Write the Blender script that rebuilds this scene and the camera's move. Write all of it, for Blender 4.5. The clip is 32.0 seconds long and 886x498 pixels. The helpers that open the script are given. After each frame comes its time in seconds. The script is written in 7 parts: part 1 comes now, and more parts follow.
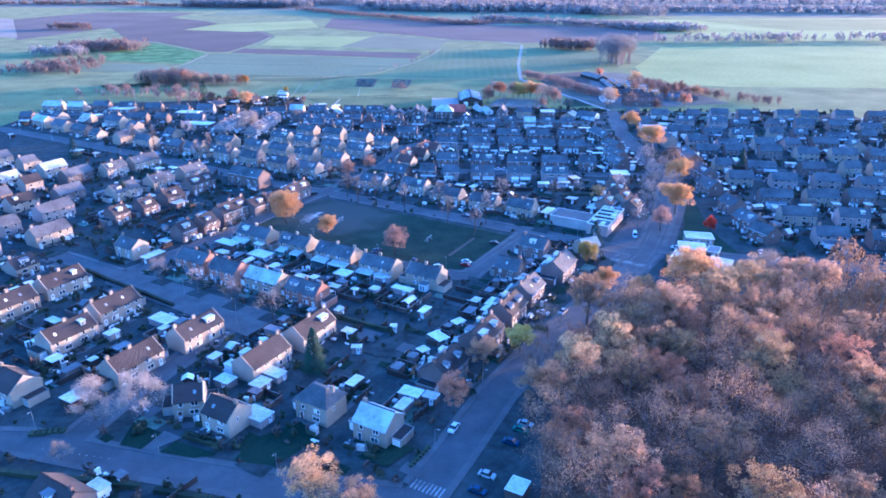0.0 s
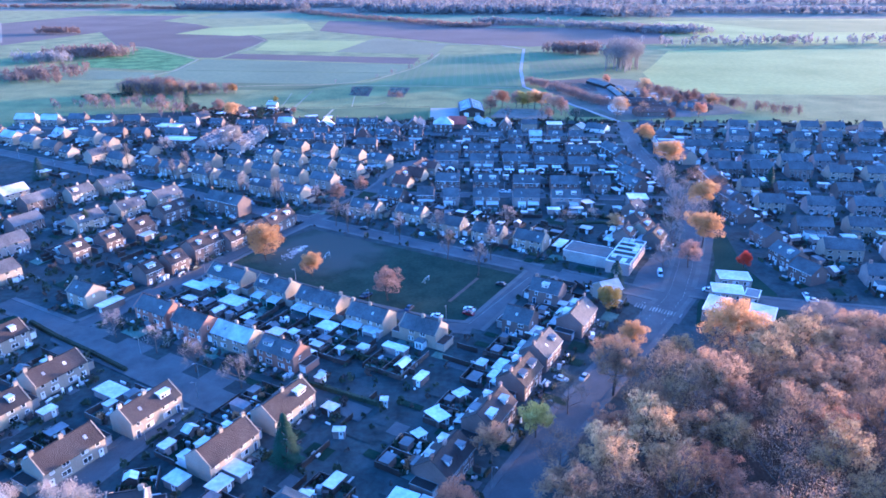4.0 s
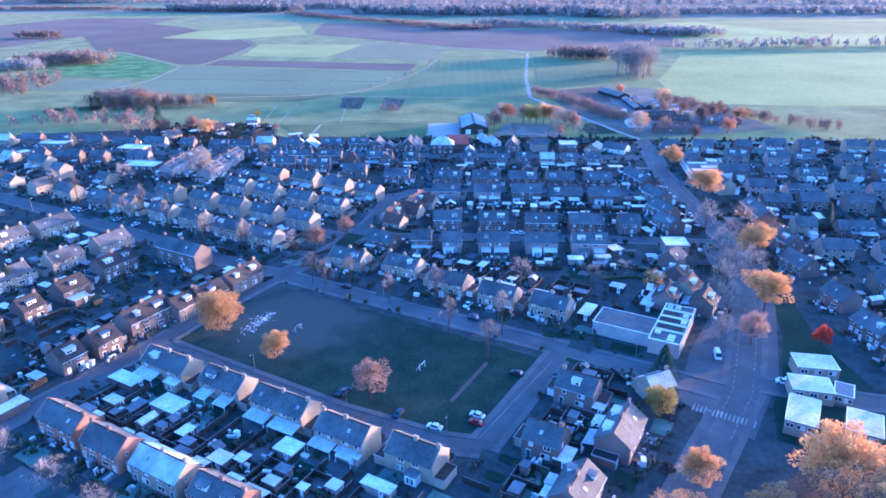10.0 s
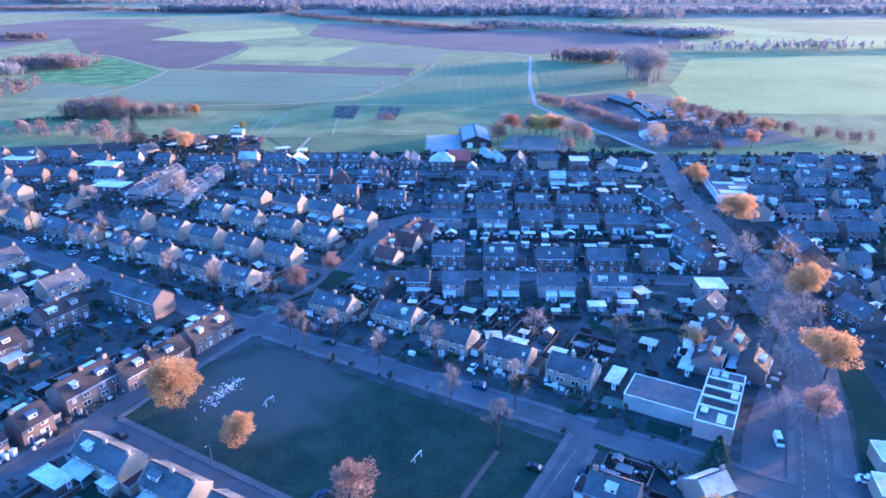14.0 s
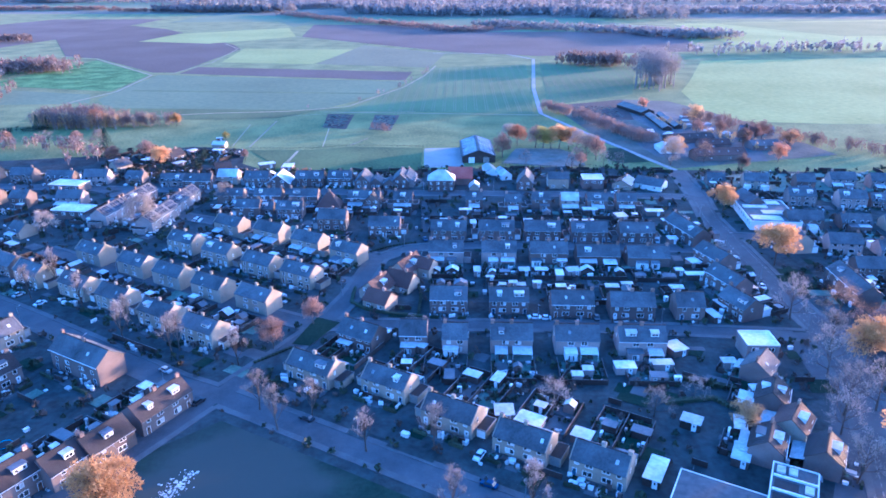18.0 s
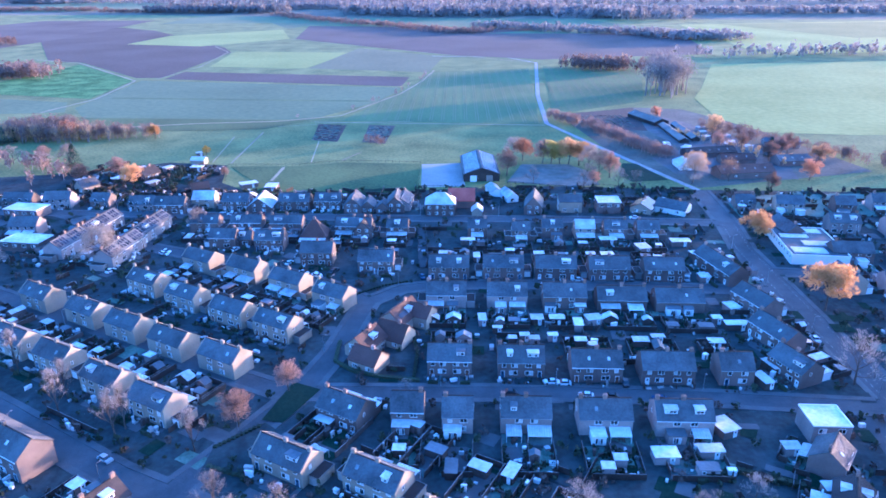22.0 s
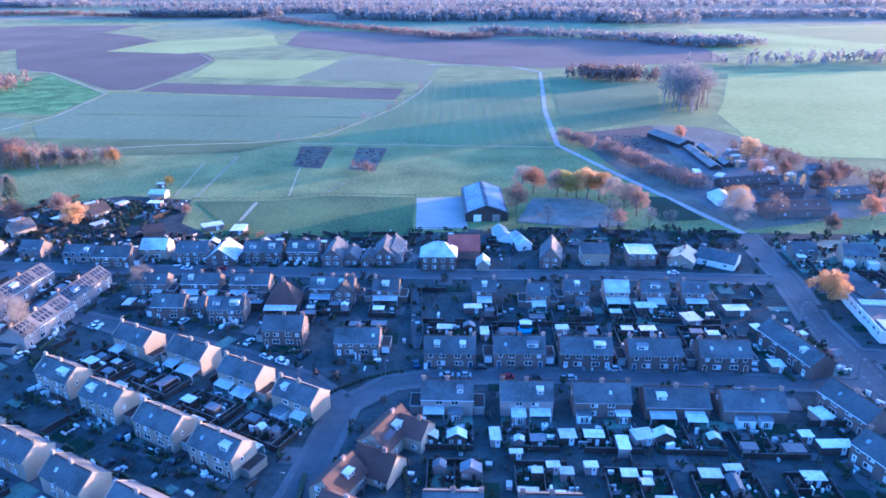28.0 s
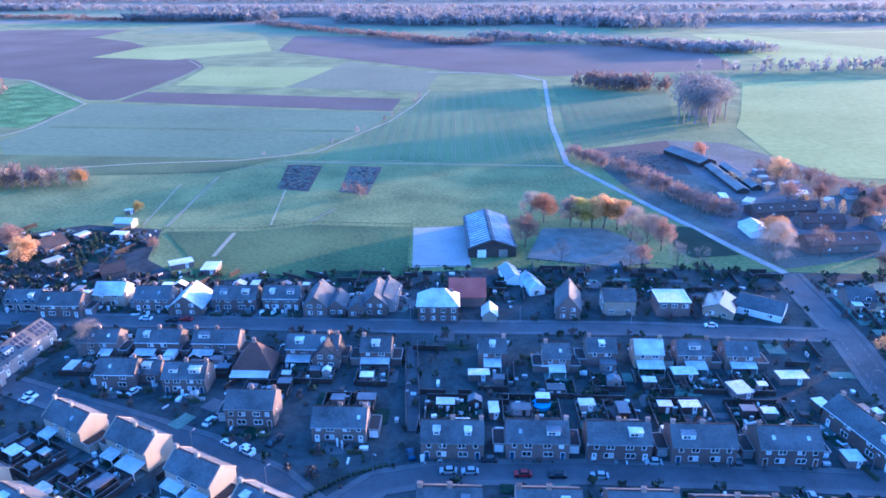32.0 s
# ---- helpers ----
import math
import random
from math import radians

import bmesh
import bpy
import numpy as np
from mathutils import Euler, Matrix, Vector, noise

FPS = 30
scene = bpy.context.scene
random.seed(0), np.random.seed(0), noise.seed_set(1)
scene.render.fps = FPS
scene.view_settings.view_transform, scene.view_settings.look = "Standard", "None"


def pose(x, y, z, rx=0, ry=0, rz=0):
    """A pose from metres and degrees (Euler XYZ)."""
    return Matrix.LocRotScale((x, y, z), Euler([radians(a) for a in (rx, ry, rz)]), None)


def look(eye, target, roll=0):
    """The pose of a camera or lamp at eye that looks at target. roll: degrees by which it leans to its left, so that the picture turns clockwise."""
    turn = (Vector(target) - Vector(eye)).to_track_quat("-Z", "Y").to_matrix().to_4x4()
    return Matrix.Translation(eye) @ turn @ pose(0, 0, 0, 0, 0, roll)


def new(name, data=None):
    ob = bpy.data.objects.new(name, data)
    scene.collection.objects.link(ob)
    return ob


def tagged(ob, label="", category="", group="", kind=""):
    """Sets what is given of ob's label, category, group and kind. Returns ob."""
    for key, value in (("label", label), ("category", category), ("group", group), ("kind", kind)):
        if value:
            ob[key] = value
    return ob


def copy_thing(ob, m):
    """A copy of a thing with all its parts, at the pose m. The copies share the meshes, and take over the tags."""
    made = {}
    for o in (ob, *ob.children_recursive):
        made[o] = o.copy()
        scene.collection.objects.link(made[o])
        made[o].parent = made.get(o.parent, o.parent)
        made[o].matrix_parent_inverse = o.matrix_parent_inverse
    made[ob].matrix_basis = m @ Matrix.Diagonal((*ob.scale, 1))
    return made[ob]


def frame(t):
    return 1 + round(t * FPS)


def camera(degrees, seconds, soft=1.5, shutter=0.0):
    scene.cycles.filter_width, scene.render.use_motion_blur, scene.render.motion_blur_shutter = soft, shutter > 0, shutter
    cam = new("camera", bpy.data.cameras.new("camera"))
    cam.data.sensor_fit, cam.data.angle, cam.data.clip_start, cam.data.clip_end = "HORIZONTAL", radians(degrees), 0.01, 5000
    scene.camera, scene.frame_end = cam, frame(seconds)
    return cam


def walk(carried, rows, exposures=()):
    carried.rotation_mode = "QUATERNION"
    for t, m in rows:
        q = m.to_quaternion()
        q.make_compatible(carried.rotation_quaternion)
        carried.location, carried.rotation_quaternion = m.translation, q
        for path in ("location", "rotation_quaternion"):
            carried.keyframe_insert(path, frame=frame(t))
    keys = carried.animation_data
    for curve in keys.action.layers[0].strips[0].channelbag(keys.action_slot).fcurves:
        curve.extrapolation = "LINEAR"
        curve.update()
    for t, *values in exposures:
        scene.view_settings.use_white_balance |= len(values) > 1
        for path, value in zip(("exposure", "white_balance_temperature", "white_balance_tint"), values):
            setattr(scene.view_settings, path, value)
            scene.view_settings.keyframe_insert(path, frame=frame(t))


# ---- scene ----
# ---- path ----
cam = camera(65.45, 32.0, 1.7)
TIMES = (0, 4, 8, 12, 16, 20, 24, 28, 32)
ALONG = (0, 39.57, 80.65, 122.55, 164.25, 204.76, 245.17, 286.62, 327.59)
HEIGHT = (112, 113.02, 113.19, 113.29, 113.26, 112.89, 112.84, 112.77, 112.6)
SIDE = (0, 0.08, 0.43, 0.21, 0.2, 0.08, 0.14, 0.09, 0.09)
PITCH = (22.413, 22.366, 22.388, 22.419, 22.496, 22.569, 22.561, 22.402, 22.175)
YAW = (0, -0.024, -0.024, -0.077, -0.16, -0.253, -0.386, -0.545, -0.665)
ROLL = (0.071, -0.124, -0.282, -0.354, -0.366, -0.424, -0.484, -0.488, -0.44)


def eye_pose(i):
    aim = pose(SIDE[i], ALONG[i], HEIGHT[i], 90 - PITCH[i], 0, YAW[i])
    return aim @ pose(0, 0, 0, 0, 0, ROLL[i])


walk(cam, [(t, eye_pose(i)) for i, t in enumerate(TIMES)], [(0, 2.98, 3420, 24), (32, 2.98, 3420, 24)])

# ---- light ----
SUN_TURN, SUN_UP = 29.0, 4.0          # degrees from +x towards +y, and above the horizon
world = bpy.data.worlds.new("sky")
scene.world = world
world.use_nodes = True
wn = world.node_tree.nodes
sky = wn.new("ShaderNodeTexSky")
sky.sky_type = "NISHITA"
sky.sun_disc = False
sky.sun_elevation = radians(SUN_UP)
sky.sun_rotation = radians(90 - SUN_TURN)
sky.dust_density = 2.2
wn["Background"].inputs["Strength"].default_value = 0.14
world.node_tree.links.new(sky.outputs[0], wn["Background"].inputs["Color"])
lamp = bpy.data.lights.new("sun", "SUN")
lamp.energy, lamp.angle, lamp.color = 3.1, radians(0.8), (1.0, 0.41, 0.09)
sun = new("sun", lamp)
aim = Vector((math.cos(radians(SUN_TURN)) * math.cos(radians(SUN_UP)), math.sin(radians(SUN_TURN)) * math.cos(radians(SUN_UP)), math.sin(radians(SUN_UP))))
sun.matrix_world = look(aim * 800, (0, 0, 0))


# ---- materials ----
def material(name, dark, light, scale=2.0, rough=0.85, bump=0.0, fine=9.0, frost=0.0, sheen=None, spread=0.25, metal=0.0, wave=0.0, coarse=0.15, thin=0.0):
    """Two tones mixed by a coarse and a fine noise at real size, a spread from object to object, hoarfrost patches, and relief."""
    m = bpy.data.materials.new(name)
    m.use_nodes = True
    n, l = m.node_tree.nodes, m.node_tree.links
    b = n["Principled BSDF"]
    geo = n.new("ShaderNodeNewGeometry")
    big = n.new("ShaderNodeTexNoise")
    big.inputs["Scale"].default_value, big.inputs["Detail"].default_value = coarse, 4
    small = n.new("ShaderNodeTexNoise")
    small.inputs["Scale"].default_value, small.inputs["Detail"].default_value = scale, 6
    for k in (big, small):
        l.new(geo.outputs["Position"], k.inputs["Vector"])
    mean = n.new("ShaderNodeMath")
    mean.operation = "MULTIPLY_ADD"
    mean.inputs[1].default_value = 0.55
    l.new(big.outputs["Fac"], mean.inputs[0])
    half = n.new("ShaderNodeMath")
    half.operation = "MULTIPLY"
    half.inputs[1].default_value = 0.45
    l.new(small.outputs["Fac"], half.inputs[0])
    l.new(half.outputs[0], mean.inputs[2])
    ramp = n.new("ShaderNodeValToRGB")
    ramp.color_ramp.elements[0].position, ramp.color_ramp.elements[1].position = 0.36, 0.64
    ramp.color_ramp.elements[0].color, ramp.color_ramp.elements[1].color = (*dark, 1), (*light, 1)
    l.new(mean.outputs[0], ramp.inputs[0])
    tint = n.new("ShaderNodeHueSaturation")
    info = n.new("ShaderNodeObjectInfo")
    span = n.new("ShaderNodeMapRange")
    span.inputs["To Min"].default_value, span.inputs["To Max"].default_value = 1 - spread, 1 + spread
    l.new(info.outputs["Random"], span.inputs["Value"])
    l.new(span.outputs[0], tint.inputs["Value"])
    l.new(ramp.outputs[0], tint.inputs["Color"])
    colour = tint.outputs["Color"]
    if frost:
        # hoarfrost in broad ragged patches
        ice = n.new("ShaderNodeTexNoise")
        ice.inputs["Scale"].default_value, ice.inputs["Detail"].default_value = 0.11, 7
        ice.inputs["Roughness"].default_value = 0.7
        l.new(geo.outputs["Position"], ice.inputs["Vector"])
        cut = n.new("ShaderNodeMapRange")
        cut.inputs["From Min"].default_value, cut.inputs["From Max"].default_value = 0.3, 0.75
        cut.inputs["To Min"].default_value, cut.inputs["To Max"].default_value = 0.2 * frost, 1.8 * frost
        l.new(ice.outputs["Fac"], cut.inputs["Value"])
        mix = n.new("ShaderNodeMix")
        mix.data_type = "RGBA"
        l.new(cut.outputs[0], mix.inputs["Factor"])
        l.new(colour, mix.inputs[6])
        mix.inputs[7].default_value = (0.68, 0.70, 0.74, 1)
        colour = mix.outputs[2]
    l.new(colour, b.inputs["Base Color"])
    b.inputs["Roughness"].default_value, b.inputs["Metallic"].default_value = rough, metal
    b.inputs["Specular IOR Level"].default_value = 0.12 if thin or rough > 0.92 else (0.5 if rough < 0.7 else 0.3)
    if sheen is None:
        sheen = 0.0 if thin or metal or rough < 0.46 else (0.052 if rough > 0.92 else (0.02 if rough > 0.76 else 0.03))      # sheen on every rough surface, as rime and in place of distance haze
    if sheen:
        b.inputs["Sheen Weight"].default_value, b.inputs["Sheen Roughness"].default_value = sheen, 0.5
    if bump or wave:
        relief = n.new("ShaderNodeBump")
        relief.inputs["Strength"].default_value = bump or 0.4
        relief.inputs["Distance"].default_value = 0.05
        if wave:
            co = n.new("ShaderNodeTexCoord")
            w = n.new("ShaderNodeTexWave")
            w.inputs["Scale"].default_value, w.inputs["Distortion"].default_value = wave, 0.4
            w.bands_direction = "X"
            l.new(co.outputs["Object"], w.inputs["Vector"])
            l.new(w.outputs["Fac"], relief.inputs["Height"])
        else:
            g = n.new("ShaderNodeTexNoise")
            g.inputs["Scale"].default_value = fine
            l.new(geo.outputs["Position"], g.inputs["Vector"])
            l.new(g.outputs["Fac"], relief.inputs["Height"])
        l.new(relief.outputs[0], b.inputs["Normal"])
    if thin:
        glow = n.new("ShaderNodeBsdfTranslucent")
        l.new(colour, glow.inputs["Color"])
        both = n.new("ShaderNodeMixShader")
        both.inputs[0].default_value = thin
        l.new(b.outputs[0], both.inputs[1])
        l.new(glow.outputs[0], both.inputs[2])
        l.new(both.outputs[0], n["Material Output"].inputs["Surface"])
    return m


BRICK = material("brown_brick", (0.105, 0.084, 0.074), (0.19, 0.155, 0.137), 5, 0.9, 0.5, 12)
REDBRICK = material("orange_brick", (0.21, 0.115, 0.08), (0.33, 0.20, 0.145), 5, 0.9, 0.5, 12)
CREAM = material("cream_brick", (0.235, 0.205, 0.155), (0.36, 0.32, 0.25), 4, 0.9, 0.4, 12, spread=0.12)
GREYWALL = material("grey_brick", (0.20, 0.17, 0.16), (0.36, 0.31, 0.28), 5, 0.9, 0.4, 12)
TILE = material("slate_grey_tile", (0.017, 0.018, 0.021), (0.075, 0.077, 0.083), 1.6, 0.72, 0.5, frost=0.09, wave=3.0, coarse=0.2)
RIDGE = material("dark_ridge_tile", (0.012, 0.011, 0.012), (0.035, 0.033, 0.034), 3, 0.8)
BROWNTILE = material("brown_tile", (0.0155, 0.0108, 0.0095), (0.034, 0.023, 0.0195), 2.2, 0.75, 0.5, frost=0.03, wave=3.0, coarse=0.2)
REDTILE = material("red_tile", (0.055, 0.032, 0.026), (0.105, 0.065, 0.05), 3, 0.75, 0.5, wave=3.0)
FROSTTILE = material("frosted_tile", (0.06, 0.062, 0.066), (0.16, 0.163, 0.17), 2, 0.75, 0.5, frost=0.72, wave=3.0)
FROSTFLAT = material("frosted_felt", (0.42, 0.43, 0.43), (0.76, 0.75, 0.73), 0.9, 0.8, 0.2, spread=0.2)
FELT = material("roofing_felt", (0.038, 0.041, 0.047), (0.095, 0.10, 0.112), 1.2, 0.6, 0.2, frost=0.09, spread=0.4)
WHITE = material("white_paint", (0.70, 0.70, 0.68), (0.83, 0.83, 0.81), 3, 0.5, spread=0.08)
CHIMNEY = material("chimney_brick", (0.17, 0.12, 0.095), (0.34, 0.26, 0.21), 6, 0.9, 0.4, 12)
GLASS = material("window_glass", (0.02, 0.025, 0.03), (0.05, 0.055, 0.06), 1, 0.06, spread=0.5)
ASPHALT = material("asphalt", (0.032, 0.033, 0.036), (0.066, 0.067, 0.072), 3, 0.8, 0.2, frost=0.05, spread=0.05, coarse=0.05)
FROSTROAD = material("frosted_concrete_road", (0.20, 0.20, 0.20), (0.36, 0.36, 0.355), 1.5, 0.9, 0.2, spread=0.05)
PAVING = material("paving", (0.042, 0.042, 0.043), (0.085, 0.084, 0.083), 4, 0.8, 0.2, frost=0.06, spread=0.1)
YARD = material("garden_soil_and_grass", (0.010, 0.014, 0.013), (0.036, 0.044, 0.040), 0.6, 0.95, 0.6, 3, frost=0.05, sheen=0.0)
LAWN = material("lawn", (0.015, 0.027, 0.018), (0.034, 0.052, 0.032), 1.4, 0.95, 0.5, 5, spread=0.15, coarse=0.05, sheen=0.0)
FROSTLAWN = material("frosted_lawn", (0.09, 0.12, 0.09), (0.20, 0.25, 0.20), 1.4, 0.95, 0.5, 5, spread=0.15)
DULLLAWN = material("dull_winter_lawn", (0.035, 0.055, 0.046), (0.09, 0.115, 0.10), 1.2, 0.95, 0.5, 5, frost=0.10, sheen=0.02, spread=0.2, coarse=0.2)
MEADOW = material("meadow", dark=(0.06, 0.092, 0.026), light=(0.19, 0.215, 0.066), scale=0.55, rough=0.95, bump=0.5, fine=2, coarse=0.035)
BARK = material("bark", (0.06, 0.05, 0.042), (0.15, 0.125, 0.105), 3, 0.95, 0.5)
TWIG = material("bare_twigs", (0.22, 0.19, 0.17), (0.38, 0.335, 0.30), 1, 0.95)
WOODTWIG = material("brown_wood_twigs", (0.10, 0.078, 0.068), (0.20, 0.155, 0.135), 1, 0.95)
HEDGE = material("hedge_leaves", (0.024, 0.033, 0.020), (0.065, 0.076, 0.042), 2, 0.9, 0.4, 4, spread=0.4)
CONIFER = material("conifer_needles", (0.012, 0.03, 0.018), (0.035, 0.065, 0.035), 2, 0.9)
FENCE = material("fence_boards", (0.03, 0.025, 0.022), (0.085, 0.07, 0.06), 3, 0.9, 0.3, spread=0.5)
FROSTWOOD = material("frosted_fence_rail", (0.10, 0.095, 0.09), (0.24, 0.235, 0.23), 3, 0.85, spread=0.4)
GUTTER = material("weathered_gutter_board", (0.16, 0.16, 0.16), (0.34, 0.34, 0.33), 3, 0.6, spread=0.4)
CONCRETE = material("concrete", (0.28, 0.27, 0.26), (0.45, 0.44, 0.42), 2, 0.9, 0.3)
METAL = material("dull_metal", (0.25, 0.26, 0.27), (0.4, 0.41, 0.42), 2, 0.45, metal=0.7)
PANEL = material("solar_panel", (0.012, 0.016, 0.03), (0.03, 0.035, 0.06), 2, 0.15)
RUBBER = material("rubber", (0.012, 0.012, 0.012), (0.03, 0.03, 0.03), 4, 0.8)
PAINTS = {k: material(k + "_car_paint", tuple(v * 0.9 for v in c), c, 1, 0.28, spread=0.1) for k, c in dict(white=(0.75, 0.76, 0.77), black=(0.025, 0.027, 0.032), silver=(0.38, 0.40, 0.42), blue=(0.012, 0.028, 0.09), red=(0.17, 0.015, 0.02), green=(0.05, 0.13, 0.10)).items()}
LEAVES = {k: material(k + "_leaves", d, e, 0.8, 0.9, spread=0.34, coarse=0.3, thin=0.36) for k, d, e in (
    ("orange", (0.43, 0.25, 0.085), (0.62, 0.41, 0.17)), ("russet", (0.33, 0.17, 0.10), (0.51, 0.30, 0.175)), ("brown", (0.34, 0.215, 0.115), (0.52, 0.36, 0.20)),
    ("twiggy", (0.27, 0.235, 0.20), (0.44, 0.39, 0.33)), ("golden", (0.36, 0.29, 0.06), (0.58, 0.49, 0.16)), ("pink", (0.24, 0.155, 0.12), (0.38, 0.27, 0.205)), ("red", (0.46, 0.06, 0.025), (0.66, 0.13, 0.06)), ("tan", (0.42, 0.28, 0.12), (0.62, 0.45, 0.22)))}


# ---- small builders ----
def mesh_of(name, verts, faces, mats, slots=None):
    me = bpy.data.meshes.new(name)
    me.from_pydata(verts, [], faces)
    for m in mats:
        me.materials.append(m)
    if slots is not None:
        me.polygons.foreach_set("material_index", slots)
    me.update()
    return me


def box(v, f, x0, x1, y0, y1, z0, z1):
    k = len(v)
    v += [(x0, y0, z0), (x1, y0, z0), (x1, y1, z0), (x0, y1, z0), (x0, y0, z1), (x1, y0, z1), (x1, y1, z1), (x0, y1, z1)]
    f += [(k, k + 3, k + 2, k + 1), (k + 4, k + 5, k + 6, k + 7), (k, k + 1, k + 5, k + 4), (k + 1, k + 2, k + 6, k + 5), (k + 2, k + 3, k + 7, k + 6), (k + 3, k, k + 4, k + 7)]


def prism(v, f, outline, y0, y1):
    """An outline in x and z, drawn out along y."""
    k, n = len(v), len(outline)
    v += [(x, y0, z) for x, z in outline] + [(x, y1, z) for x, z in outline]
    f.append(tuple(range(k, k + n)))
    f.append(tuple(range(k + 2 * n - 1, k + n - 1, -1)))
    f += [(k + (i + 1) % n, k + i, k + n + i, k + n + (i + 1) % n) for i in range(n)]


MADE = {}


def shared(key, build):
    if key not in MADE:
        MADE[key] = build()
    return MADE[key]


def part(name, me, parent, at=None, label=""):
    if name in ("window", "door", "gutter", "roof_window") and at is not None:
        # no openings in walls that turn their backs on the whole way
        m, o = at, parent
        while o:
            m, o = o.matrix_basis @ m, o.parent
        if (m.to_3x3() @ Vector((0, -1, 0))).y > 0.3:
            return None
    ob = new(name, me)
    ob.parent = parent
    if at is not None:
        ob.matrix_basis = at
    if label:
        ob["label"] = label
    return ob


def box_mesh(name, sx, sy, sz, mat):
    """A box on its base, centred in x and y."""
    def build():
        v, f = [], []
        box(v, f, -sx / 2, sx / 2, -sy / 2, sy / 2, 0, sz)
        return mesh_of(name, v, f, [mat])
    return shared((name, round(sx, 2), round(sy, 2), round(sz, 2), mat.name), build)


TAKEN = []     # discs in plan that are built over


def free(x, y, r, roads=True):
    if any((x - a) ** 2 + (y - b) ** 2 < (r + c) ** 2 for a, b, c in TAKEN):
        return False
    return not (roads and on_road(x, y, r))


ROADS = []


def nearest_road(x, y):
    best = (1e9, 0, 0)
    for pts, width, *_ in ROADS:
        for (ax, ay), (bx, by) in zip(pts, pts[1:]):
            dx, dy = bx - ax, by - ay
            s = max(0, min(1, ((x - ax) * dx + (y - ay) * dy) / (dx * dx + dy * dy)))
            d = math.hypot(x - ax - s * dx, y - ay - s * dy)
            if d - width / 2 < best[0]:
                best = (d - width / 2, math.degrees(math.atan2(dy, dx)), d)
    return best


def on_road(x, y, r):
    return nearest_road(x, y)[0] < r


# ---- ground, fields and roads ----
def flat(name, pts, z, mat, label, category="ground", kind="structure"):
    me = mesh_of(name, [(x, y, z) for x, y in pts], [tuple(range(len(pts)))], [mat])
    if me.polygons[0].normal.z < 0:
        me.flip_normals()
    return tagged(new(name, me), label, category, kind=kind)


flat("ground", [(-4500, -600), (4500, -600), (4500, 5000), (-4500, 5000)], 0, MEADOW, "broad flat meadow ground reaching to the horizon")
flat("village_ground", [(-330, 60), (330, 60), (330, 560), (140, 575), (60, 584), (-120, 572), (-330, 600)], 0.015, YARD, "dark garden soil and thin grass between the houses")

ROADS += [
    ([(-40, 60), (-6, 122), (2.3, 138), (15.5, 165), (31.8, 191), (50, 217), (72, 248), (86, 268), (97, 292), (108, 318), (120, 352), (126, 384), (126, 421), (128.5, 493), (134, 524), (138, 574)], 8.5, "main_road"),
    ([(-64, 350.5), (57.7, 281.5), (84, 266)], 6.5, "road_north_of_the_green"),
    ([(-64, 350), (-81, 321), (-97, 290), (-123, 246)], 6.0, "road_west_of_the_green"),
    ([(-64, 350), (-78, 357), (-142, 397), (-235, 452), (-330, 505)], 6.5, "road_west"),
    ([(37.8, 291), (10, 244)], 5.5, "road_east_of_the_green"),
    ([(-93, 298), (-58, 277), (-28, 259), (0, 246), (10, 244)], 5.5, "road_south_of_the_green"),
    ([(-160, 264), (-123, 243), (-97, 225), (-74, 210), (-72, 203), (-79, 185), (-88, 165), (-95, 142)], 6.0, "close"),
    ([(-230, 150), (-150, 145), (-106, 143), (-71, 134), (-40, 127), (-6, 122)], 7.5, "south_road"),
    ([(-26, 447), (-14, 458), (1, 461), (36, 460.5), (70, 458), (103, 455), (127, 453)], 5.5, "brick_row_street"),
    ([(-26, 447), (-38, 459), (-60, 473), (-103, 492), (-148, 512), (-175, 540)], 5.5, "old_row_street"),
    ([(-62, 352), (-50, 372), (-40, 391), (-33, 412), (-26, 447)], 6.0, "link_street"),
    ([(-40, 391), (0, 390), (33, 389.5), (74, 386), (126, 380)], 5.5, "middle_street"),
    ([(-42, 390), (-85, 412), (-125, 434), (-170, 460)], 5.5, "gable_row_street"),
    ([(-330, 560), (-230, 551), (-159, 545), (-91, 540), (-9, 534.5), (66, 531), (134, 524)], 6.0, "north_street"),
    ([(138, 574), (129, 600), (101, 682), (82, 741), (91, 858), (119, 1080), (86, 1137), (-8, 1152)], 3.6, "field_road"),
    ([(126, 384), (170, 378), (330, 360)], 5.5, "east_street"),
    ([(128, 470), (180, 462), (330, 440)], 5.5, "east_lane"),
    ([(90, 272), (120, 262), (175, 250), (330, 235)], 6.0, "school_road"),
]


def offset_line(pts, d):
    out = []
    for i, (x, y) in enumerate(pts):
        a, b = pts[max(i - 1, 0)], pts[min(i + 1, len(pts) - 1)]
        n = Vector((-(b[1] - a[1]), b[0] - a[0])).normalized()
        out.append((x + n.x * d, y + n.y * d))
    return out


def fine_line(pts, step=2.0):
    out = []
    for (ax, ay), (bx, by) in zip(pts, pts[1:]):
        n = max(1, int(math.hypot(bx - ax, by - ay) / step))
        out += [(ax + (bx - ax) * i / n, ay + (by - ay) * i / n) for i in range(n)]
    return out + [pts[-1]]


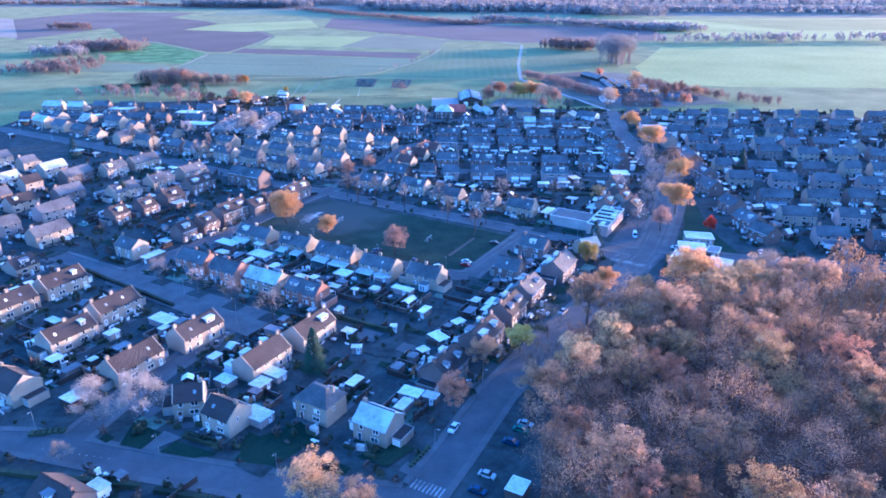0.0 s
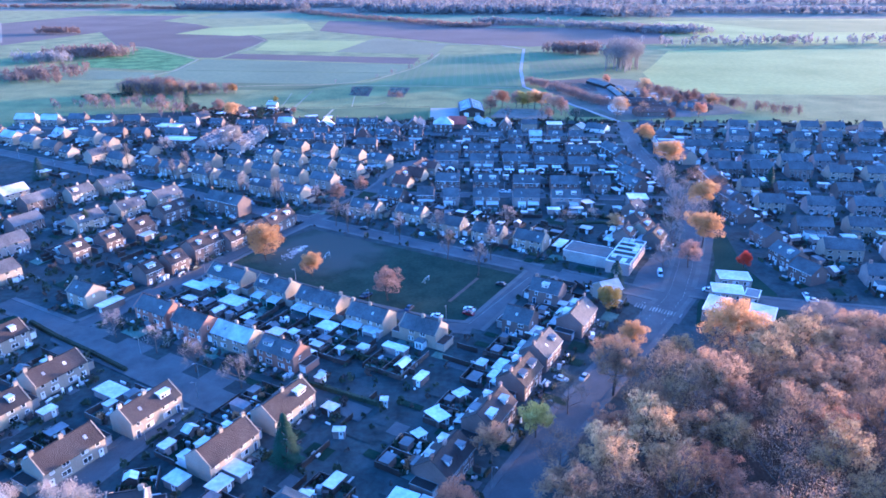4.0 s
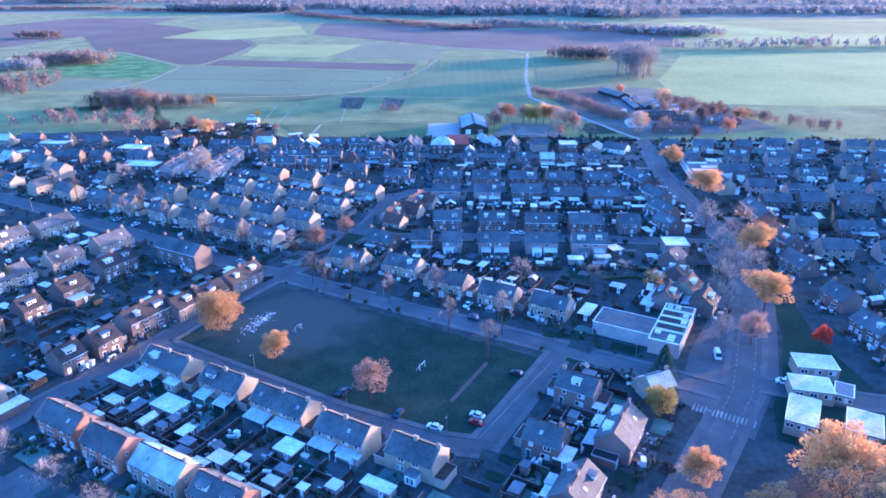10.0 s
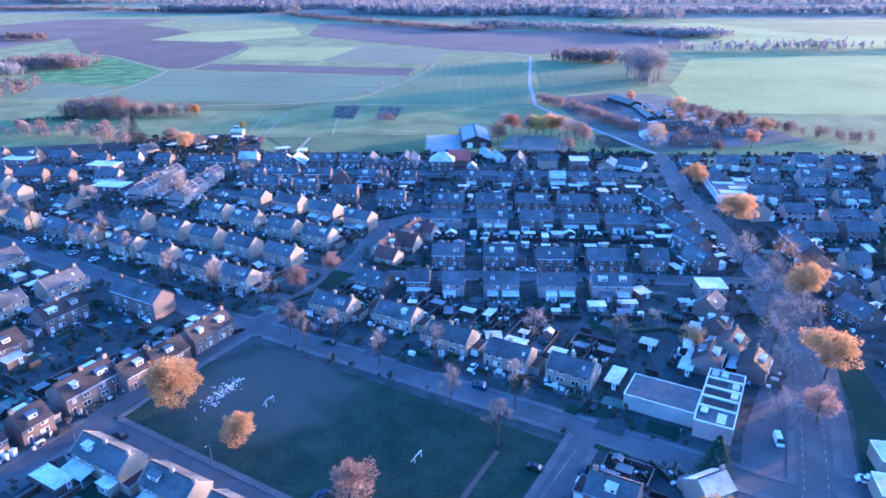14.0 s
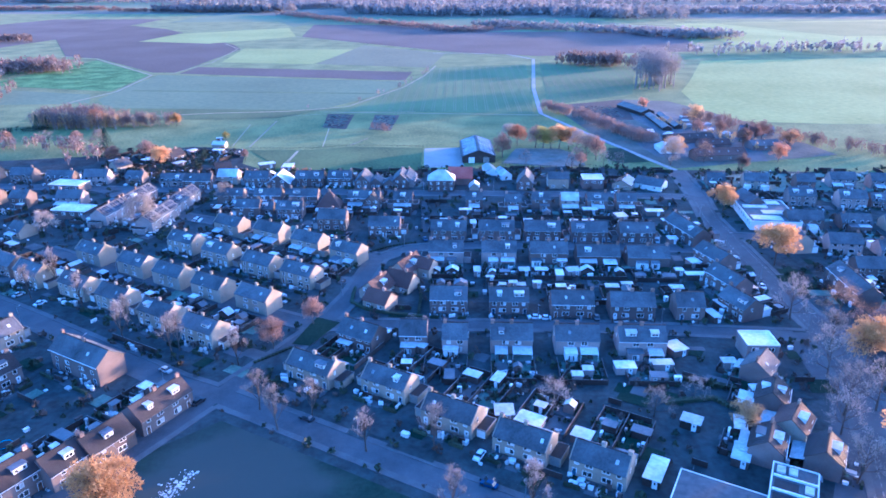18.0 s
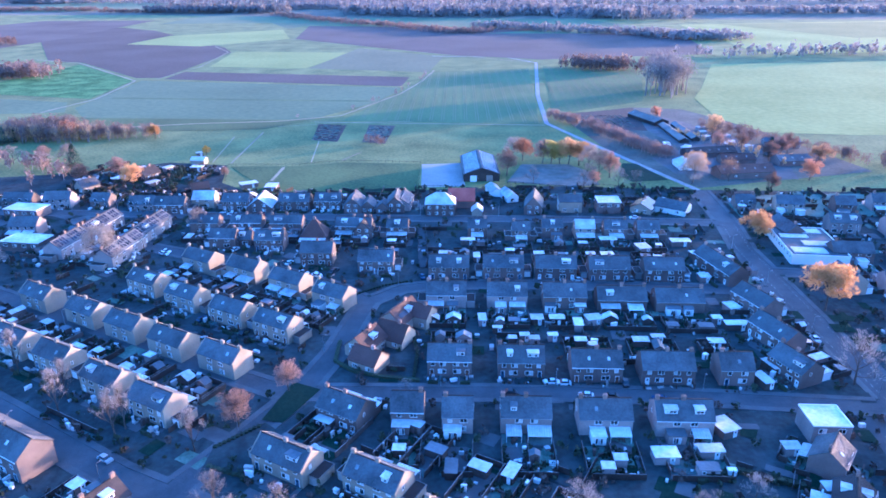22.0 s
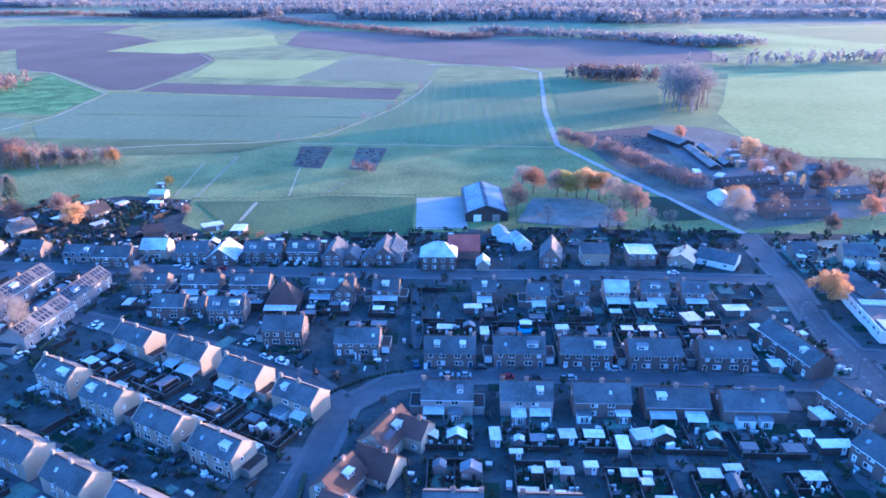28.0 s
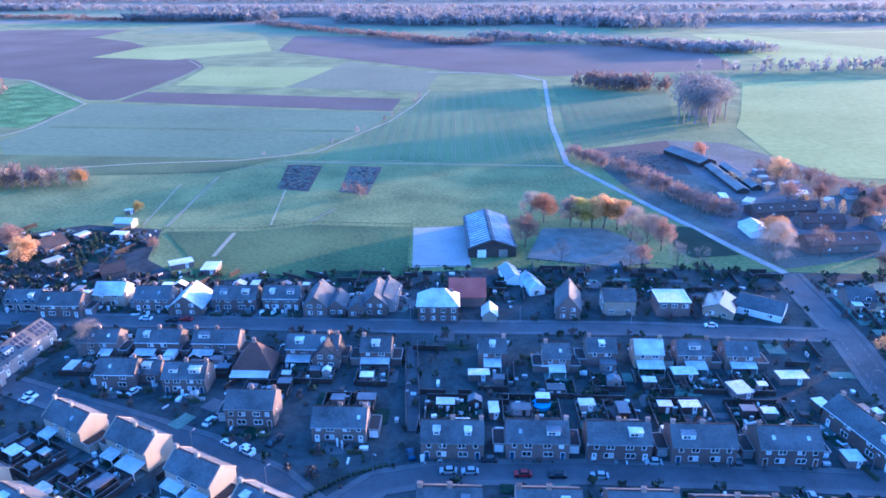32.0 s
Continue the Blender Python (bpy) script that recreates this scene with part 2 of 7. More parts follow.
for i, (pts, width, name) in enumerate(ROADS):
    line = fine_line(pts, 4)
    a, b = offset_line(line, -width / 2), offset_line(line, width / 2)
    n = len(line)
    z = 0.05 + 0.004 * i
    v = [(x, y, z) for x, y in a + b]
    tagged(new("road_" + name.replace("road_", "").replace("_road", ""), mesh_of("road", v, [(k, k + 1, n + k + 1, n + k) for k in range(n - 1)], [FROSTROAD if name == "field_road" else ASPHALT])),
           "pale frosted field road" if name == "field_road" else "grey damp asphalt village road with faint frost", "road", kind="structure")
    if name == "field_road":
        continue
    v, f = [], []
    for side in (-1, 1):
        rest = [r for r in ROADS if r[2] != name]
        line = fine_line(pts, 2)
        p, q = offset_line(line, side * (width / 2)), offset_line(line, side * (width / 2 + 1.9))
        for k in range(len(line) - 1):
            mx, my = (p[k][0] + q[k + 1][0]) / 2, (p[k][1] + q[k + 1][1]) / 2
            clear = True
            for rp, rw, _ in rest:
                for (ax, ay), (bx, by) in zip(rp, rp[1:]):
                    dx, dy = bx - ax, by - ay
                    s = max(0, min(1, ((mx - ax) * dx + (my - ay) * dy) / (dx * dx + dy * dy)))
                    clear &= math.hypot(mx - ax - s * dx, my - ay - s * dy) > rw / 2 + 0.9
            if not clear:
                continue
            c = len(v)
            top = 0.16 + 0.004 * i
            v += [(*p[k], 0), (*p[k + 1], 0), (*q[k + 1], 0), (*q[k], 0), (*p[k], top), (*p[k + 1], top), (*q[k + 1], top), (*q[k], top)]
            f += [(c + 4, c + 5, c + 6, c + 7), (c, c + 1, c + 5, c + 4), (c + 2, c + 3, c + 7, c + 6)] if side < 0 else [(c + 7, c + 6, c + 5, c + 4), (c + 1, c, c + 4, c + 5), (c + 3, c + 2, c + 6, c + 7)]
    me = mesh_of("pavement", v, f, [PAVING])
    tagged(new("pavement", me), "grey paved footway with a raised kerb along the road", "pavement", kind="structure")


def green_material():
    """Dark mown grass that thins to worn, frosty ground round the old pitch and along the north edge."""
    m = material("green_turf", (0.014, 0.025, 0.017), (0.034, 0.052, 0.034), 0.9, 0.95, 0.5, 5, spread=0.05, coarse=0.12, sheen=0.0)
    n, l = m.node_tree.nodes, m.node_tree.links
    b = n["Principled BSDF"]
    turf = b.inputs["Base Color"].links[0].from_socket
    geo = n.new("ShaderNodeNewGeometry")
    wander = n.new("ShaderNodeTexNoise")
    wander.inputs["Scale"].default_value, wander.inputs["Detail"].default_value = 0.09, 8
    l.new(geo.outputs["Position"], wander.inputs["Vector"])
    far = n.new("ShaderNodeVectorMath")
    far.operation = "DISTANCE"
    far.inputs[1].default_value = (-51, 314, 0)
    l.new(geo.outputs["Position"], far.inputs[0])
    edge = n.new("ShaderNodeMath")
    edge.operation = "MULTIPLY_ADD"
    edge.inputs[1].default_value = 34
    l.new(wander.outputs["Fac"], edge.inputs[0])
    l.new(far.outputs["Value"], edge.inputs[2])
    worn = n.new("ShaderNodeMapRange")
    worn.interpolation_type = "SMOOTHSTEP"
    worn.inputs["From Min"].default_value, worn.inputs["From Max"].default_value = 30, 52
    worn.inputs["To Min"].default_value, worn.inputs["To Max"].default_value = 0.9, 0.06
    l.new(edge.outputs[0], worn.inputs["Value"])
    mix = n.new("ShaderNodeMix")
    mix.data_type = "RGBA"
    l.new(worn.outputs[0], mix.inputs["Factor"])
    l.new(turf, mix.inputs[6])
    mix.inputs[7].default_value = (0.075, 0.08, 0.07, 1)
    l.new(mix.outputs[2], b.inputs["Base Color"])
    return m


flat("green", [(-59, 338), (-20, 316), (30, 287), (6, 247), (-28, 263), (-57, 281), (-90, 298), (-78, 322)], 0.065, green_material(), "dark mown village green, worn and frosty round the goal", "lawn")


# ---- houses ----
import itertools

DRAWN = itertools.cycle((0, 1, 0, 2, 1, 0, 0, 2, 1, 1, 0))
CURTAIN = material("pale_curtain_behind_glass", (0.42, 0.42, 0.41), (0.62, 0.62, 0.60), 6, 0.3, spread=0.2)


def window_mesh(w, h, bars):
    """A white frame with bars and a sill, standing 5 cm proud, and panes set back in it; it faces -y, its foot at z = 0."""
    drawn = next(DRAWN)

    def build():
        e, out, back = 0.12, -0.07, -0.01
        v = [(-w / 2, 0.02, 0), (w / 2, 0.02, 0), (w / 2, 0.02, h), (-w / 2, 0.02, h), (-w / 2, out, 0), (w / 2, out, 0), (w / 2, out, h), (-w / 2, out, h)]
        f = [(0, 4, 7, 3), (1, 2, 6, 5)]
        s = [0, 0]
        xs = [-w / 2 + w * i / bars for i in range(bars + 1)]
        lo = [4] + [0] * (bars - 1) + [5]
        hi = [7] + [0] * (bars - 1) + [6]
        for i in range(1, bars):
            lo[i], hi[i] = len(v), len(v) + 1
            v += [(xs[i], out, 0), (xs[i], out, h)]
        f += [(0, 1, *reversed(lo)), (3, *hi, 2)]
        s += [0, 0]
        for i in range(bars):
            a, b = xs[i] + e * (1 if i == 0 else 0.5), xs[i + 1] - e * (1 if i == bars - 1 else 0.5)
            k = len(v)
            v += [(a, out, e), (b, out, e), (b, out, h - e), (a, out, h - e), (a, back, e), (b, back, e), (b, back, h - e), (a, back, h - e)]
            q = (lo[i], lo[i + 1], hi[i + 1], hi[i])
            f += [(q[j], q[(j + 1) % 4], k + (j + 1) % 4, k + j) for j in range(4)]
            f += [(k + j, k + (j + 1) % 4, k + 4 + (j + 1) % 4, k + 4 + j) for j in range(4)]
            f.append((k + 4, k + 5, k + 6, k + 7))
            s += [0] * 8 + [2 if (i + drawn) % 3 == 2 else 1]
        return mesh_of("window", v, f, [WHITE, GLASS, CURTAIN], s)
    return shared(("window", w, h, bars, drawn), build)


def door_mesh(mat):
    def build():
        v, f = [], []
        box(v, f, -0.5, 0.5, -0.05, 0.02, 0, 2.15)
        box(v, f, -0.6, -0.5, -0.08, 0.02, 0, 2.25)
        box(v, f, 0.5, 0.6, -0.08, 0.02, 0, 2.25)
        box(v, f, -0.5, 0.5, -0.08, 0.02, 2.15, 2.25)
        box(v, f, -0.2, 0.2, -0.07, -0.05, 1.2, 1.9)
        return mesh_of("door", v, f, [mat, WHITE, GLASS], [0] * 6 + [1] * 18 + [2] * 6)
    return shared(("door", mat.name), build)


def glazing_mesh(L, D, units):
    """The windows of a facade seen from far off: framed panes in two storeys."""
    v, f, s = [], [], []
    uw = L / units
    for u in range(units):
        cx = -L / 2 + uw * (u + 0.5)
        for x, z, w, h in ((cx - uw * 0.16, 0.85, 2.3, 1.5), (cx + uw * 0.3, 0.05, 1.0, 2.2), (cx - uw * 0.2, 3.4, 1.7, 1.15), (cx + uw * 0.24, 3.4, 1.0, 1.15)):
            for e in (-1, 1):
                y = e * D / 2
                box(v, f, x - w / 2, x + w / 2, y - 0.05, y + 0.05, z, z + h)
                box(v, f, x - w / 2 + 0.1, x + w / 2 - 0.1, y - 0.06, y + 0.06, z + 0.1, z + h - 0.1)
                s += [0] * 6 + [1] * 6
    return mesh_of("facade_glazing", v, f, [WHITE, GLASS], s)


DOORS = [material("blue_door", (0.03, 0.05, 0.10), (0.05, 0.08, 0.15), 2, 0.4), material("brown_door", (0.10, 0.055, 0.03), (0.17, 0.09, 0.05), 2, 0.5), WHITE]

STYLES = dict(
    cream=(CREAM, TILE, "cream brick semi-detached house with a dark grey tiled roof"),
    umber=(CREAM, BROWNTILE, "cream brick terraced house with a brown tiled roof"),
    brick=(BRICK, TILE, "brown brick semi-detached house with a dark grey tiled roof"),
    orange=(REDBRICK, TILE, "orange brick house with a bluish grey tiled roof"),
    dark=(BRICK, BROWNTILE, "brown brick house with a dark brown roof and white dormer"),
    frost=(CREAM, FROSTTILE, "pale house with a frost-covered tiled roof"),
    grey=(GREYWALL, TILE, "grey brick terraced house with a dark tiled roof"),
    solar=(GREYWALL, TILE, "grey terraced house with solar panels on its roof"),
    red=(CREAM, REDTILE, "cream house with a red-brown tiled roof"),
    hip=(CREAM, TILE, "pale square house with a hipped dark roof"),
)


def wall_mesh(L, D, eave, ridge, mat):
    def build():
        v, f = [], []
        prism(v, f, [(-D / 2, 0), (-D / 2, eave), (0, ridge - 0.12), (D / 2, eave), (D / 2, 0)], -L / 2, L / 2)
        v = [(-y, x, z) for x, y, z in v]
        return mesh_of("house_wall", v, f, [mat])
    return shared(("walls", L, D, eave, ridge, mat.name), build)


def slope_mesh(L, D, eave, ridge, mat):
    """One roof slope on the -y side, with its thickness and overhang."""
    def build():
        run, rise = D / 2, ridge - eave
        over = 0.4
        z0 = eave - rise / run * over
        t = 0.17
        v, f = [], []
        prism(v, f, [(-run - over, z0), (0.0, ridge), (0.0, ridge + t), (-run - over, z0 + t)], -L / 2, L / 2)
        v = [(-y, x, z) for x, y, z in v]
        me = mesh_of("roof_slope", v, f, [mat])
        me.flip_normals()
        return me
    return shared(("slope", L, D, eave, ridge, mat.name), build)


def roof_mesh(L, D, eave, ridge, mat):
    """Both slopes of a far house's roof in one piece."""
    def build():
        run, rise, over, t = D / 2, ridge - eave, 0.4, 0.2
        z0 = eave - rise / run * over
        v, f = [], []
        prism(v, f, [(-run - over, z0), (0, ridge), (run + over, z0), (run + over, z0 + t), (0, ridge + t), (-run - over, z0 + t)], -L / 2, L / 2)
        v = [(-y, x, z) for x, y, z in v]
        me = mesh_of("roof", v, f, [mat])
        me.flip_normals()
        return me
    return shared(("roof", L, D, eave, ridge, mat.name), build)


def coping_mesh(D, eave, ridge, mat):
    """A gable wall's head that stands over the roof."""
    def build():
        v, f = [], []
        r, rise = D / 2, ridge - eave
        lo = eave - rise / r * 0.35
        prism(v, f, [(-r - 0.35, lo - 0.05), (-r - 0.35, lo + 0.32), (0, ridge + 0.36), (r + 0.35, lo + 0.32), (r + 0.35, lo - 0.05), (0, ridge - 0.1)], -0.14, 0.14)
        v = [(-y, x, z) for x, y, z in v]
        return mesh_of("gable_coping", v, f, [mat])
    return shared(("coping", D, eave, ridge, mat.name), build)


def chimney_mesh(mat):
    def build():
        v, f = [], []
        box(v, f, -0.55, 0.55, -0.32, 0.32, -0.6, 1.0)
        box(v, f, -0.63, 0.63, -0.4, 0.4, 1.0, 1.14)
        box(v, f, -0.35, -0.12, -0.12, 0.12, 1.14, 1.45)
        box(v, f, 0.12, 0.35, -0.12, 0.12, 1.14, 1.45)
        return mesh_of("chimney", v, f, [mat])
    return shared(("chimney", mat.name), build)


def dormer(parent, x, D, eave, ridge, w, side, rng, roofmat):
    """A flat-roofed dormer on one slope, with cheeks, window and roof."""
    run, rise = D / 2, ridge - eave
    y0 = run * 0.72
    z0 = eave + rise * 0.28
    h = min(1.5, ridge - z0 - 0.25)
    def build():
        v, f = [], []
        box(v, f, -w / 2, w / 2, -y0, -run * 0.12, z0 - 0.1, z0 + h)
        return mesh_of("dormer", v, f, [WHITE])
    turn = pose(0, 0, 0, 0, 0, 0 if side > 0 else 180)
    d = part("dormer", shared(("dormer", w, D, eave, ridge), build), parent, pose(0, 0, 0, 0, 0, 0 if side > 0 else 180) @ pose(x if side > 0 else -x, 0, 0), "white boarded dormer with a flat frosted roof")
    part("dormer_roof", box_mesh("dormer_roof", w + 0.4, y0 - run * 0.12 + 0.35, 0.16, roofmat), d, pose(0, -(y0 + run * 0.12) / 2 - 0.1, z0 + h))
    if parent["label"]:
        part("window", window_mesh(round(w - 0.4, 1), 0.95, 2 if w < 2.5 else 3), d, pose(0, -y0, z0 + 0.25))


HOUSES = []


def house(x, y, yaw, L, D, ridge, style, front=1, plot=11, full=True):
    rng = random.Random(int(x * 31 + y * 17))
    wall, tile, label = STYLES[style]
    if style == "cream" and y < 232 and x < -35:
        wall, tile, label = STYLES["umber"]
    eave = ridge - D / 2 * 0.74
    h = tagged(new("house"), label, "house", "houses of the village")
    h.matrix_basis = pose(x, y, 0, 0, 0, yaw + (180 if front < 0 else 0))
    HOUSES.append((x, y, yaw, L, D))
    a = radians(yaw)
    n = max(2, int(L / 4))
    for i in range(n + 1):
        s = (i / n - 0.5) * (L - 3)
        TAKEN.append((x + math.cos(a) * s, y + math.sin(a) * s, D / 2 + 0.3))
    if style == "hip":
        part("house_wall", box_mesh("house_wall", L, D, eave, wall), h)
        v = [(-L / 2 - 0.4, -D / 2 - 0.4, eave), (L / 2 + 0.4, -D / 2 - 0.4, eave), (L / 2 + 0.4, D / 2 + 0.4, eave), (-L / 2 - 0.4, D / 2 + 0.4, eave), (-L / 5, 0, ridge), (L / 5, 0, ridge)]
        part("roof", mesh_of("roof", v, [(0, 1, 5, 4), (1, 2, 5), (2, 3, 4, 5), (3, 0, 4), (3, 2, 1, 0)], [tile]), h)
    else:
        part("house_wall", wall_mesh(L, D, eave, ridge, wall), h)
        coped = style in ("cream", "orange")
        rl = L - 0.3 if coped else L + 0.3
        if full:
            slope = slope_mesh(rl, D, eave, ridge, tile)
            part("roof_slope", slope, h)
            part("roof_slope", slope, h, pose(0, 0, 0, 0, 0, 180))
        else:
            part("roof", roof_mesh(rl, D, eave, ridge, tile), h)
        if full:
            part("ridge_cap", box_mesh("ridge_cap", rl, 0.34, 0.16, RIDGE), h, pose(0, 0, ridge + 0.08))
        if not full:
            pass
        elif coped:
            for s in (-1, 1):
                part("gable_coping", coping_mesh(D, eave, ridge, wall), h, pose(s * (L / 2 - 0.13), 0, 0))
        else:
            for s in (-1, 1):
                part("gutter", box_mesh("gutter", L + 0.3, 0.14, 0.13, WHITE if rng.random() < 0.3 else GUTTER), h, pose(0, 0, 0, 0, 0, 0 if s < 0 else 180) @ pose(0, -D / 2 - 0.46, eave - 0.74 * 0.4 + 0.02), "painted gutter board")
    units = 2 if L > 12 else 1
    cm = chimney_mesh(CREAM if wall is CREAM else CHIMNEY)
    for s in ((0.02, 0.46) if units == 2 and full else (0.4,)):
        part("chimney", cm, h, pose(L * s * rng.choice((-1, 1)) if s > 0.1 else 0, 0.1, ridge), "chimney stack with two pots")
    uw = L / units
    door = door_mesh(rng.choice(DOORS))
    for u in range(units):
        cx = -L / 2 + uw * (u + 0.5)
        m = 1 if u else -1
        for side in (0, 180) if full else ():
            turn = pose(0, 0, 0, 0, 0, side)
            lw = 2.4 if side == 0 else 2.0
            part("window", window_mesh(lw, 1.5, 2 if side == 0 else 3), h, turn @ pose(cx + m * -uw * 0.16, -D / 2, 0.85))
            if side == 0:
                part("door", door, h, turn @ pose(cx + m * uw * 0.3, -D / 2, 0.02))
            if eave > 4.4:
                part("window", window_mesh(1.9, 1.35, 2), h, turn @ pose(cx + m * -uw * 0.2, -D / 2, 3.4))
                if side == 0 or uw > 7.5:
                    part("window", window_mesh(1.2, 1.35, 1), h, turn @ pose(cx + m * uw * 0.24, -D / 2, 3.4))
    if not full:
        me = shared(("facade_glazing", L, D), lambda: glazing_mesh(L, D, units))
        tagged(part("facade_glazing", me, h), kind="stuff")
    if full and rng.random() < 0.8:
        part("window", window_mesh(0.8, 1.2, 1), h, pose(0, 0, 0, 0, 0, 90) @ pose(-D * 0.12, -L / 2, 3.6))
    chance = dict(dark=1, red=0.9, cream=0.22, umber=0.7, brick=0.3, grey=0.55).get(style, 0.15)
    if style != "hip":
        for u in range(units):
            cx = -L / 2 + uw * (u + 0.5)
            for side in (1, -1):
                back = (h.matrix_basis.to_3x3() @ Vector((0, -side, 0))).y > 0.5      # slopes turned from the whole way stay plain
                if rng.random() < (chance if full else chance * 0.35) and not back:
                    dormer(h, cx, D, eave, ridge, rng.choice((1.6, 2.4, 3.2)), side, rng, FROSTFLAT if rng.random() < 0.6 else FELT)
                elif full and rng.random() < 0.6 and style != "solar":
                    run, rise = D / 2, ridge - eave
                    tilt = math.degrees(math.atan2(rise, run))
                    part("roof_window", box_mesh("roof_window", 0.8, 1.1, 0.1, METAL if rng.random() < 0.5 else FROSTFLAT), h, pose(0, 0, 0, 0, 0, 0 if side > 0 else 180) @ pose(cx + rng.uniform(-2, 2), -run * 0.55, eave + rise * 0.45 + 0.16, tilt))
        if style == "solar":
            run, rise = D / 2, ridge - eave
            tilt = math.degrees(math.atan2(rise, run))
            panel = box_mesh("solar_panel", 1.0, 1.65, 0.06, PANEL)
            for side in (0, 180):
                for i in range(int(L / 1.7)):
                    for r in range(2):
                        if (i + 1) % 5:
                            part("solar_panel", panel, h, pose(0, 0, 0, 0, 0, side) @ pose(-L / 2 + 1.2 + i * 1.65, -run * (0.32 + 0.4 * r), eave + rise * (0.68 - 0.4 * r) + 0.24, tilt))
    garden(h, x, y, yaw + (180 if front < 0 else 0), L, D, plot, rng, units, full, wall)
    return h


# ---- gardens ----
def fence_mesh(n):
    """A run of n fence panels 1.8 m long, with concrete posts; it runs along x from 0."""
    def build():
        v, f = [], []
        top = [(-0.06, 1.9)]
        for i in range(n):
            top += [(i * 1.8 + 0.06, 1.9), (i * 1.8 + 0.06, 1.78), (i * 1.8 + 1.74, 1.78), (i * 1.8 + 1.74, 1.9)]
        top.append((n * 1.8 + 0.06, 1.9))
        prism(v, f, [(-0.06, 0)] + top + [(n * 1.8 + 0.06, 0)], -0.05, 0.05)
        boards = len(f)
        for i in range(n):
            box(v, f, i * 1.8 + 0.07, i * 1.8 + 1.73, -0.09, 0.09, 1.785, 1.84)
        return mesh_of("fence", v, f, [FENCE, FROSTWOOD], [0] * boards + [1] * (len(f) - boards))
    return shared(("fence", n), build)


MANY = dict(fence=0, shed=0, shrub=0)
SLABS, PLOTS, GARAGES, OUTS = [], [], [], []
RUNS, BUSHES, BITS = [], [], []      # fences, shrubs and small garden things past those that stand as objects


def fence(m, length, label="weathered timber panel fence between two gardens"):
    n = int(length / 1.8)
    MANY["fence"] += 1
    if n and MANY["fence"] >= 280:
        RUNS.append((m, n))
    elif n:
        tagged(new("fence", fence_mesh(n)), label, "fence", "garden fences").matrix_basis = m


def shed(m, w, d, h, roof, wall, pitched=False):
    s = tagged(new("garden_shed"), "small garden shed with a frosted flat roof" if roof is FROSTFLAT else "small garden shed with a dark felt roof", "shed", "garden sheds")
    s.matrix_basis = m
    part("shed_wall", box_mesh("shed_wall", w, d, h, wall), s)
    if pitched:
        def build():
            v, f = [], []
            prism(v, f, [(-w / 2 - 0.2, h - 0.1), (0, h + w * 0.28), (w / 2 + 0.2, h - 0.1), (w / 2 + 0.2, h), (0, h + w * 0.28 + 0.12), (-w / 2 - 0.2, h)], -d / 2 - 0.15, d / 2 + 0.15)
            return mesh_of("shed_roof", v, f, [roof])
        part("roof", shared(("shed_roof", w, d, h, roof.name), build), s)
        def ends():
            v, f = [], []
            prism(v, f, [(-w / 2, h - 0.02), (0, h + w * 0.27), (w / 2, h - 0.02)], -d / 2, d / 2)
            return mesh_of("shed_gable", v, f, [wall])
        part("gable", shared(("shed_gable", w, d, h, wall.name), ends), s)
    else:
        part("roof", box_mesh("shed_roof", w + 0.4, d + 0.4, 0.14, roof), s, pose(0, 0, h))
    part("door", box_mesh("shed_door", 0.95, 0.06, 1.95, FENCE if wall is not FENCE else WHITE), s, pose(w * 0.15, -d / 2 - 0.03, 0.02))
    if w > 4:
        part("window", window_mesh(1.0, 0.8, 1), s, pose(-w * 0.28, -d / 2, 1.1))


def leaf_blob(v, f, rng, n, size, cx, cy, cz, rx, ry, rz):
    """Loose leaf quads over and in an uneven lump."""
    for _ in range(n):
        while True:
            p = Vector((rng.uniform(-1, 1), rng.uniform(-1, 1), rng.uniform(-1, 1)))
            if 0.25 < p.length < 1:
                break
        d = 0.75 + 0.5 * noise.noise(p * 2.1 + Vector((cx, cy, cz)))
        c = Vector((cx + p.x * rx * d, cy + p.y * ry * d, cz + p.z * rz * d))
        t = Euler((rng.uniform(0, 3), rng.uniform(0, 3), rng.uniform(0, 3))).to_matrix()
        s = size * rng.uniform(0.6, 1.3)
        k = len(v)
        v += [tuple(c + t @ Vector(q)) for q in ((-s, -s * 0.6, 0), (s, -s * 0.6, 0.1 * s), (s * 0.8, s * 0.7, 0), (-s * 0.7, s * 0.6, 0.15 * s))]
        f.append((k, k + 1, k + 2, k + 3))


def shrub_mesh(kind):
    def build():
        rng = random.Random(kind)
        v, f = [], []
        for _ in range(3):
            leaf_blob(v, f, rng, 55, 0.16, rng.uniform(-0.4, 0.4), rng.uniform(-0.4, 0.4), 0.75, 0.8, 0.8, 0.8)
        return mesh_of("shrub", v, f, [HEDGE if kind % 3 else LEAVES["brown"]])
    return shared(("shrub", kind), build)


def hedge_mesh(n):
    def build():
        rng = random.Random(n)
        v, f = [], []
        box(v, f, 0.05, n - 0.05, -0.28, 0.28, 0, 1.2)
        leaf_blob(v, f, rng, 70 * n, 0.12, n / 2, 0, 0.75, n / 2 + 0.25, 0.55, 0.8)
        return mesh_of("hedge", v, f, [HEDGE])
    return shared(("hedge", n), build)


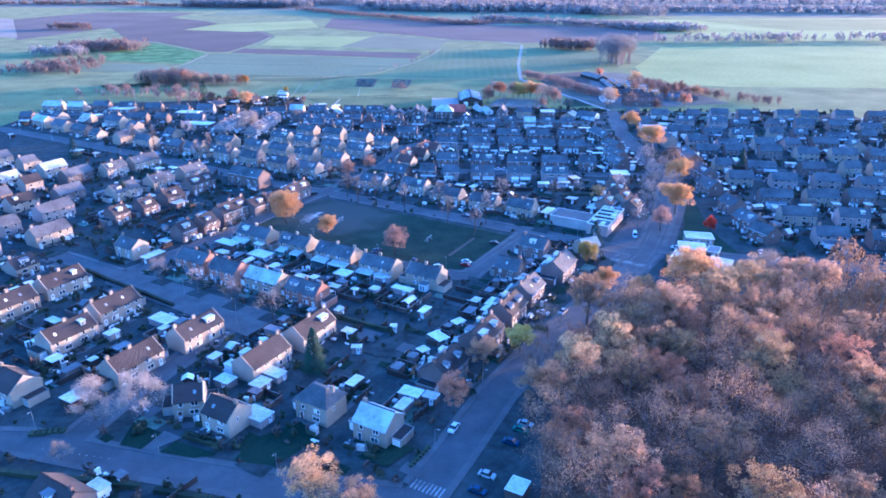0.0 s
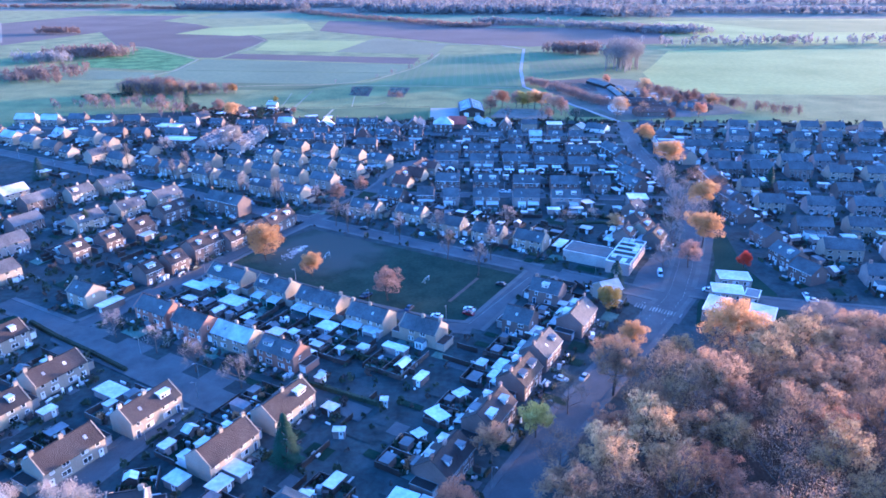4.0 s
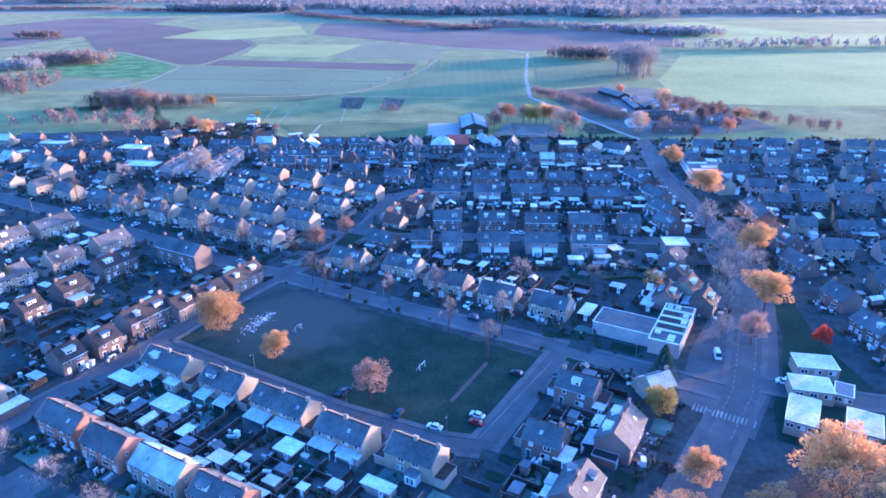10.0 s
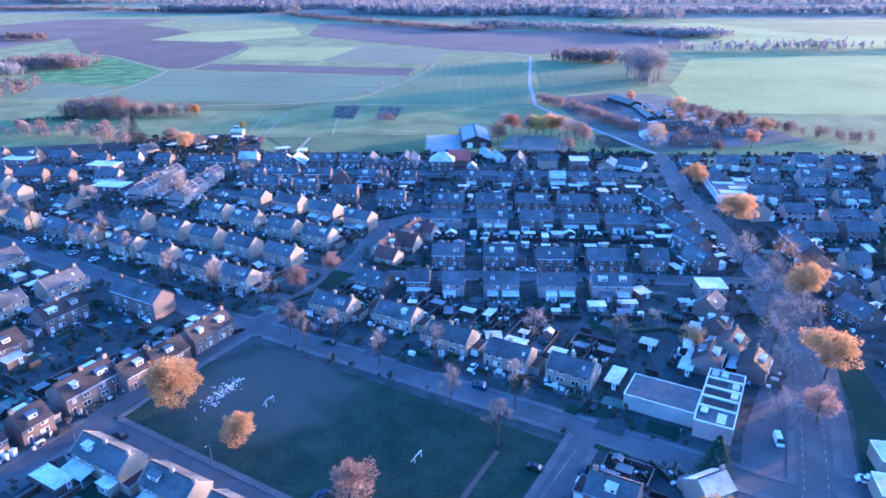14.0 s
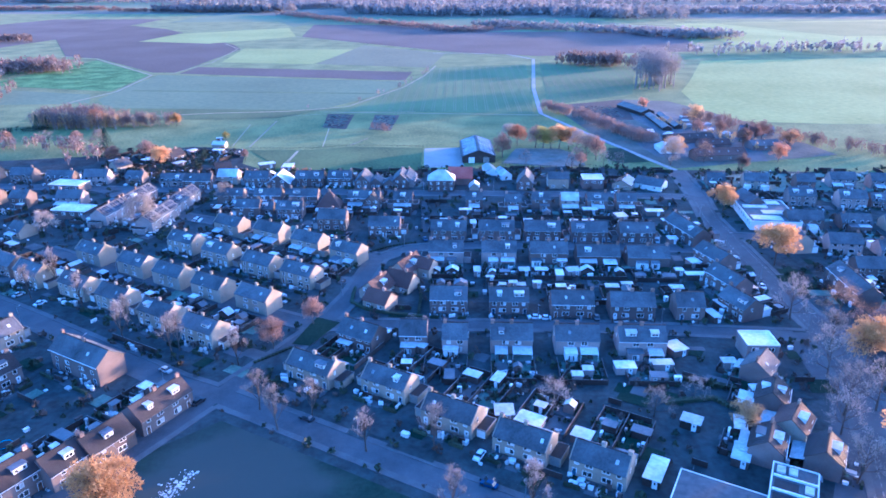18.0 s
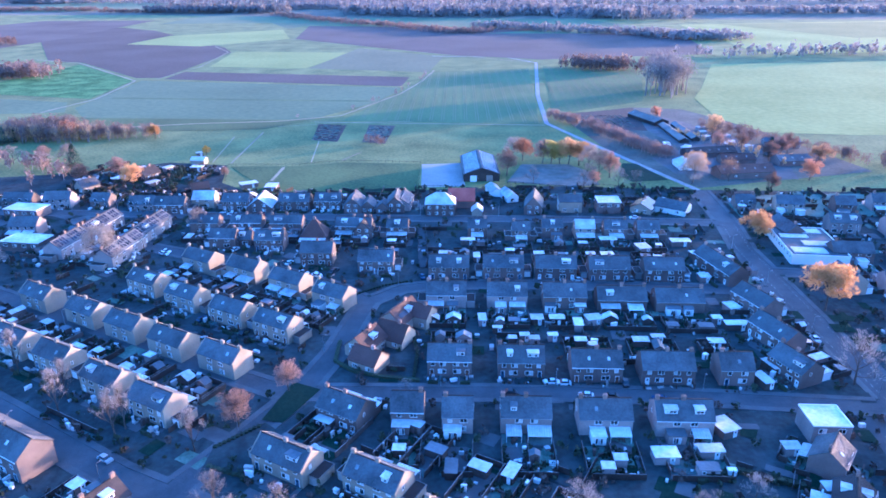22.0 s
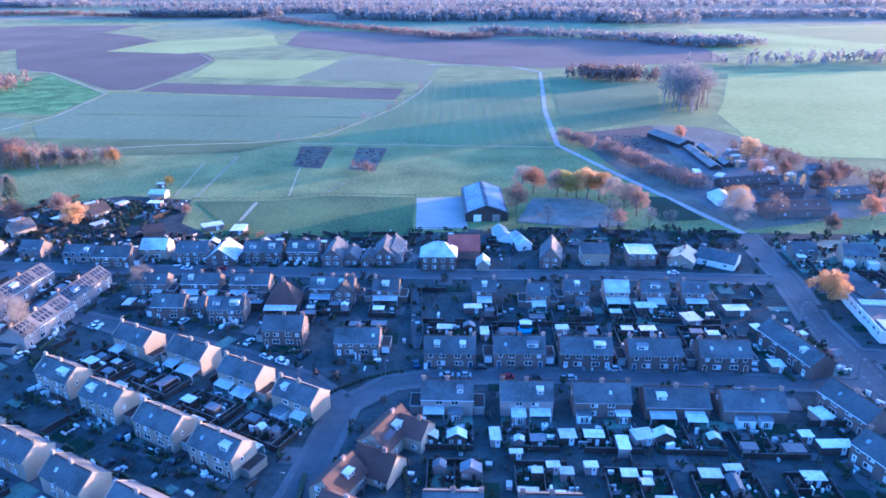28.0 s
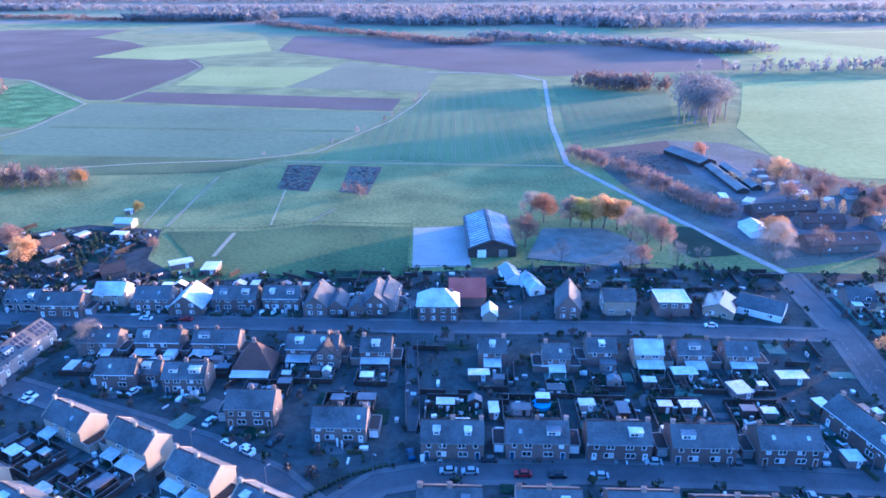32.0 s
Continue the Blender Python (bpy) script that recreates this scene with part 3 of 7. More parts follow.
def lean_to_mesh(w, d):
    """Sloping ribbed sheets from the wall down to a front beam."""
    def build():
        v, f = [], []
        n = max(3, int(w / 0.6))
        for i in range(n + 1):
            x = -w / 2 + w * i / n
            for a, b in ((x - 0.03, x + 0.03),):
                k = len(v)
                v += [(a, 0, 2.86), (b, 0, 2.86), (b, d, 2.26), (a, d, 2.26), (a, 0, 2.95), (b, 0, 2.95), (b, d, 2.35), (a, d, 2.35)]
                f += [(k + 4, k + 5, k + 6, k + 7), (k, k + 3, k + 2, k + 1), (k, k + 1, k + 5, k + 4), (k + 1, k + 2, k + 6, k + 5), (k + 2, k + 3, k + 7, k + 6), (k + 3, k, k + 4, k + 7)]
        ribs = len(f)
        k = len(v)
        v += [(-w / 2, 0, 2.84), (w / 2, 0, 2.84), (w / 2, d, 2.24), (-w / 2, d, 2.24), (-w / 2, 0, 2.9), (w / 2, 0, 2.9), (w / 2, d, 2.3), (-w / 2, d, 2.3)]
        f += [(k + 4, k + 5, k + 6, k + 7), (k, k + 3, k + 2, k + 1), (k, k + 1, k + 5, k + 4), (k + 1, k + 2, k + 6, k + 5), (k + 2, k + 3, k + 7, k + 6), (k + 3, k, k + 4, k + 7)]
        box(v, f, -w / 2, w / 2, d - 0.12, d + 0.02, 2.1, 2.24)
        for x in (-w / 2 + 0.1, w / 2 - 0.1):
            box(v, f, x - 0.06, x + 0.06, d - 0.14, d - 0.02, 0, 2.1)
        return mesh_of("canopy_roof", v, f, [METAL, FROSTFLAT, WHITE], [0] * ribs + [1] * 6 + [2] * 18)
    return shared(("lean_to", w, d), build)


def garden(h, x, y, yaw, L, D, plot, rng, units, full, wall):
    base = pose(x, y, 0, 0, 0, yaw)          # local -y is the street side, +y the garden

    def spot(lx, ly):
        p = base @ Vector((lx, ly, 0))
        return p.x, p.y
    uw = L / units
    for u in range(units):
        cx = -L / 2 + uw * (u + 0.5)
        # a flat-roofed addition behind the house
        if rng.random() < (0.72 if not full else (0.22 if y > 370 and x < -30 else 0.42)):
            w, d = rng.choice((3.0, 3.6, 4.5)), rng.choice((2.6, 3.2, 4.0))
            w = min(w, uw - 0.4)
            ex = cx + rng.choice((-1, 1)) * (uw - w) * 0.35
            px, py = spot(ex, D / 2 + d / 2)
            if not on_road(px, py, d / 2):
                roof = FROSTFLAT if rng.random() < 0.55 else FELT
                e = part("extension", box_mesh("extension", w, d, 2.7, wall if rng.random() < 0.6 else WHITE), h, pose(ex, D / 2 + d / 2 + 0.01, 0), "flat-roofed kitchen extension")
                part("extension_roof", box_mesh("extension_roof", w + 0.35, d + 0.3, 0.16, roof), e, pose(0, 0.1, 2.7))
                if full:
                    part("window", window_mesh(2.0, 1.9, 3), e, pose(0, 0, 0, 0, 0, 180) @ pose(0, -d / 2, 0.3))
        # a glazed lean-to canopy on posts
        elif rng.random() < 0.92:
            w, d = uw * rng.choice((0.62, 0.8, 0.94)), rng.choice((2.6, 3.2, 3.8))
            px, py = spot(cx, D / 2 + d / 2)
            if not on_road(px, py, d / 2):
                part("canopy_roof", lean_to_mesh(round(w, 1), d), h, pose(cx, D / 2 + 0.02, 0), "white ribbed lean-to canopy")
        # lawn or paving
        px, py = spot(cx, D / 2 + plot * 0.62)
        if full and free(px, py, min(uw, plot) * 0.22):
            g = rng.choice((LAWN, LAWN, FROSTLAWN, PAVING))
            a, b = uw * 0.36, plot * 0.28
            q = [spot(cx + i * a, D / 2 + plot * 0.62 + j * b) for i, j in ((-1, -1), (1, -1), (1, 1), (-1, 1))]
            flat("garden_lawn" if g is not PAVING else "patio", q, 0.045 + rng.random() * 0.02, g, "small rectangular back garden lawn" if g is not PAVING else "grey paved back garden patio", "lawn" if g is not PAVING else "patio")
        # sheds
        for k in range(rng.choice((1, 1, 2)) if full else 1):
            w, d = rng.choice(((3.0, 2.4), (3.6, 2.6), (2.4, 2.0), (4.8, 3.0), (2.8, 5.2)))
            sx, sy = cx + rng.uniform(-0.3, 0.3) * uw, D / 2 + plot * rng.uniform(0.62, 0.95)
            px, py = spot(sx, sy)
            r = max(w, d) * 0.55
            if free(px, py, r) and MANY["shed"] < 190:
                MANY["shed"] += 1
                TAKEN.append((px, py, r))
                OUTS.append((px, py, r))
                shed(pose(px, py, 0, 0, 0, yaw + rng.choice((0, 180))), w, d, rng.choice((2.2, 2.4, 2.6)), FROSTFLAT if rng.random() < 0.4 else FELT, rng.choice((FENCE, BRICK, GREYWALL, FENCE)), rng.random() < 0.25)
        # shrubs
        for k in range(11 if full else 6):
            px, py = spot(cx + rng.uniform(-0.48, 0.48) * uw, D / 2 + plot * rng.uniform(0.3, 1.05))
            if free(px, py, 0.7) and MANY["shrub"] >= 160:
                BUSHES.append((px, py, rng.uniform(0.7, 1.5)))
            elif free(px, py, 0.7):
                MANY["shrub"] += 1
                s = tagged(new("shrub", shrub_mesh(rng.randrange(5))), "small dark winter shrub in a garden", "shrub", "garden shrubs")
                k = rng.uniform(0.7, 1.5)
                s.matrix_basis = pose(px, py, 0, 0, 0, rng.uniform(0, 360)) @ Matrix.Diagonal((k, k, k * rng.uniform(0.8, 1.4), 1))
    GARAGES.append((base, x, y, L, D, wall, 0.8 if full else 0.3))
    # ground of each plot: lawn, beds and paving from fence to fence
    for u in range(units):
        cx = -L / 2 + uw * (u + 0.5)
        ly = D / 2 + 0.3
        while ly < D / 2 + plot - 1:
            depth = min(rng.choice((2.6, 4.0, 5.5)), D / 2 + plot - ly)
            px, py = spot(cx, ly + depth / 2)
            if not on_road(px, py, 2.5):
                PLOTS.append((px, py, yaw, uw - 0.3, depth, rng.choice((0, 0, 0, 1, 2, 3, 3, 4))))
            ly += depth + 0.1
        for e in (-1, 1):
            px, py = spot(cx + e * uw * 0.25, -D / 2 - 2.2)
            if not on_road(px, py, 1.8):
                PLOTS.append((px, py, yaw, uw * 0.46, 3.8, rng.choice((0, 1, 3, 3, 4, 4))))
                for k in range(3):
                    BUSHES.append((*spot(cx + e * uw * 0.25 + rng.uniform(-0.2, 0.2) * uw, -D / 2 - rng.uniform(0.7, 4.0)), rng.uniform(0.35, 0.8)))
        for k in range(4 if full else 2):
            px, py = spot(cx + rng.uniform(-0.45, 0.45) * uw, -D / 2 - rng.uniform(0.8, 1.6))
            if not on_road(px, py, 0.5):
                BUSHES.append((px, py, rng.uniform(0.35, 0.6)))
        for e in (-1, 1):
            for k in range(5):
                px, py = spot(cx + e * (uw / 2 - 0.7), D / 2 + plot * rng.uniform(0.35, 1.0))
                if not on_road(px, py, 1):
                    BUSHES.append((px, py, rng.uniform(0.5, 1.2)))
    # small paved and planted pieces
    for k in range(int(L * 0.45)):
        lx, ly = rng.uniform(-0.5, 0.5) * L, D / 2 + plot * rng.uniform(0.1, 1.0) if rng.random() < 0.6 else -D / 2 - rng.uniform(0.6, 3.6)
        px, py = spot(lx, ly)
        if not on_road(px, py, 1.2):
            SLABS.append((px, py, yaw, rng.uniform(1.2, 4.0), rng.uniform(0.8, 3.0), rng.choice((0, 0, 1, 2, 3, 3))))
    for k in range(int(L * 1.7)):
        lx, ly = rng.uniform(-0.5, 0.5) * L, rng.choice((D / 2 + plot * rng.uniform(0.25, 1.0), D / 2 + plot * rng.uniform(0.25, 1.0), -D / 2 - rng.uniform(0.8, 3.5)))
        px, py = spot(lx, ly)
        if free(px, py, 0.5):
            BITS.append((px, py, yaw + rng.choice((0, 90, 20)), rng.choice((0.5, 0.7, 1.0, 1.4, 2.2)), rng.choice((0.4, 0.6, 0.9, 1.3)), rng.choice((0.4, 0.7, 0.8, 1.1, 1.9)), rng.choice((0, 0, 1, 2, 2, 3, 4))))
    for s in range(units + 1) if not full else ():
        fence(base @ pose(-L / 2 + uw * s, D / 2 + 4.2, 0, 0, 0, 90), plot - 3.6)
    if full:
        for s in range(units + 1):
            ends = [spot(-L / 2 + uw * s, D / 2 + k) for k in (4.2, plot * 0.6, plot + 0.6)]
            if not any(on_road(ex, ey, 0.8) for ex, ey in ends):
                fence(base @ pose(-L / 2 + uw * s, D / 2 + 4.2, 0, 0, 0, 90), plot - 3.6)
        px, py = spot(0, D / 2 + plot + 0.6)
        if not on_road(px, py, 2):
            fence(base @ pose(-L / 2, D / 2 + plot + 0.5, 0), L)
        # front hedge and drive
        px, py = spot(0, -D / 2 - 4.5)
        if not on_road(px, py, 0.8):
            n = int(L * 0.3)
            for sx in (-L / 2 + 0.3, L / 2 - n - 0.3):
                qx, qy = spot(sx + n / 2, -D / 2 - 4.4)
                if free(qx, qy, 0.8) and n:
                    tagged(new("hedge", hedge_mesh(n)), "low clipped dark green front garden hedge", "hedge", "front hedges").matrix_basis = base @ pose(sx, -D / 2 - 4.4, 0)
            q = [spot(i, j) for i, j in ((-1.6, -D / 2 - 0.2), (1.6, -D / 2 - 0.2), (1.6, -D / 2 - 4.8), (-1.6, -D / 2 - 4.8))]
            flat("drive", q, 0.055 + rng.random() * 0.01, PAVING, "grey paved front drive", "drive")



def canopy(x, y, w, d, yaw):
    """A garden room, carport or garage with a frosted flat roof."""
    if any((x - a) ** 2 + (y - b) ** 2 < 20 for a, b, _ in TAKEN):
        return
    TAKEN.append((x, y, max(w, d) * 0.5))
    OUTS.append((x, y, max(w, d) * 0.5))
    wall = (FENCE, GREYWALL, BRICK)[int(abs(x) * 7) % 3]
    s = tagged(new("garden_outbuilding"), "low garden outbuilding with a white frosted flat roof", "outbuilding", "garden outbuildings")
    s.matrix_basis = pose(x, y, 0, 0, 0, yaw)
    part("outbuilding_wall", box_mesh("outbuilding_wall", w, d, 2.35, wall), s)
    part("roof", box_mesh("outbuilding_roof", w + 0.4, d + 0.4, 0.15, FROSTFLAT), s, pose(0, 0, 2.35))
    part("door", door_mesh(WHITE), s, pose(w * 0.2, -d / 2, 0.02))


canopy(-92.1, 273.5, 4.5, 10, 60)
canopy(-91.2, 262.9, 3, 5, 60)
canopy(-54.3, 238.2, 5, 4, -30)
canopy(-48.9, 238.1, 3, 3, -30)
canopy(-38.3, 242.1, 6, 5, -30)
canopy(-66.5, 248.9, 4, 3, 60)
canopy(-22.9, 239.9, 7, 3, -30)
canopy(-14.8, 228.2, 8, 3, -30)
canopy(-25.0, 228.3, 3, 3, 60)
canopy(-6.3, 211.5, 2.5, 5, -30)
canopy(-2.7, 211.4, 3, 4, -30)
canopy(-35.8, 211.7, 3, 2, 60)
canopy(-93.7, 204.8, 5, 9, 60)
canopy(-74.8, 260.8, 6, 9, 60)
canopy(-118.7, 259.9, 4, 9, -30)
canopy(17.4, 217.6, 3, 6, -30)
canopy(15.3, 212.1, 3, 4, -30)
canopy(30.1, 238.4, 4, 6, -30)
canopy(42.9, 258.4, 3, 4, -30)
canopy(73.4, 320.7, 4, 7, -30)
canopy(50.7, 315.0, 4, 9, -30)
canopy(70.1, 317.8, 3.5, 6, -30)
canopy(54.7, 360.5, 6, 4, 0)
canopy(66.2, 361.8, 6, 3, 0)
canopy(73.2, 371.2, 5, 6, 20)
canopy(16.8, 338.8, 5, 5, 0)
canopy(23.3, 334.7, 7, 5, -30)
canopy(35.9, 328.4, 5, 4, -30)
canopy(65.6, 334.0, 5, 4, -30)
canopy(77.7, 332.3, 3, 6, -20)
canopy(89.5, 348.1, 5, 3, 0)
canopy(86.4, 362.5, 4, 3, 0)
canopy(-105.5, 469.1, 4, 3, -30)
canopy(14.3, 430.8, 2.5, 5, 0)
canopy(18.9, 423.8, 3, 1.5, 0)
canopy(32.7, 430.4, 4, 3.5, 0)
canopy(51.7, 429.9, 5, 4, 10)
canopy(92.9, 429.0, 3, 2.5, 0)
canopy(101.4, 437.4, 4, 5, 15)
canopy(98.2, 424.9, 8, 3, 0)
canopy(27.2, 418.8, 3, 2, 0)
canopy(36.2, 418.6, 3, 2, 0)
canopy(69.5, 416.8, 4, 2, 0)
canopy(99.5, 400.1, 5, 6, 15)
canopy(92.7, 392.5, 3, 6, 15)
canopy(-90.3, 583.2, 6, 8, 0)
canopy(68.7, 484.4, 5, 3, 0)
canopy(72.8, 501.0, 7, 4, 0)
canopy(85.5, 492.0, 5, 6, 10)
canopy(103.2, 498.0, 8, 4, 0)
canopy(104.6, 484.2, 3, 4, 10)
canopy(100.7, 462.2, 4, 4, 0)
canopy(12.4, 501.8, 6, 3, 0)
canopy(33.4, 505.4, 4, 2, 0)
canopy(40.9, 485.9, 4, 3, 0)
canopy(15.3, 484.2, 2.5, 5, 0)
canopy(-93.9, 205.6, 5, 8, 60)
canopy(-106.9, 195.4, 4, 3, 60)
canopy(-117.0, 179.5, 4, 4, 60)
canopy(-51.8, 166.6, 5, 4, 60)
canopy(-49.0, 151.9, 5, 7, 60)
canopy(-62.3, 168.5, 5, 4, -30)
canopy(-30.5, 196.6, 4, 3, -30)
canopy(-26.8, 186.5, 3, 2, 0)
canopy(-16.2, 199.9, 2, 2, 0)
canopy(-49.9, 172.3, 4, 8, 60)
canopy(-8.8, 162.0, 6, 4, -25)
canopy(-101.2, 160.2, 6, 5, 60)
canopy(-1.4, 193.0, 4, 6, 40)
canopy(-6.1, 184.9, 3, 3, 40)
canopy(-9.9, 164.7, 7, 4, -25)
canopy(-3.3, 160.3, 4, 3, -25)
canopy(5.1, 203.0, 4, 3, 40)
canopy(16.3, 216.8, 3, 5, 40)
canopy(-91.4, 272.7, 4, 8, 60)
canopy(-133.6, 328.1, 6, 8, 60)
canopy(-165.2, 388.7, 5, 4, -30)
canopy(-157.7, 390.6, 6, 3, -30)
canopy(-85.8, 334.0, 6, 4, 60)
canopy(-84.5, 351.9, 3, 3, 60)

house(-140.9, 230.4, 60.2, 16.0, 8.5, 8.0, 'cream', 1, 11)
house(-149.6, 212.8, 60.2, 16.0, 8.5, 8.0, 'cream', 1, 11)
house(-113.1, 211.3, 60.2, 16.0, 8.5, 8.0, 'cream', 1, 11)
house(-119.2, 191.9, 60.2, 16.0, 8.5, 8.0, 'cream', 1, 11)
house(-91.8, 175.6, 60.2, 16.0, 8.5, 8.0, 'cream', 1, 11)
house(-79.2, 194.1, 60.2, 16.0, 8.5, 8.0, 'cream', 1, 11)
house(-54.0, 177.8, 60.2, 16.0, 8.5, 8.0, 'cream', 1, 11)
house(-42.8, 195.2, 60.2, 16.0, 8.5, 8.0, 'cream', 1, 11)
house(-84.0, 119.5, -29.8, 12.0, 9.0, 7.5, 'dark', 1, 11)
house(-119.5, 163.5, -29.8, 11.7, 9.0, 8.0, 'cream', 1, 11)
house(-68.5, 157.3, 13.3, 8.0, 8.0, 8.0, 'cream', 1, 11)
house(-56.5, 150.1, -29.8, 10.0, 8.0, 8.0, 'cream', 1, 11)
house(-32.6, 154.9, -29.8, 10.5, 8.5, 9.0, 'hip', 1, 11)
house(-16.4, 146.2, -29.8, 10.0, 8.5, 8.5, 'frost', 1, 11)
house(0.5, 172.4, 60.2, 13.0, 9.0, 8.5, 'dark', 1, 11)
house(12.2, 190.8, 60.2, 14.5, 9.0, 8.5, 'dark', 1, 11)
house(22.0, 209.1, 60.2, 12.5, 9.0, 8.5, 'dark', 1, 11)
house(30.1, 223.9, 60.2, 12.5, 9.0, 8.5, 'brick', 1, 11)
house(45.0, 244.9, 60.2, 14.5, 9.0, 8.5, 'brick', 1, 11)
house(25.9, 242.8, -29.8, 9.5, 8.5, 8.5, 'brick', 1, 11)
house(38.1, 264.8, -29.8, 11.2, 8.5, 8.5, 'brick', 1, 11)
house(60.2, 266.5, 23.9, 8.0, 7.0, 7.5, 'frost', 1, 11)
house(-80.3, 278.5, -29.8, 17.7, 8.0, 8.0, 'cream', -1, 20)
house(-60.7, 268.2, -29.8, 15.2, 8.0, 8.0, 'cream', -1, 20)
house(-42.3, 257.5, -29.8, 18.2, 8.0, 8.0, 'cream', -1, 20)
house(-24.1, 245.6, -29.8, 15.2, 8.0, 8.0, 'cream', -1, 20)
house(-6.2, 237.1, -29.8, 13.7, 8.0, 8.0, 'cream', -1, 20)
house(-97.3, 251.1, -29.8, 15.7, 8.0, 8.0, 'orange', 1, 9)
house(-81.9, 241.5, -29.8, 14.2, 8.0, 8.0, 'orange', 1, 9)
house(-65.3, 232.8, -29.8, 15.7, 8.0, 8.0, 'frost', 1, 9)
house(-48.8, 223.2, -29.8, 14.7, 8.0, 8.0, 'orange', 1, 9)
house(-129.0, 264.6, -29.8, 11.2, 8.0, 8.0, 'cream', 1, 11)
house(-114.2, 283.4, 60.2, 8.0, 8.5, 8.0, 'dark', 1, 11)
house(-107.9, 293.0, 60.2, 8.5, 8.5, 8.0, 'dark', 1, 11)
house(-100.8, 308.9, 60.2, 16.5, 9.0, 9.0, 'dark', 1, 11)
house(-90.5, 318.1, 60.2, 11.5, 8.5, 8.0, 'dark', 1, 11)
house(-76.6, 340.6, 60.2, 16.5, 8.5, 8.0, 'dark', 1, 11)
house(-84.4, 325.6, 60.2, 12.0, 8.5, 8.0, 'dark', 1, 11)
house(-144.3, 316.4, 60.2, 8.0, 9.0, 8.0, 'dark', 1, 11)
house(-153.1, 305.4, 60.2, 8.0, 9.0, 8.0, 'dark', 1, 11)
house(-137.6, 332.1, 60.2, 10.5, 9.0, 8.0, 'dark', 1, 11)
house(-130.7, 354.0, 60.2, 15.5, 9.0, 8.5, 'dark', 1, 11)
house(-106.0, 363.8, -29.8, 22.2, 9.0, 10.0, 'brick', 1, 11)
house(-153.9, 359.6, 60.2, 14.0, 8.5, 8.0, 'cream', 1, 11)
house(-165.9, 341.6, 60.2, 14.5, 8.5, 8.0, 'cream', 1, 11)
house(-189.3, 383.1, 60.2, 13.0, 8.5, 8.0, 'cream', 1, 11)
house(-178.8, 399.0, 60.2, 17.0, 8.5, 8.0, 'cream', 1, 11)
house(-142.8, 377.6, 60.2, 15.0, 8.5, 8.0, 'cream', 1, 11)
house(-37.0, 359.2, -29.8, 15.7, 8.0, 7.7, 'cream', 1, 20)
house(-14.5, 351.5, -29.8, 14.7, 8.0, 7.7, 'cream', 1, 20)
house(3.1, 336.3, -29.8, 15.2, 8.0, 7.7, 'cream', 1, 20)
house(20.8, 325.0, -29.8, 14.2, 8.0, 7.7, 'cream', 1, 20)
house(38.2, 316.4, -29.8, 13.7, 8.0, 7.7, 'cream', 1, 20)
house(-156.3, 427.5, -29.8, 14.8, 8.0, 8.5, 'cream', 1, 13)
house(-133.5, 416.2, -29.8, 14.8, 8.0, 8.5, 'cream', 1, 13)
house(-115.0, 405.9, -29.8, 14.8, 8.0, 8.5, 'cream', 1, 13)
house(-94.7, 393.1, -29.8, 14.8, 8.0, 8.5, 'cream', 1, 13)
house(-76.7, 382.0, -29.8, 14.8, 8.0, 8.5, 'cream', 1, 13)
house(-141.8, 447.3, -29.8, 14.8, 8.0, 8.5, 'cream', -1, 13)
house(-119.8, 435.3, -29.8, 14.8, 8.0, 8.5, 'cream', -1, 13)
house(-101.9, 425.0, -29.8, 14.8, 8.0, 8.5, 'cream', -1, 13)
house(-83.6, 414.3, -29.8, 14.8, 8.0, 8.5, 'cream', -1, 13)
house(-64.7, 404.4, -29.8, 14.8, 8.0, 8.5, 'cream', -1, 13)
house(-108.2, 458.5, -29.8, 14.8, 8.0, 8.5, 'cream', 1, 13)
house(-89.9, 446.5, -29.8, 14.8, 8.0, 8.5, 'cream', 1, 13)
house(-70.5, 434.8, -29.8, 14.8, 8.0, 8.5, 'cream', 1, 13)
house(-53.0, 424.7, -29.8, 14.8, 8.0, 8.5, 'cream', 1, 13)
house(-94.3, 478.6, -29.8, 14.8, 8.0, 8.5, 'cream', -1, 13)
house(-74.4, 469.8, -29.8, 14.8, 8.0, 8.5, 'cream', -1, 13)
house(-55.4, 457.7, -29.8, 14.8, 8.0, 8.5, 'cream', -1, 13)
house(-37.6, 445.9, -29.8, 13.8, 8.0, 8.5, 'cream', -1, 13)
house(-154.4, 520.2, 80.0, 23.5, 8.5, 8.0, 'solar', 1, 11)
house(-130.8, 516.8, 80.0, 24.0, 8.5, 8.0, 'solar', 1, 11)
house(-133.1, 491.6, 80.0, 24.0, 8.5, 8.0, 'solar', 1, 11)
house(-158.5, 498.5, 80.0, 19.0, 8.5, 8.0, 'solar', 1, 11)
house(-131.6, 548.7, -3.0, 15.0, 8.5, 8.0, 'brick', 1, 11)
house(-117.6, 556.9, -3.0, 11.0, 8.5, 8.0, 'frost', 1, 11)
house(-100.6, 552.8, -3.0, 13.0, 8.5, 8.0, 'brick', 1, 11)
house(-71.3, 552.0, -3.0, 15.5, 8.5, 8.0, 'brick', 1, 11)
house(-54.7, 551.9, -3.0, 13.0, 8.5, 8.0, 'brick', 1, 11)
house(-106.2, 521.4, -3.0, 13.0, 7.5, 8.0, 'brick', -1, 11)
house(-87.1, 520.8, -3.0, 14.0, 7.5, 8.0, 'brick', -1, 11)
house(-68.8, 519.8, -3.0, 14.5, 7.5, 8.0, 'brick', -1, 11)
house(-38.0, 516.0, -3.0, 16.0, 8.0, 8.0, 'brick', -1, 11)
house(-18.4, 514.0, -3.0, 9.5, 8.0, 8.0, 'brick', -1, 11)
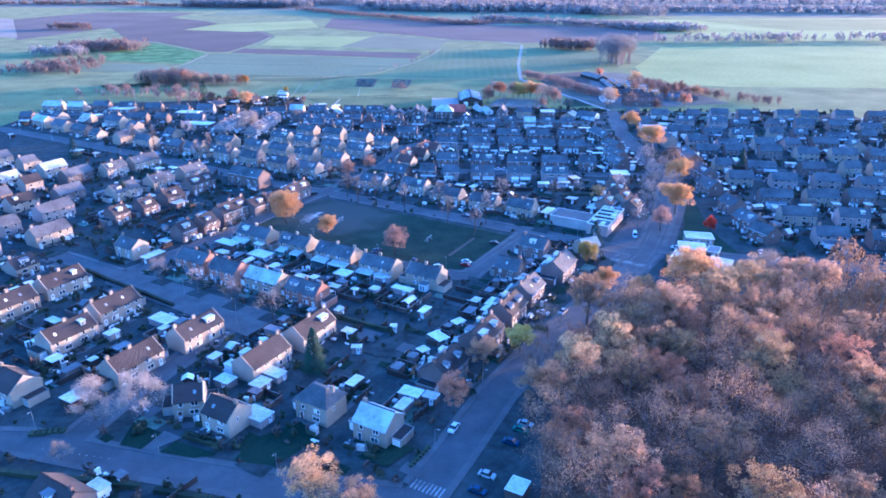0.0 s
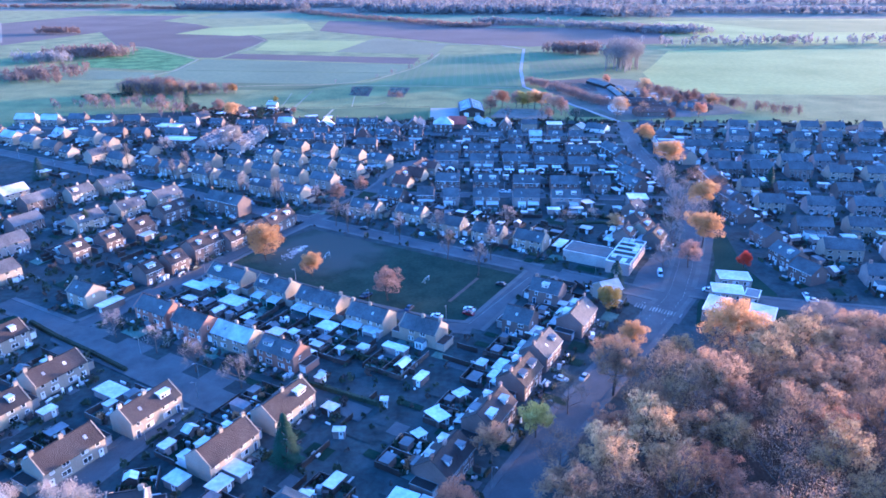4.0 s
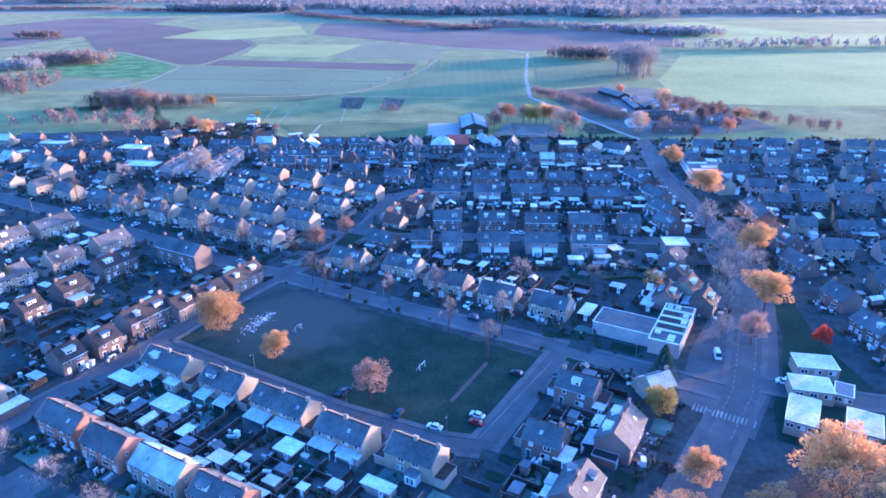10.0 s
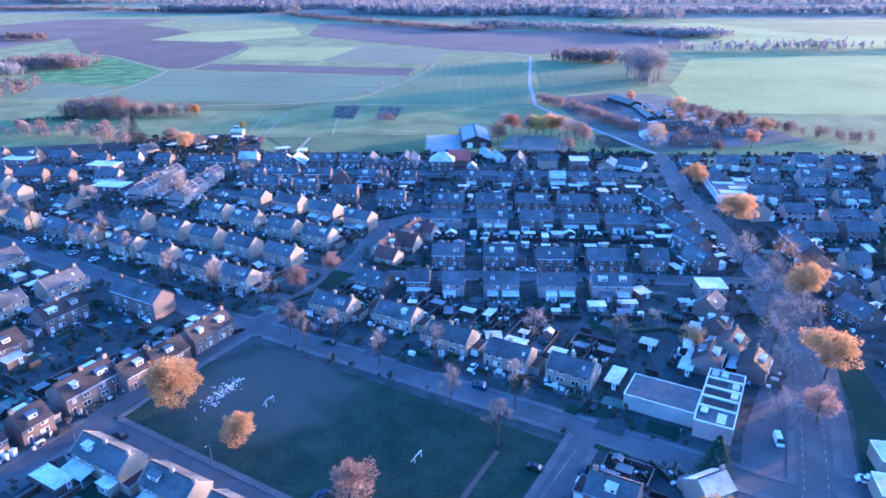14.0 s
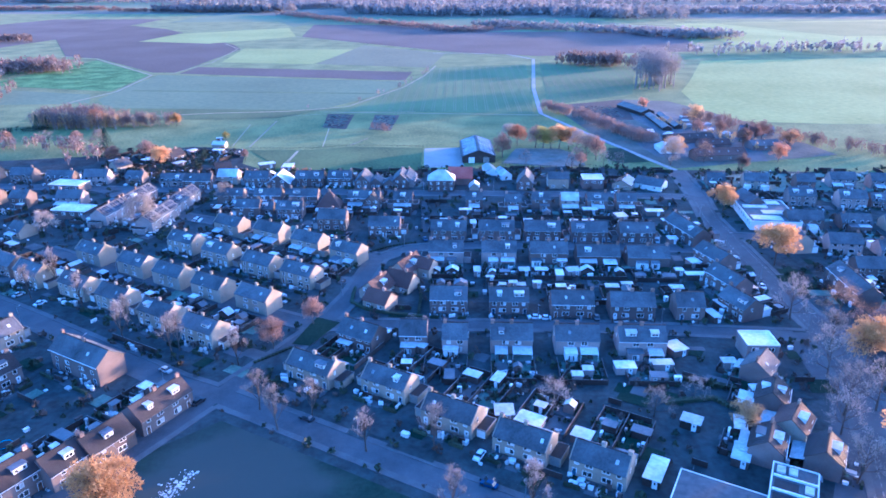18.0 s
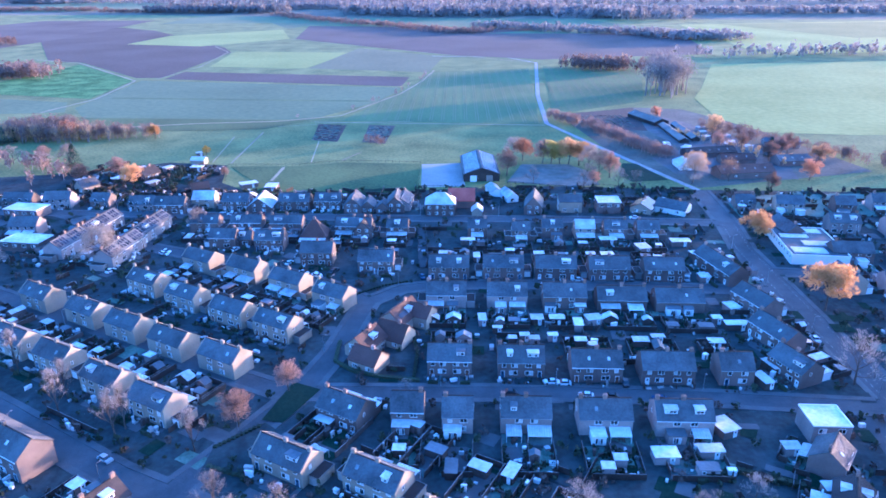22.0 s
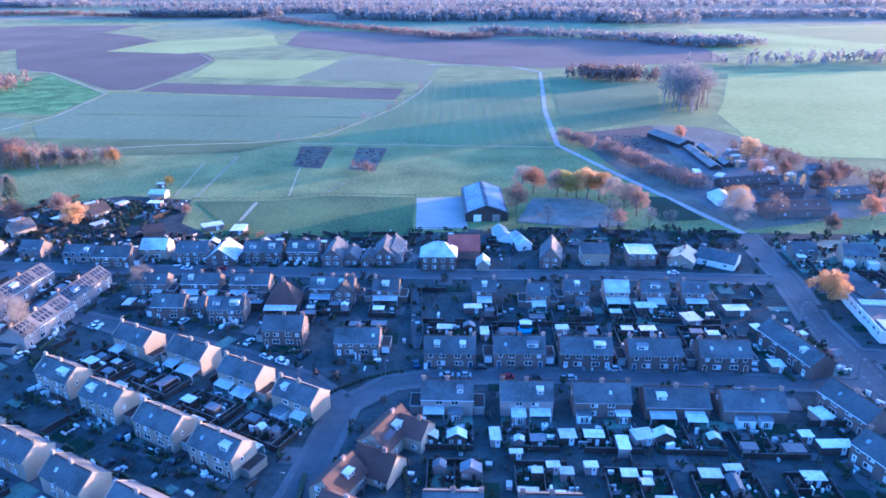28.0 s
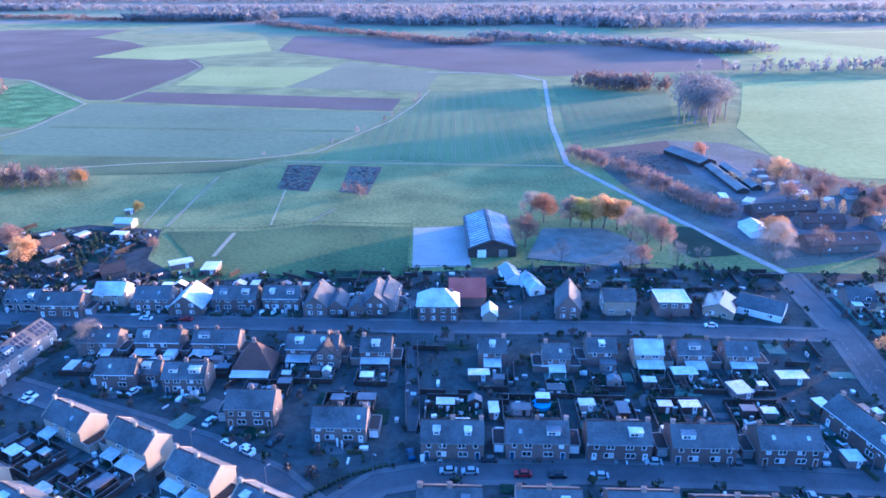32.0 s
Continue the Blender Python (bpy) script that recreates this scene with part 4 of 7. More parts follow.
house(-92.7, 503.1, -3.0, 11.5, 8.0, 8.0, 'brick', 1, 11)
house(-85.0, 505.3, -3.0, 8.0, 7.0, 6.0, 'brick', 1, 11)
house(-72.1, 500.4, -3.0, 12.5, 8.0, 8.0, 'brick', 1, 11)
house(-49.4, 484.4, -3.0, 13.0, 8.5, 9.0, 'brick', 1, 11)
house(-25.0, 477.4, -3.0, 14.0, 8.5, 8.0, 'brick', 1, 11)
house(17.1, 512.5, -3.0, 8.5, 8.0, 8.0, 'brick', -1, 13)
house(50.2, 511.8, -3.0, 9.0, 8.0, 8.0, 'brick', -1, 13)
house(64.2, 510.2, -3.0, 8.5, 8.0, 8.0, 'frost', -1, 13)
house(77.6, 509.5, -3.0, 10.0, 8.0, 8.0, 'brick', -1, 13)
house(91.6, 508.5, -3.0, 9.5, 8.0, 8.0, 'brick', -1, 13)
house(36.0, 508.5, -3.0, 8.0, 8.0, 8.0, 'brick', -1, 13)
house(3.8, 470.4, -3.0, 15.5, 9.0, 8.5, 'brick', 1, 16)
house(24.8, 469.9, -3.0, 15.5, 9.0, 8.5, 'brick', 1, 16)
house(44.8, 468.8, -3.0, 15.5, 9.0, 8.5, 'brick', 1, 16)
house(65.0, 467.2, -3.0, 15.5, 9.0, 8.5, 'brick', 1, 16)
house(85.5, 465.9, -3.0, 15.0, 9.0, 8.5, 'brick', 1, 16)
house(2.5, 446.5, -3.0, 14.0, 9.0, 8.5, 'grey', -1, 14)
house(23.9, 445.4, -3.0, 14.0, 9.0, 8.5, 'grey', -1, 14)
house(44.0, 444.2, -3.0, 15.0, 9.0, 8.5, 'brick', -1, 14)
house(63.8, 443.0, -3.0, 17.0, 9.0, 7.5, 'brick', -1, 14)
house(83.5, 441.1, -3.0, 16.5, 9.0, 7.5, 'brick', -1, 14)
house(2.9, 403.1, -3.0, 13.0, 9.0, 8.5, 'brick', 1, 14)
house(23.9, 401.8, -3.0, 13.5, 9.0, 8.5, 'brick', 1, 14)
house(45.5, 398.8, -3.0, 14.5, 9.0, 8.5, 'brick', 1, 14)
house(65.7, 397.2, -3.0, 15.0, 9.0, 8.5, 'brick', 1, 14)
house(85.1, 396.4, -3.0, 9.5, 9.0, 8.5, 'brick', 1, 14)
house(22.2, 375.6, -3.0, 13.0, 9.0, 8.5, 'grey', -1, 16)
house(42.5, 374.5, -3.0, 13.5, 9.0, 8.5, 'grey', -1, 16)
house(62.5, 373.5, -3.0, 14.5, 9.0, 8.5, 'grey', -1, 16)
house(-8.6, 378.6, -3.0, 8.5, 9.0, 8.5, 'brick', -1, 16)
house(4.5, 376.1, -3.0, 8.0, 9.0, 8.5, 'grey', -1, 16)
house(-25.2, 378.6, -29.8, 13.2, 9.0, 8.0, 'brick', 1, 11)
house(109.0, 468.6, -76.3, 23.5, 8.5, 8.0, 'brick', 1, 11)
house(110.0, 438.1, -72.0, 15.5, 8.5, 8.0, 'brick', 1, 11)
house(106.8, 416.0, -71.2, 16.0, 8.5, 8.0, 'brick', 1, 11)
house(103.7, 397.0, -69.2, 12.5, 8.5, 8.0, 'brick', 1, 11)
house(141.7, 320.9, -76.6, 11.0, 8.5, 8.0, 'brick', 1, 11)
house(140.7, 298.0, -75.5, 13.0, 8.5, 8.0, 'brick', 1, 11)
house(140.9, 282.2, -65.4, 10.5, 8.5, 8.0, 'brick', 1, 11)
house(151.2, 412.1, -93.4, 24.0, 8.5, 8.0, 'brick', 1, 11)
house(147.1, 377.3, -83.0, 18.0, 8.5, 8.0, 'brick', 1, 11)
house(141.3, 351.0, -75.1, 13.0, 8.5, 8.0, 'brick', 1, 11)


# ---- rows further off ----
def terrace(x0, y0, x1, y1, n, style, front=1, L=13, D=8.5, ridge=8, turn=None, plot=10):
    """n houses in a row between two places."""
    yaw = math.degrees(math.atan2(y1 - y0, x1 - x0)) if turn is None else turn
    for i in range(n):
        s = i / max(1, n - 1)
        rng = random.Random(int(x0 * 3 + y0 * 7 + i * 13))
        x, y = x0 + (x1 - x0) * s + rng.uniform(-3, 3), y0 + (y1 - y0) * s + rng.uniform(-2.5, 2.5)
        if free(x, y, 5.5):
            kind = rng.choice((style, style, style, "brick", "grey", "frost" if x < 0 else "cream"))
            house(x, y, yaw + rng.choice((0, 0, rng.uniform(-6, 6), 90 if rng.random() < 0.3 else 0)), rng.choice((L, L, L + 2.5, 9.5)), D, ridge + rng.choice((0, 0, -1.5, 0.5)), kind, front, plot, False)


terrace(166, 392, 320, 372, 8, "brick", -1, turn=-8)
terrace(166, 364, 320, 346, 8, "grey", 1, turn=-8)
terrace(168, 335, 320, 318, 8, "brick", -1, turn=-8)
terrace(168, 306, 320, 290, 8, "cream", 1, turn=-8)
terrace(168, 278, 320, 262, 8, "brick", -1, turn=-8)
terrace(166, 428, 330, 408, 9, "brick", 1, turn=-8)
terrace(168, 452, 330, 430, 9, "grey", 1, turn=-8)
terrace(168, 482, 330, 462, 9, "brick", -1, turn=-8)
terrace(180, 512, 330, 496, 8, "grey", 1, turn=-8)
terrace(150, 545, 330, 530, 9, "brick", -1, turn=-8)
terrace(150, 262, 150, 258, 1, "brick", 1, turn=-75)
terrace(152, 430, 152, 505, 4, "brick", 1, turn=-85)
terrace(-205, 372, -330, 440, 7, "cream", 1, turn=60.2, L=14)
terrace(-195, 340, -330, 415, 7, "umber", 1, turn=60.2, L=14)
terrace(-185, 310, -330, 390, 8, "umber", 1, turn=60.2, L=14)
terrace(-175, 280, -300, 350, 7, "cream", 1, turn=60.2, L=14)
terrace(-165, 250, -280, 315, 6, "umber", 1, turn=60.2, L=14)
terrace(-165, 222, -260, 275, 5, "umber", 1, turn=60.2, L=14)
terrace(-155, 195, -240, 245, 5, "umber", 1, turn=60.2, L=14)
terrace(-175, 438, -300, 510, 7, "cream", 1, turn=-29.8, L=15)
terrace(-165, 462, -300, 540, 6, "cream", -1, turn=-29.8, L=15)
terrace(-188, 520, -320, 528, 7, "brick", -1, turn=-2)
terrace(-150, 556, -320, 572, 9, "brick", 1, turn=-3)
terrace(-15, 553, -15, 554, 1, "brick", 1)


WINTER = material("dry_winter_stems", (0.05, 0.042, 0.036), (0.12, 0.10, 0.085), 2, 0.95, spread=0.1)


def joined_rest():
    """Fences, shrubs and small garden things that nobody could count, as three objects."""
    v, f, s = [], [], []
    for m, n in RUNS:
        me = fence_mesh(n)
        k = len(v)
        v += [tuple(m @ p.co) for p in me.vertices]
        f += [tuple(k + i for i in p.vertices) for p in me.polygons]
        s += [p.material_index for p in me.polygons]
    tagged(new("garden_fences", mesh_of("garden_fences", v, f, [FENCE, FROSTWOOD], s)), "weathered timber fences between many gardens", "fence", kind="stuff")
    rng = random.Random(77)
    v, f, s = [], [], []
    for x, y, k in BUSHES:
        m = len(f)
        leaf_blob(v, f, rng, 17, 0.28 * k, x, y, 0.7 * k, 0.8 * k, 0.8 * k, 0.75 * k)
        s += [rng.choice((0, 0, 1))] * (len(f) - m)
    tagged(new("garden_shrubs", mesh_of("garden_shrubs", v, f, [HEDGE, WINTER], s)), "dark winter shrubs scattered through the gardens", "shrub", kind="stuff")
    v, f, s = [], [], []
    for i, (x, y, yaw, a, b, k) in enumerate(SLABS):
        m = pose(x, y, 0.16 + (i % 101) * 0.0011, 0, 0, yaw)
        n = len(v)
        v += [tuple(m @ Vector(p)) for p in ((-a / 2, -b / 2, 0), (a / 2, -b / 2, 0), (a / 2, b / 2, 0), (-a / 2, b / 2, 0))]
        f.append((n, n + 1, n + 2, n + 3))
        s.append(k)
    tagged(new("garden_paving", mesh_of("garden_paving", v, f, [PAVING, FROSTLAWN, LAWN, YARD], s)), "small patches of paving, lawn and beds in the gardens", "paving", kind="stuff")
    v, f, s = [], [], []
    for i, (x, y, yaw, a, b, k) in enumerate(PLOTS):
        m = pose(x, y, 0.021 + (i % 40) * 0.0005, 0, 0, yaw)
        n = len(v)
        v += [tuple(m @ Vector(p)) for p in ((-a / 2, -b / 2, 0), (a / 2, -b / 2, 0), (a / 2, b / 2, 0), (-a / 2, b / 2, 0))]
        f.append((n, n + 1, n + 2, n + 3))
        s.append(k)
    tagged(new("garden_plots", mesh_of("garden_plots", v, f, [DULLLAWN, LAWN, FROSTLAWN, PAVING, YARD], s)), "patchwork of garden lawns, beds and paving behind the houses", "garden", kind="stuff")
    v, f, s = [], [], []
    for x, y, yaw, a, b, h, k in BITS:
        m = pose(x, y, 0, 0, 0, yaw)
        w, g = [], []
        box(w, g, -a / 2, a / 2, -b / 2, b / 2, h * 0.85, h)
        box(w, g, -a / 2 + 0.05, a / 2 - 0.05, -b / 2 + 0.05, b / 2 - 0.05, 0, h * 0.85)
        n = len(v)
        v += [tuple(m @ Vector(p)) for p in w]
        f += [tuple(n + i for i in q) for q in g]
        s += [k] * len(g)
    tagged(new("garden_clutter", mesh_of("garden_clutter", v, f, [FROSTFLAT, WHITE, FENCE, CONCRETE, METAL], s)), "tables, boxes, bins and frosted covers in the gardens", "garden clutter", kind="stuff")

for hx, hy, ht, hs in ((93, 357, 50, "brick"), (90, 342, 60, "dark"), (90, 330, 52, "red"), (80, 322, 60, "dark"), (92, 318, 58, "dark")):
    house(hx, hy, ht, 9.5, 8, 7.5, hs, 1, 6, True)


spot_rng = random.Random(9)
for i in range(46):
    ex, ey = spot_rng.uniform(160, 330), spot_rng.uniform(255, 560)
    if free(ex, ey, 4):
        canopy(ex, ey, spot_rng.choice((4, 6, 9)), spot_rng.choice((3, 4, 6)), spot_rng.choice((-8, 82)))
for i in range(30):
    ex, ey = spot_rng.uniform(-330, -165), spot_rng.uniform(330, 560)
    if free(ex, ey, 4):
        canopy(ex, ey, spot_rng.choice((4, 6, 9)), spot_rng.choice((3, 4, 6)), spot_rng.choice((-30, 60)))
COURT = [(-130, 248), (-112, 243), (-58, 212), (-50, 200), (-60, 194), (-76, 204), (-128, 236)]
GREEN = [(-62, 342), (34, 289), (8, 242), (-94, 300)]


def inside(x, y, pts):
    hit = False
    for (ax, ay), (bx, by) in zip(pts, pts[1:] + pts[:1]):
        if (ay > y) != (by > y) and x < (bx - ax) * (y - ay) / (by - ay) + ax:
            hit = not hit
    return hit


for i in range(12500):
    ex, ey = spot_rng.uniform(-235, 330), spot_rng.uniform(118, 572)
    if i % 20 == 0:
        ex, ey = spot_rng.uniform(-205, 125), spot_rng.uniform(556, 581)
    elif i % 30 == 1:
        ex, ey = spot_rng.uniform(-205, -130), spot_rng.uniform(575, 630)
    if inside(ex, ey, GREEN) or inside(ex, ey, COURT) or (ex > 62 and ey < 345 and ex < 140) or (ex > -4 + (ey - 118) * 0.55 and ey < 262) or not free(ex, ey, 1.2):
        continue
    gy = -30 if (ex < -40 or ey < 372) and ex < 90 else -4
    pick = spot_rng.random()
    if pick < 0.62:
        BUSHES.append((ex, ey, spot_rng.uniform(0.7, 2.3)))
    elif pick < 0.76:
        SLABS.append((ex, ey, gy, spot_rng.uniform(3, 9), spot_rng.uniform(2, 7), spot_rng.choice((0, 1, 2, 2, 3, 3))))
    elif pick < 0.91:
        if nearest_road(ex, ey)[0] > 6:
            BITS.append((ex, ey, gy + spot_rng.choice((0, 90)), spot_rng.choice((0.6, 1.0, 1.6, 2.2)), spot_rng.choice((0.5, 0.9, 1.4)), spot_rng.choice((0.4, 0.7, 1.1)), spot_rng.choice((0, 0, 2, 2, 3, 4))))
    elif nearest_road(ex, ey)[0] > 8:
        RUNS.append((pose(ex, ey, 0, 0, 0, gy + spot_rng.choice((0, 90))), spot_rng.choice((2, 3, 4, 6))))


def in_a_house(x, y, margin=0.3):
    for hx, hy, yaw, L, D in HOUSES:
        c, k = math.cos(radians(yaw)), math.sin(radians(yaw))
        dx, dy = x - hx, y - hy
        if abs(dx * c + dy * k) < L / 2 + margin and abs(dy * c - dx * k) < D / 2 + margin:
            return True
    return False


def garages(limit):
    """Single garages in the gaps between the houses, felt-roofed with a pale edge."""
    rng, built = random.Random(41), []
    for base, x, y, L, D, wall, chance in GARAGES:
        for e in (1, -1):
            if len(built) >= limit or rng.random() > chance:
                continue
            m = base @ pose(e * (L / 2 + 1.62), 1.0, 0)
            rim = [m @ Vector((i * 1.42, j * 3.0, 0)) for i in (-1, 0, 1) for j in (-1, -0.5, 0, 0.5, 1)]
            rim = [p for p in rim if (p - m.translation).dot((base.to_3x3() @ Vector((e, 0, 0)))) > -0.3]
            gx, gy = m.translation.x, m.translation.y
            if any(in_a_house(p.x, p.y) for p in rim) or on_road(gx, gy, 3.2) or any((gx - a) ** 2 + (gy - b) ** 2 < (r + 1.6) ** 2 for a, b, r in OUTS) or any((gx - a) ** 2 + (gy - b) ** 2 < 12 for a, b in built):
                continue
            built.append((gx, gy))
            TAKEN.append((gx, gy, 2.4))
            g = tagged(new("garage"), "single flat-roofed garage between two houses", "garage", "garages")
            g.matrix_basis = m
            part("garage_wall", box_mesh("garage_wall", 2.9, 6.0, 2.45, wall), g)
            part("roof", shared(("garage_roof",), garage_roof), g, pose(0, 0, 2.45), "black felt roof with a pale edge")
            part("door", box_mesh("garage_door", 2.3, 0.06, 2.1, WHITE if rng.random() < 0.5 else GUTTER), g, pose(0, -3.03, 0.02))


def garage_roof():
    v, f = [], []
    box(v, f, -1.5, 1.5, -3.1, 3.1, 0, 0.1)
    for q in ((-1.55, 1.55, -3.15, -3.0), (-1.55, 1.55, 3.0, 3.15), (-1.55, -1.4, -3.0, 3.0), (1.4, 1.55, -3.0, 3.0)):
        box(v, f, *q, -0.06, 0.2)
    return mesh_of("garage_roof", v, f, [RIDGE, GUTTER], [0] * 6 + [1] * 24)


garages(110)
# the alley between the back gardens
for ax in (-8.2, -4.6):
    RUNS.append((pose(ax, 477, 0, 0, 0, 92), 25))
SLABS.append((-7.2, 499, 2, 3.0, 44, 0))
joined_rest()


def hedge_line(pts, w, h, label="thick dark evergreen hedge along the street"):
    """A clipped hedge along a line, with loose leaves over its faces."""
    rng = random.Random(int(pts[0][0] * 7 + pts[0][1]))
    v, f = [], []
    line = fine_line(pts, 1.2)
    for (ax, ay), (bx, by) in zip(line, line[1:]):
        cx, cy = (ax + bx) / 2, (ay + by) / 2
        box(v, f, cx - w * 0.42, cx + w * 0.42, cy - w * 0.42, cy + w * 0.42, 0, h * 0.82)
        leaf_blob(v, f, rng, 60, 0.13, cx, cy, h * 0.55, w * 0.68, w * 0.68, h * 0.6)
    tagged(new("hedge", mesh_of("hedge", v, f, [HEDGE])), label, "hedge", "street hedges")


for pts, w, h in (([(-32.2, 419), (-32.2, 407), (-26, 401.2), (-17, 397.8), (-6, 395.9)], 1.3, 1.1), ([(-7.8, 397), (-7.2, 412), (-9, 424)], 1.1, 1.5), ([(-134, 478), (-110, 468), (-112, 474)], 1.4, 1.2), ([(-31, 453), (-22, 460), (-12, 464)], 1.0, 0.9),
                  ([(-57.4, 366.5), (-47.5, 375.5)], 1.2, 0.9), ([(-57, 360), (-49, 356.5)], 1.2, 0.8), ([(-47, 238), (-30, 228), (-14, 219)], 1.2, 1.6), ([(-44, 213), (-30, 206), (-18, 200)], 1.2, 1.6), ([(-141, 248.4), (-126.5, 238), (-111.5, 228.6), (-95.2, 217.6)], 1.3, 1.5), ([(60, 352), (70, 356), (84, 350)], 1.6, 1.5), ([(62, 344), (76, 346), (82, 338)], 1.6, 1.3)):
    hedge_line(pts, w, h)
# verges at the mouth of the close
for pts in ([(-81.3, 141.4), (-81.6, 151.0), (-72.4, 146.3), (-75.2, 139.9)], [(-70.2, 138.7), (-67.6, 143.0), (-55.5, 138.0), (-60.8, 136.4)], [(-51.0, 135.6), (-48.3, 144.0), (-38.4, 150.4), (-31.5, 144.3), (-40.6, 133.6)], [(-15.1, 144.0), (-6.9, 140.4), (-13.4, 133.4), (-21, 137)]):
    flat("verge", pts, 0.30, LAWN, "dark mown grass verge beside the road", "lawn")
flat("footpath", [(-72.1, 147.2), (-66.4, 144.3), (-72.5, 139.3), (-74.9, 139.9)], 0.295, PAVING, "paved path across the verge", "path")
for pts, w, h in (([(-106, 145.6), (-98, 147.2)], 2.2, 1.0), ([(-66, 145.5), (-56.5, 141.5)], 2.4, 1.2), ([(-108, 131.5), (-88, 128.6), (-70, 126.2)], 1.6, 1.6), ([(-66, 125), (-52, 122)], 1.6, 1.5), ([(-30, 136), (-24, 131)], 1.4, 1.0), ([(-8.0, 133.2), (-3.2, 141.2)], 1.2, 0.9)):
    hedge_line(pts, w, h, "low dark hedge beside the road")


# ---- buildings of their own shape ----
def block(name, label, x, y, yaw, w, d, h, wall, roof, windows=0, rim=0.35, category="building", skew=0.0):
    """A flat-roofed building with a raised roof edge and a band of windows on its long sides."""
    b = tagged(new(name), label, category)
    b.matrix_basis = pose(x, y, 0, 0, 0, yaw) @ Matrix(((1, skew, 0, 0), (0, 1, 0, 0), (0, 0, 1, 0), (0, 0, 0, 1)))
    a = radians(yaw)
    for i in range(5):
        s = (i / 4 - 0.5) * (w - min(w, d) * 0.8)
        TAKEN.append((x + math.cos(a) * s, y + math.sin(a) * s, d / 2))
    part("building_wall", box_mesh("building_wall", w, d, h, wall), b)
    part("roof", box_mesh("flat_roof", w - 0.4, d - 0.4, 0.1, roof), b, pose(0, 0, h))
    for sx, sy, px, py in ((w + 0.2, 0.3, 0, d / 2), (w + 0.2, 0.3, 0, -d / 2), (0.3, d - 0.1, w / 2, 0), (0.3, d - 0.1, -w / 2, 0)):
        part("roof_edge", box_mesh("roof_edge", sx, sy, rim, WHITE), b, pose(px, py, h - 0.05))
    for i in range(windows):
        for side in (0, 180):
            part("window", window_mesh(2.0, 1.4, 2), b, pose(0, 0, 0, 0, 0, side) @ pose(-w / 2 + w * (i + 0.5) / windows, -d / 2, h - 2.1))
    return b


# the hall by the main road
SLATEFELT = material("slate_blue_roof_felt", (0.05, 0.055, 0.062), (0.10, 0.105, 0.115), 0.8, 0.7, 0.2, spread=0.1, coarse=0.3)
block("village_hall", "long low pale hall with a slate-blue flat roof", 60.6, 302.6, -29.8, 18.5, 11.5, 4.6, CONCRETE, SLATEFELT, 0, 0.12)
hall = block("shop_building", "flat-roofed shop with dark roof fields between white parapets", 75.2, 299.6, 61.5, 27, 9.5, 5.0, GREYWALL, SLATEFELT, 6)
for i, px in enumerate((-6.5, -1.5, 3.5, 8.5)):
    part("parapet", box_mesh("parapet", 0.35, 9.0, 0.55, WHITE), hall, pose(px, 0, 5.1))
for px, py, w, d in ((-10.2, -1.5, 4.5, 2.2), (-4.0, 0, 3.6, 7.6), (1.0, 1.0, 3.4, 6.4), (6.0, 1.6, 3.2, 5.0)):
    part("roof_field", box_mesh("roof_field", w, d, 0.06, FROSTFLAT if w > 4 else RIDGE), hall, pose(px, py, 5.1))
for px, py in ((-8.4, 3.0), (1.4, -3.2), (6.2, -3.0), (11.2, 0.5), (11.0, 3.0)):
    part("rooflight", box_mesh("rooflight", 2.4, 1.8, 0.5, FROSTFLAT), hall, pose(px, py, 5.12))
# the white school by the junction
block("school_wing", "low pale flat-roofed school wing", 110.4, 277.2, 4, 11.4, 6.9, 4.2, CREAM, FROSTFLAT, 3, 0.15, skew=0.55)
block("school_wing", "low pale flat-roofed school wing", 103.5, 265.6, 0, 10.8, 7.0, 4.2, CREAM, FROSTFLAT, 3, 0.15, skew=0.55)
block("school_hall", "white flat-roofed school hall", 95.2, 253, -30, 7.6, 13.3, 4.4, CREAM, FROSTFLAT, 3, 0.15)
block("school_wing", "pale flat-roofed school wing", 108.9, 248.3, -30, 8.3, 10.8, 3.8, CREAM, FROSTFLAT, 2, 0.15)
block("school_porch", "grey felt-roofed school annexe", 112.2, 264, -30, 4.8, 7, 3.2, CREAM, FELT, 2, 0.15)
flat("forecourt", [(66, 264), (80, 246), (100, 276), (112, 304), (131, 350), (132, 384), (112, 384), (108, 345), (92, 312), (78, 290)], 0.047, ASPHALT, "wide worn asphalt forecourt and service road", "road")
flat("verge", [(86, 246), (92, 262), (100, 274), (104, 283), (112, 300), (121, 330), (128, 330), (122, 296), (124, 270), (118, 238), (100, 238)], 0.044, LAWN, "grass verge round the school", "lawn")
flat("paved_court", [(-130, 248), (-112, 243), (-58, 212), (-50, 200), (-60, 194), (-76, 204), (-128, 236)], 0.30, PAVING, "paved court between the road and the front gardens", "pavement")
for bx, by in ((-107, 238), (-90, 228), (-74, 217.5), (-59, 208.5)):
    ca, sa = math.cos(radians(-30)), math.sin(radians(-30))
    flat("tree_bed", [(bx + i * 3.6 * ca - j * 2.8 * sa, by + i * 3.6 * sa + j * 2.8 * ca) for i, j in ((-1, -1), (1, -1), (1, 1), (-1, 1))], 0.31, YARD, "square dark soil bed round a bare tree", "ground")
flat("hedge_bed", [(-57.4, 367.7), (-46.6, 376.8), (-41, 372), (-48, 357), (-58, 358)], 0.29, YARD, "dark leaf-strewn bed at the corner", "ground")
flat("corner_lawn", [(-47.9, 378), (-42, 376.5), (-34.3, 392), (-42.8, 396)], 0.285, LAWN, "small corner lawn", "lawn")
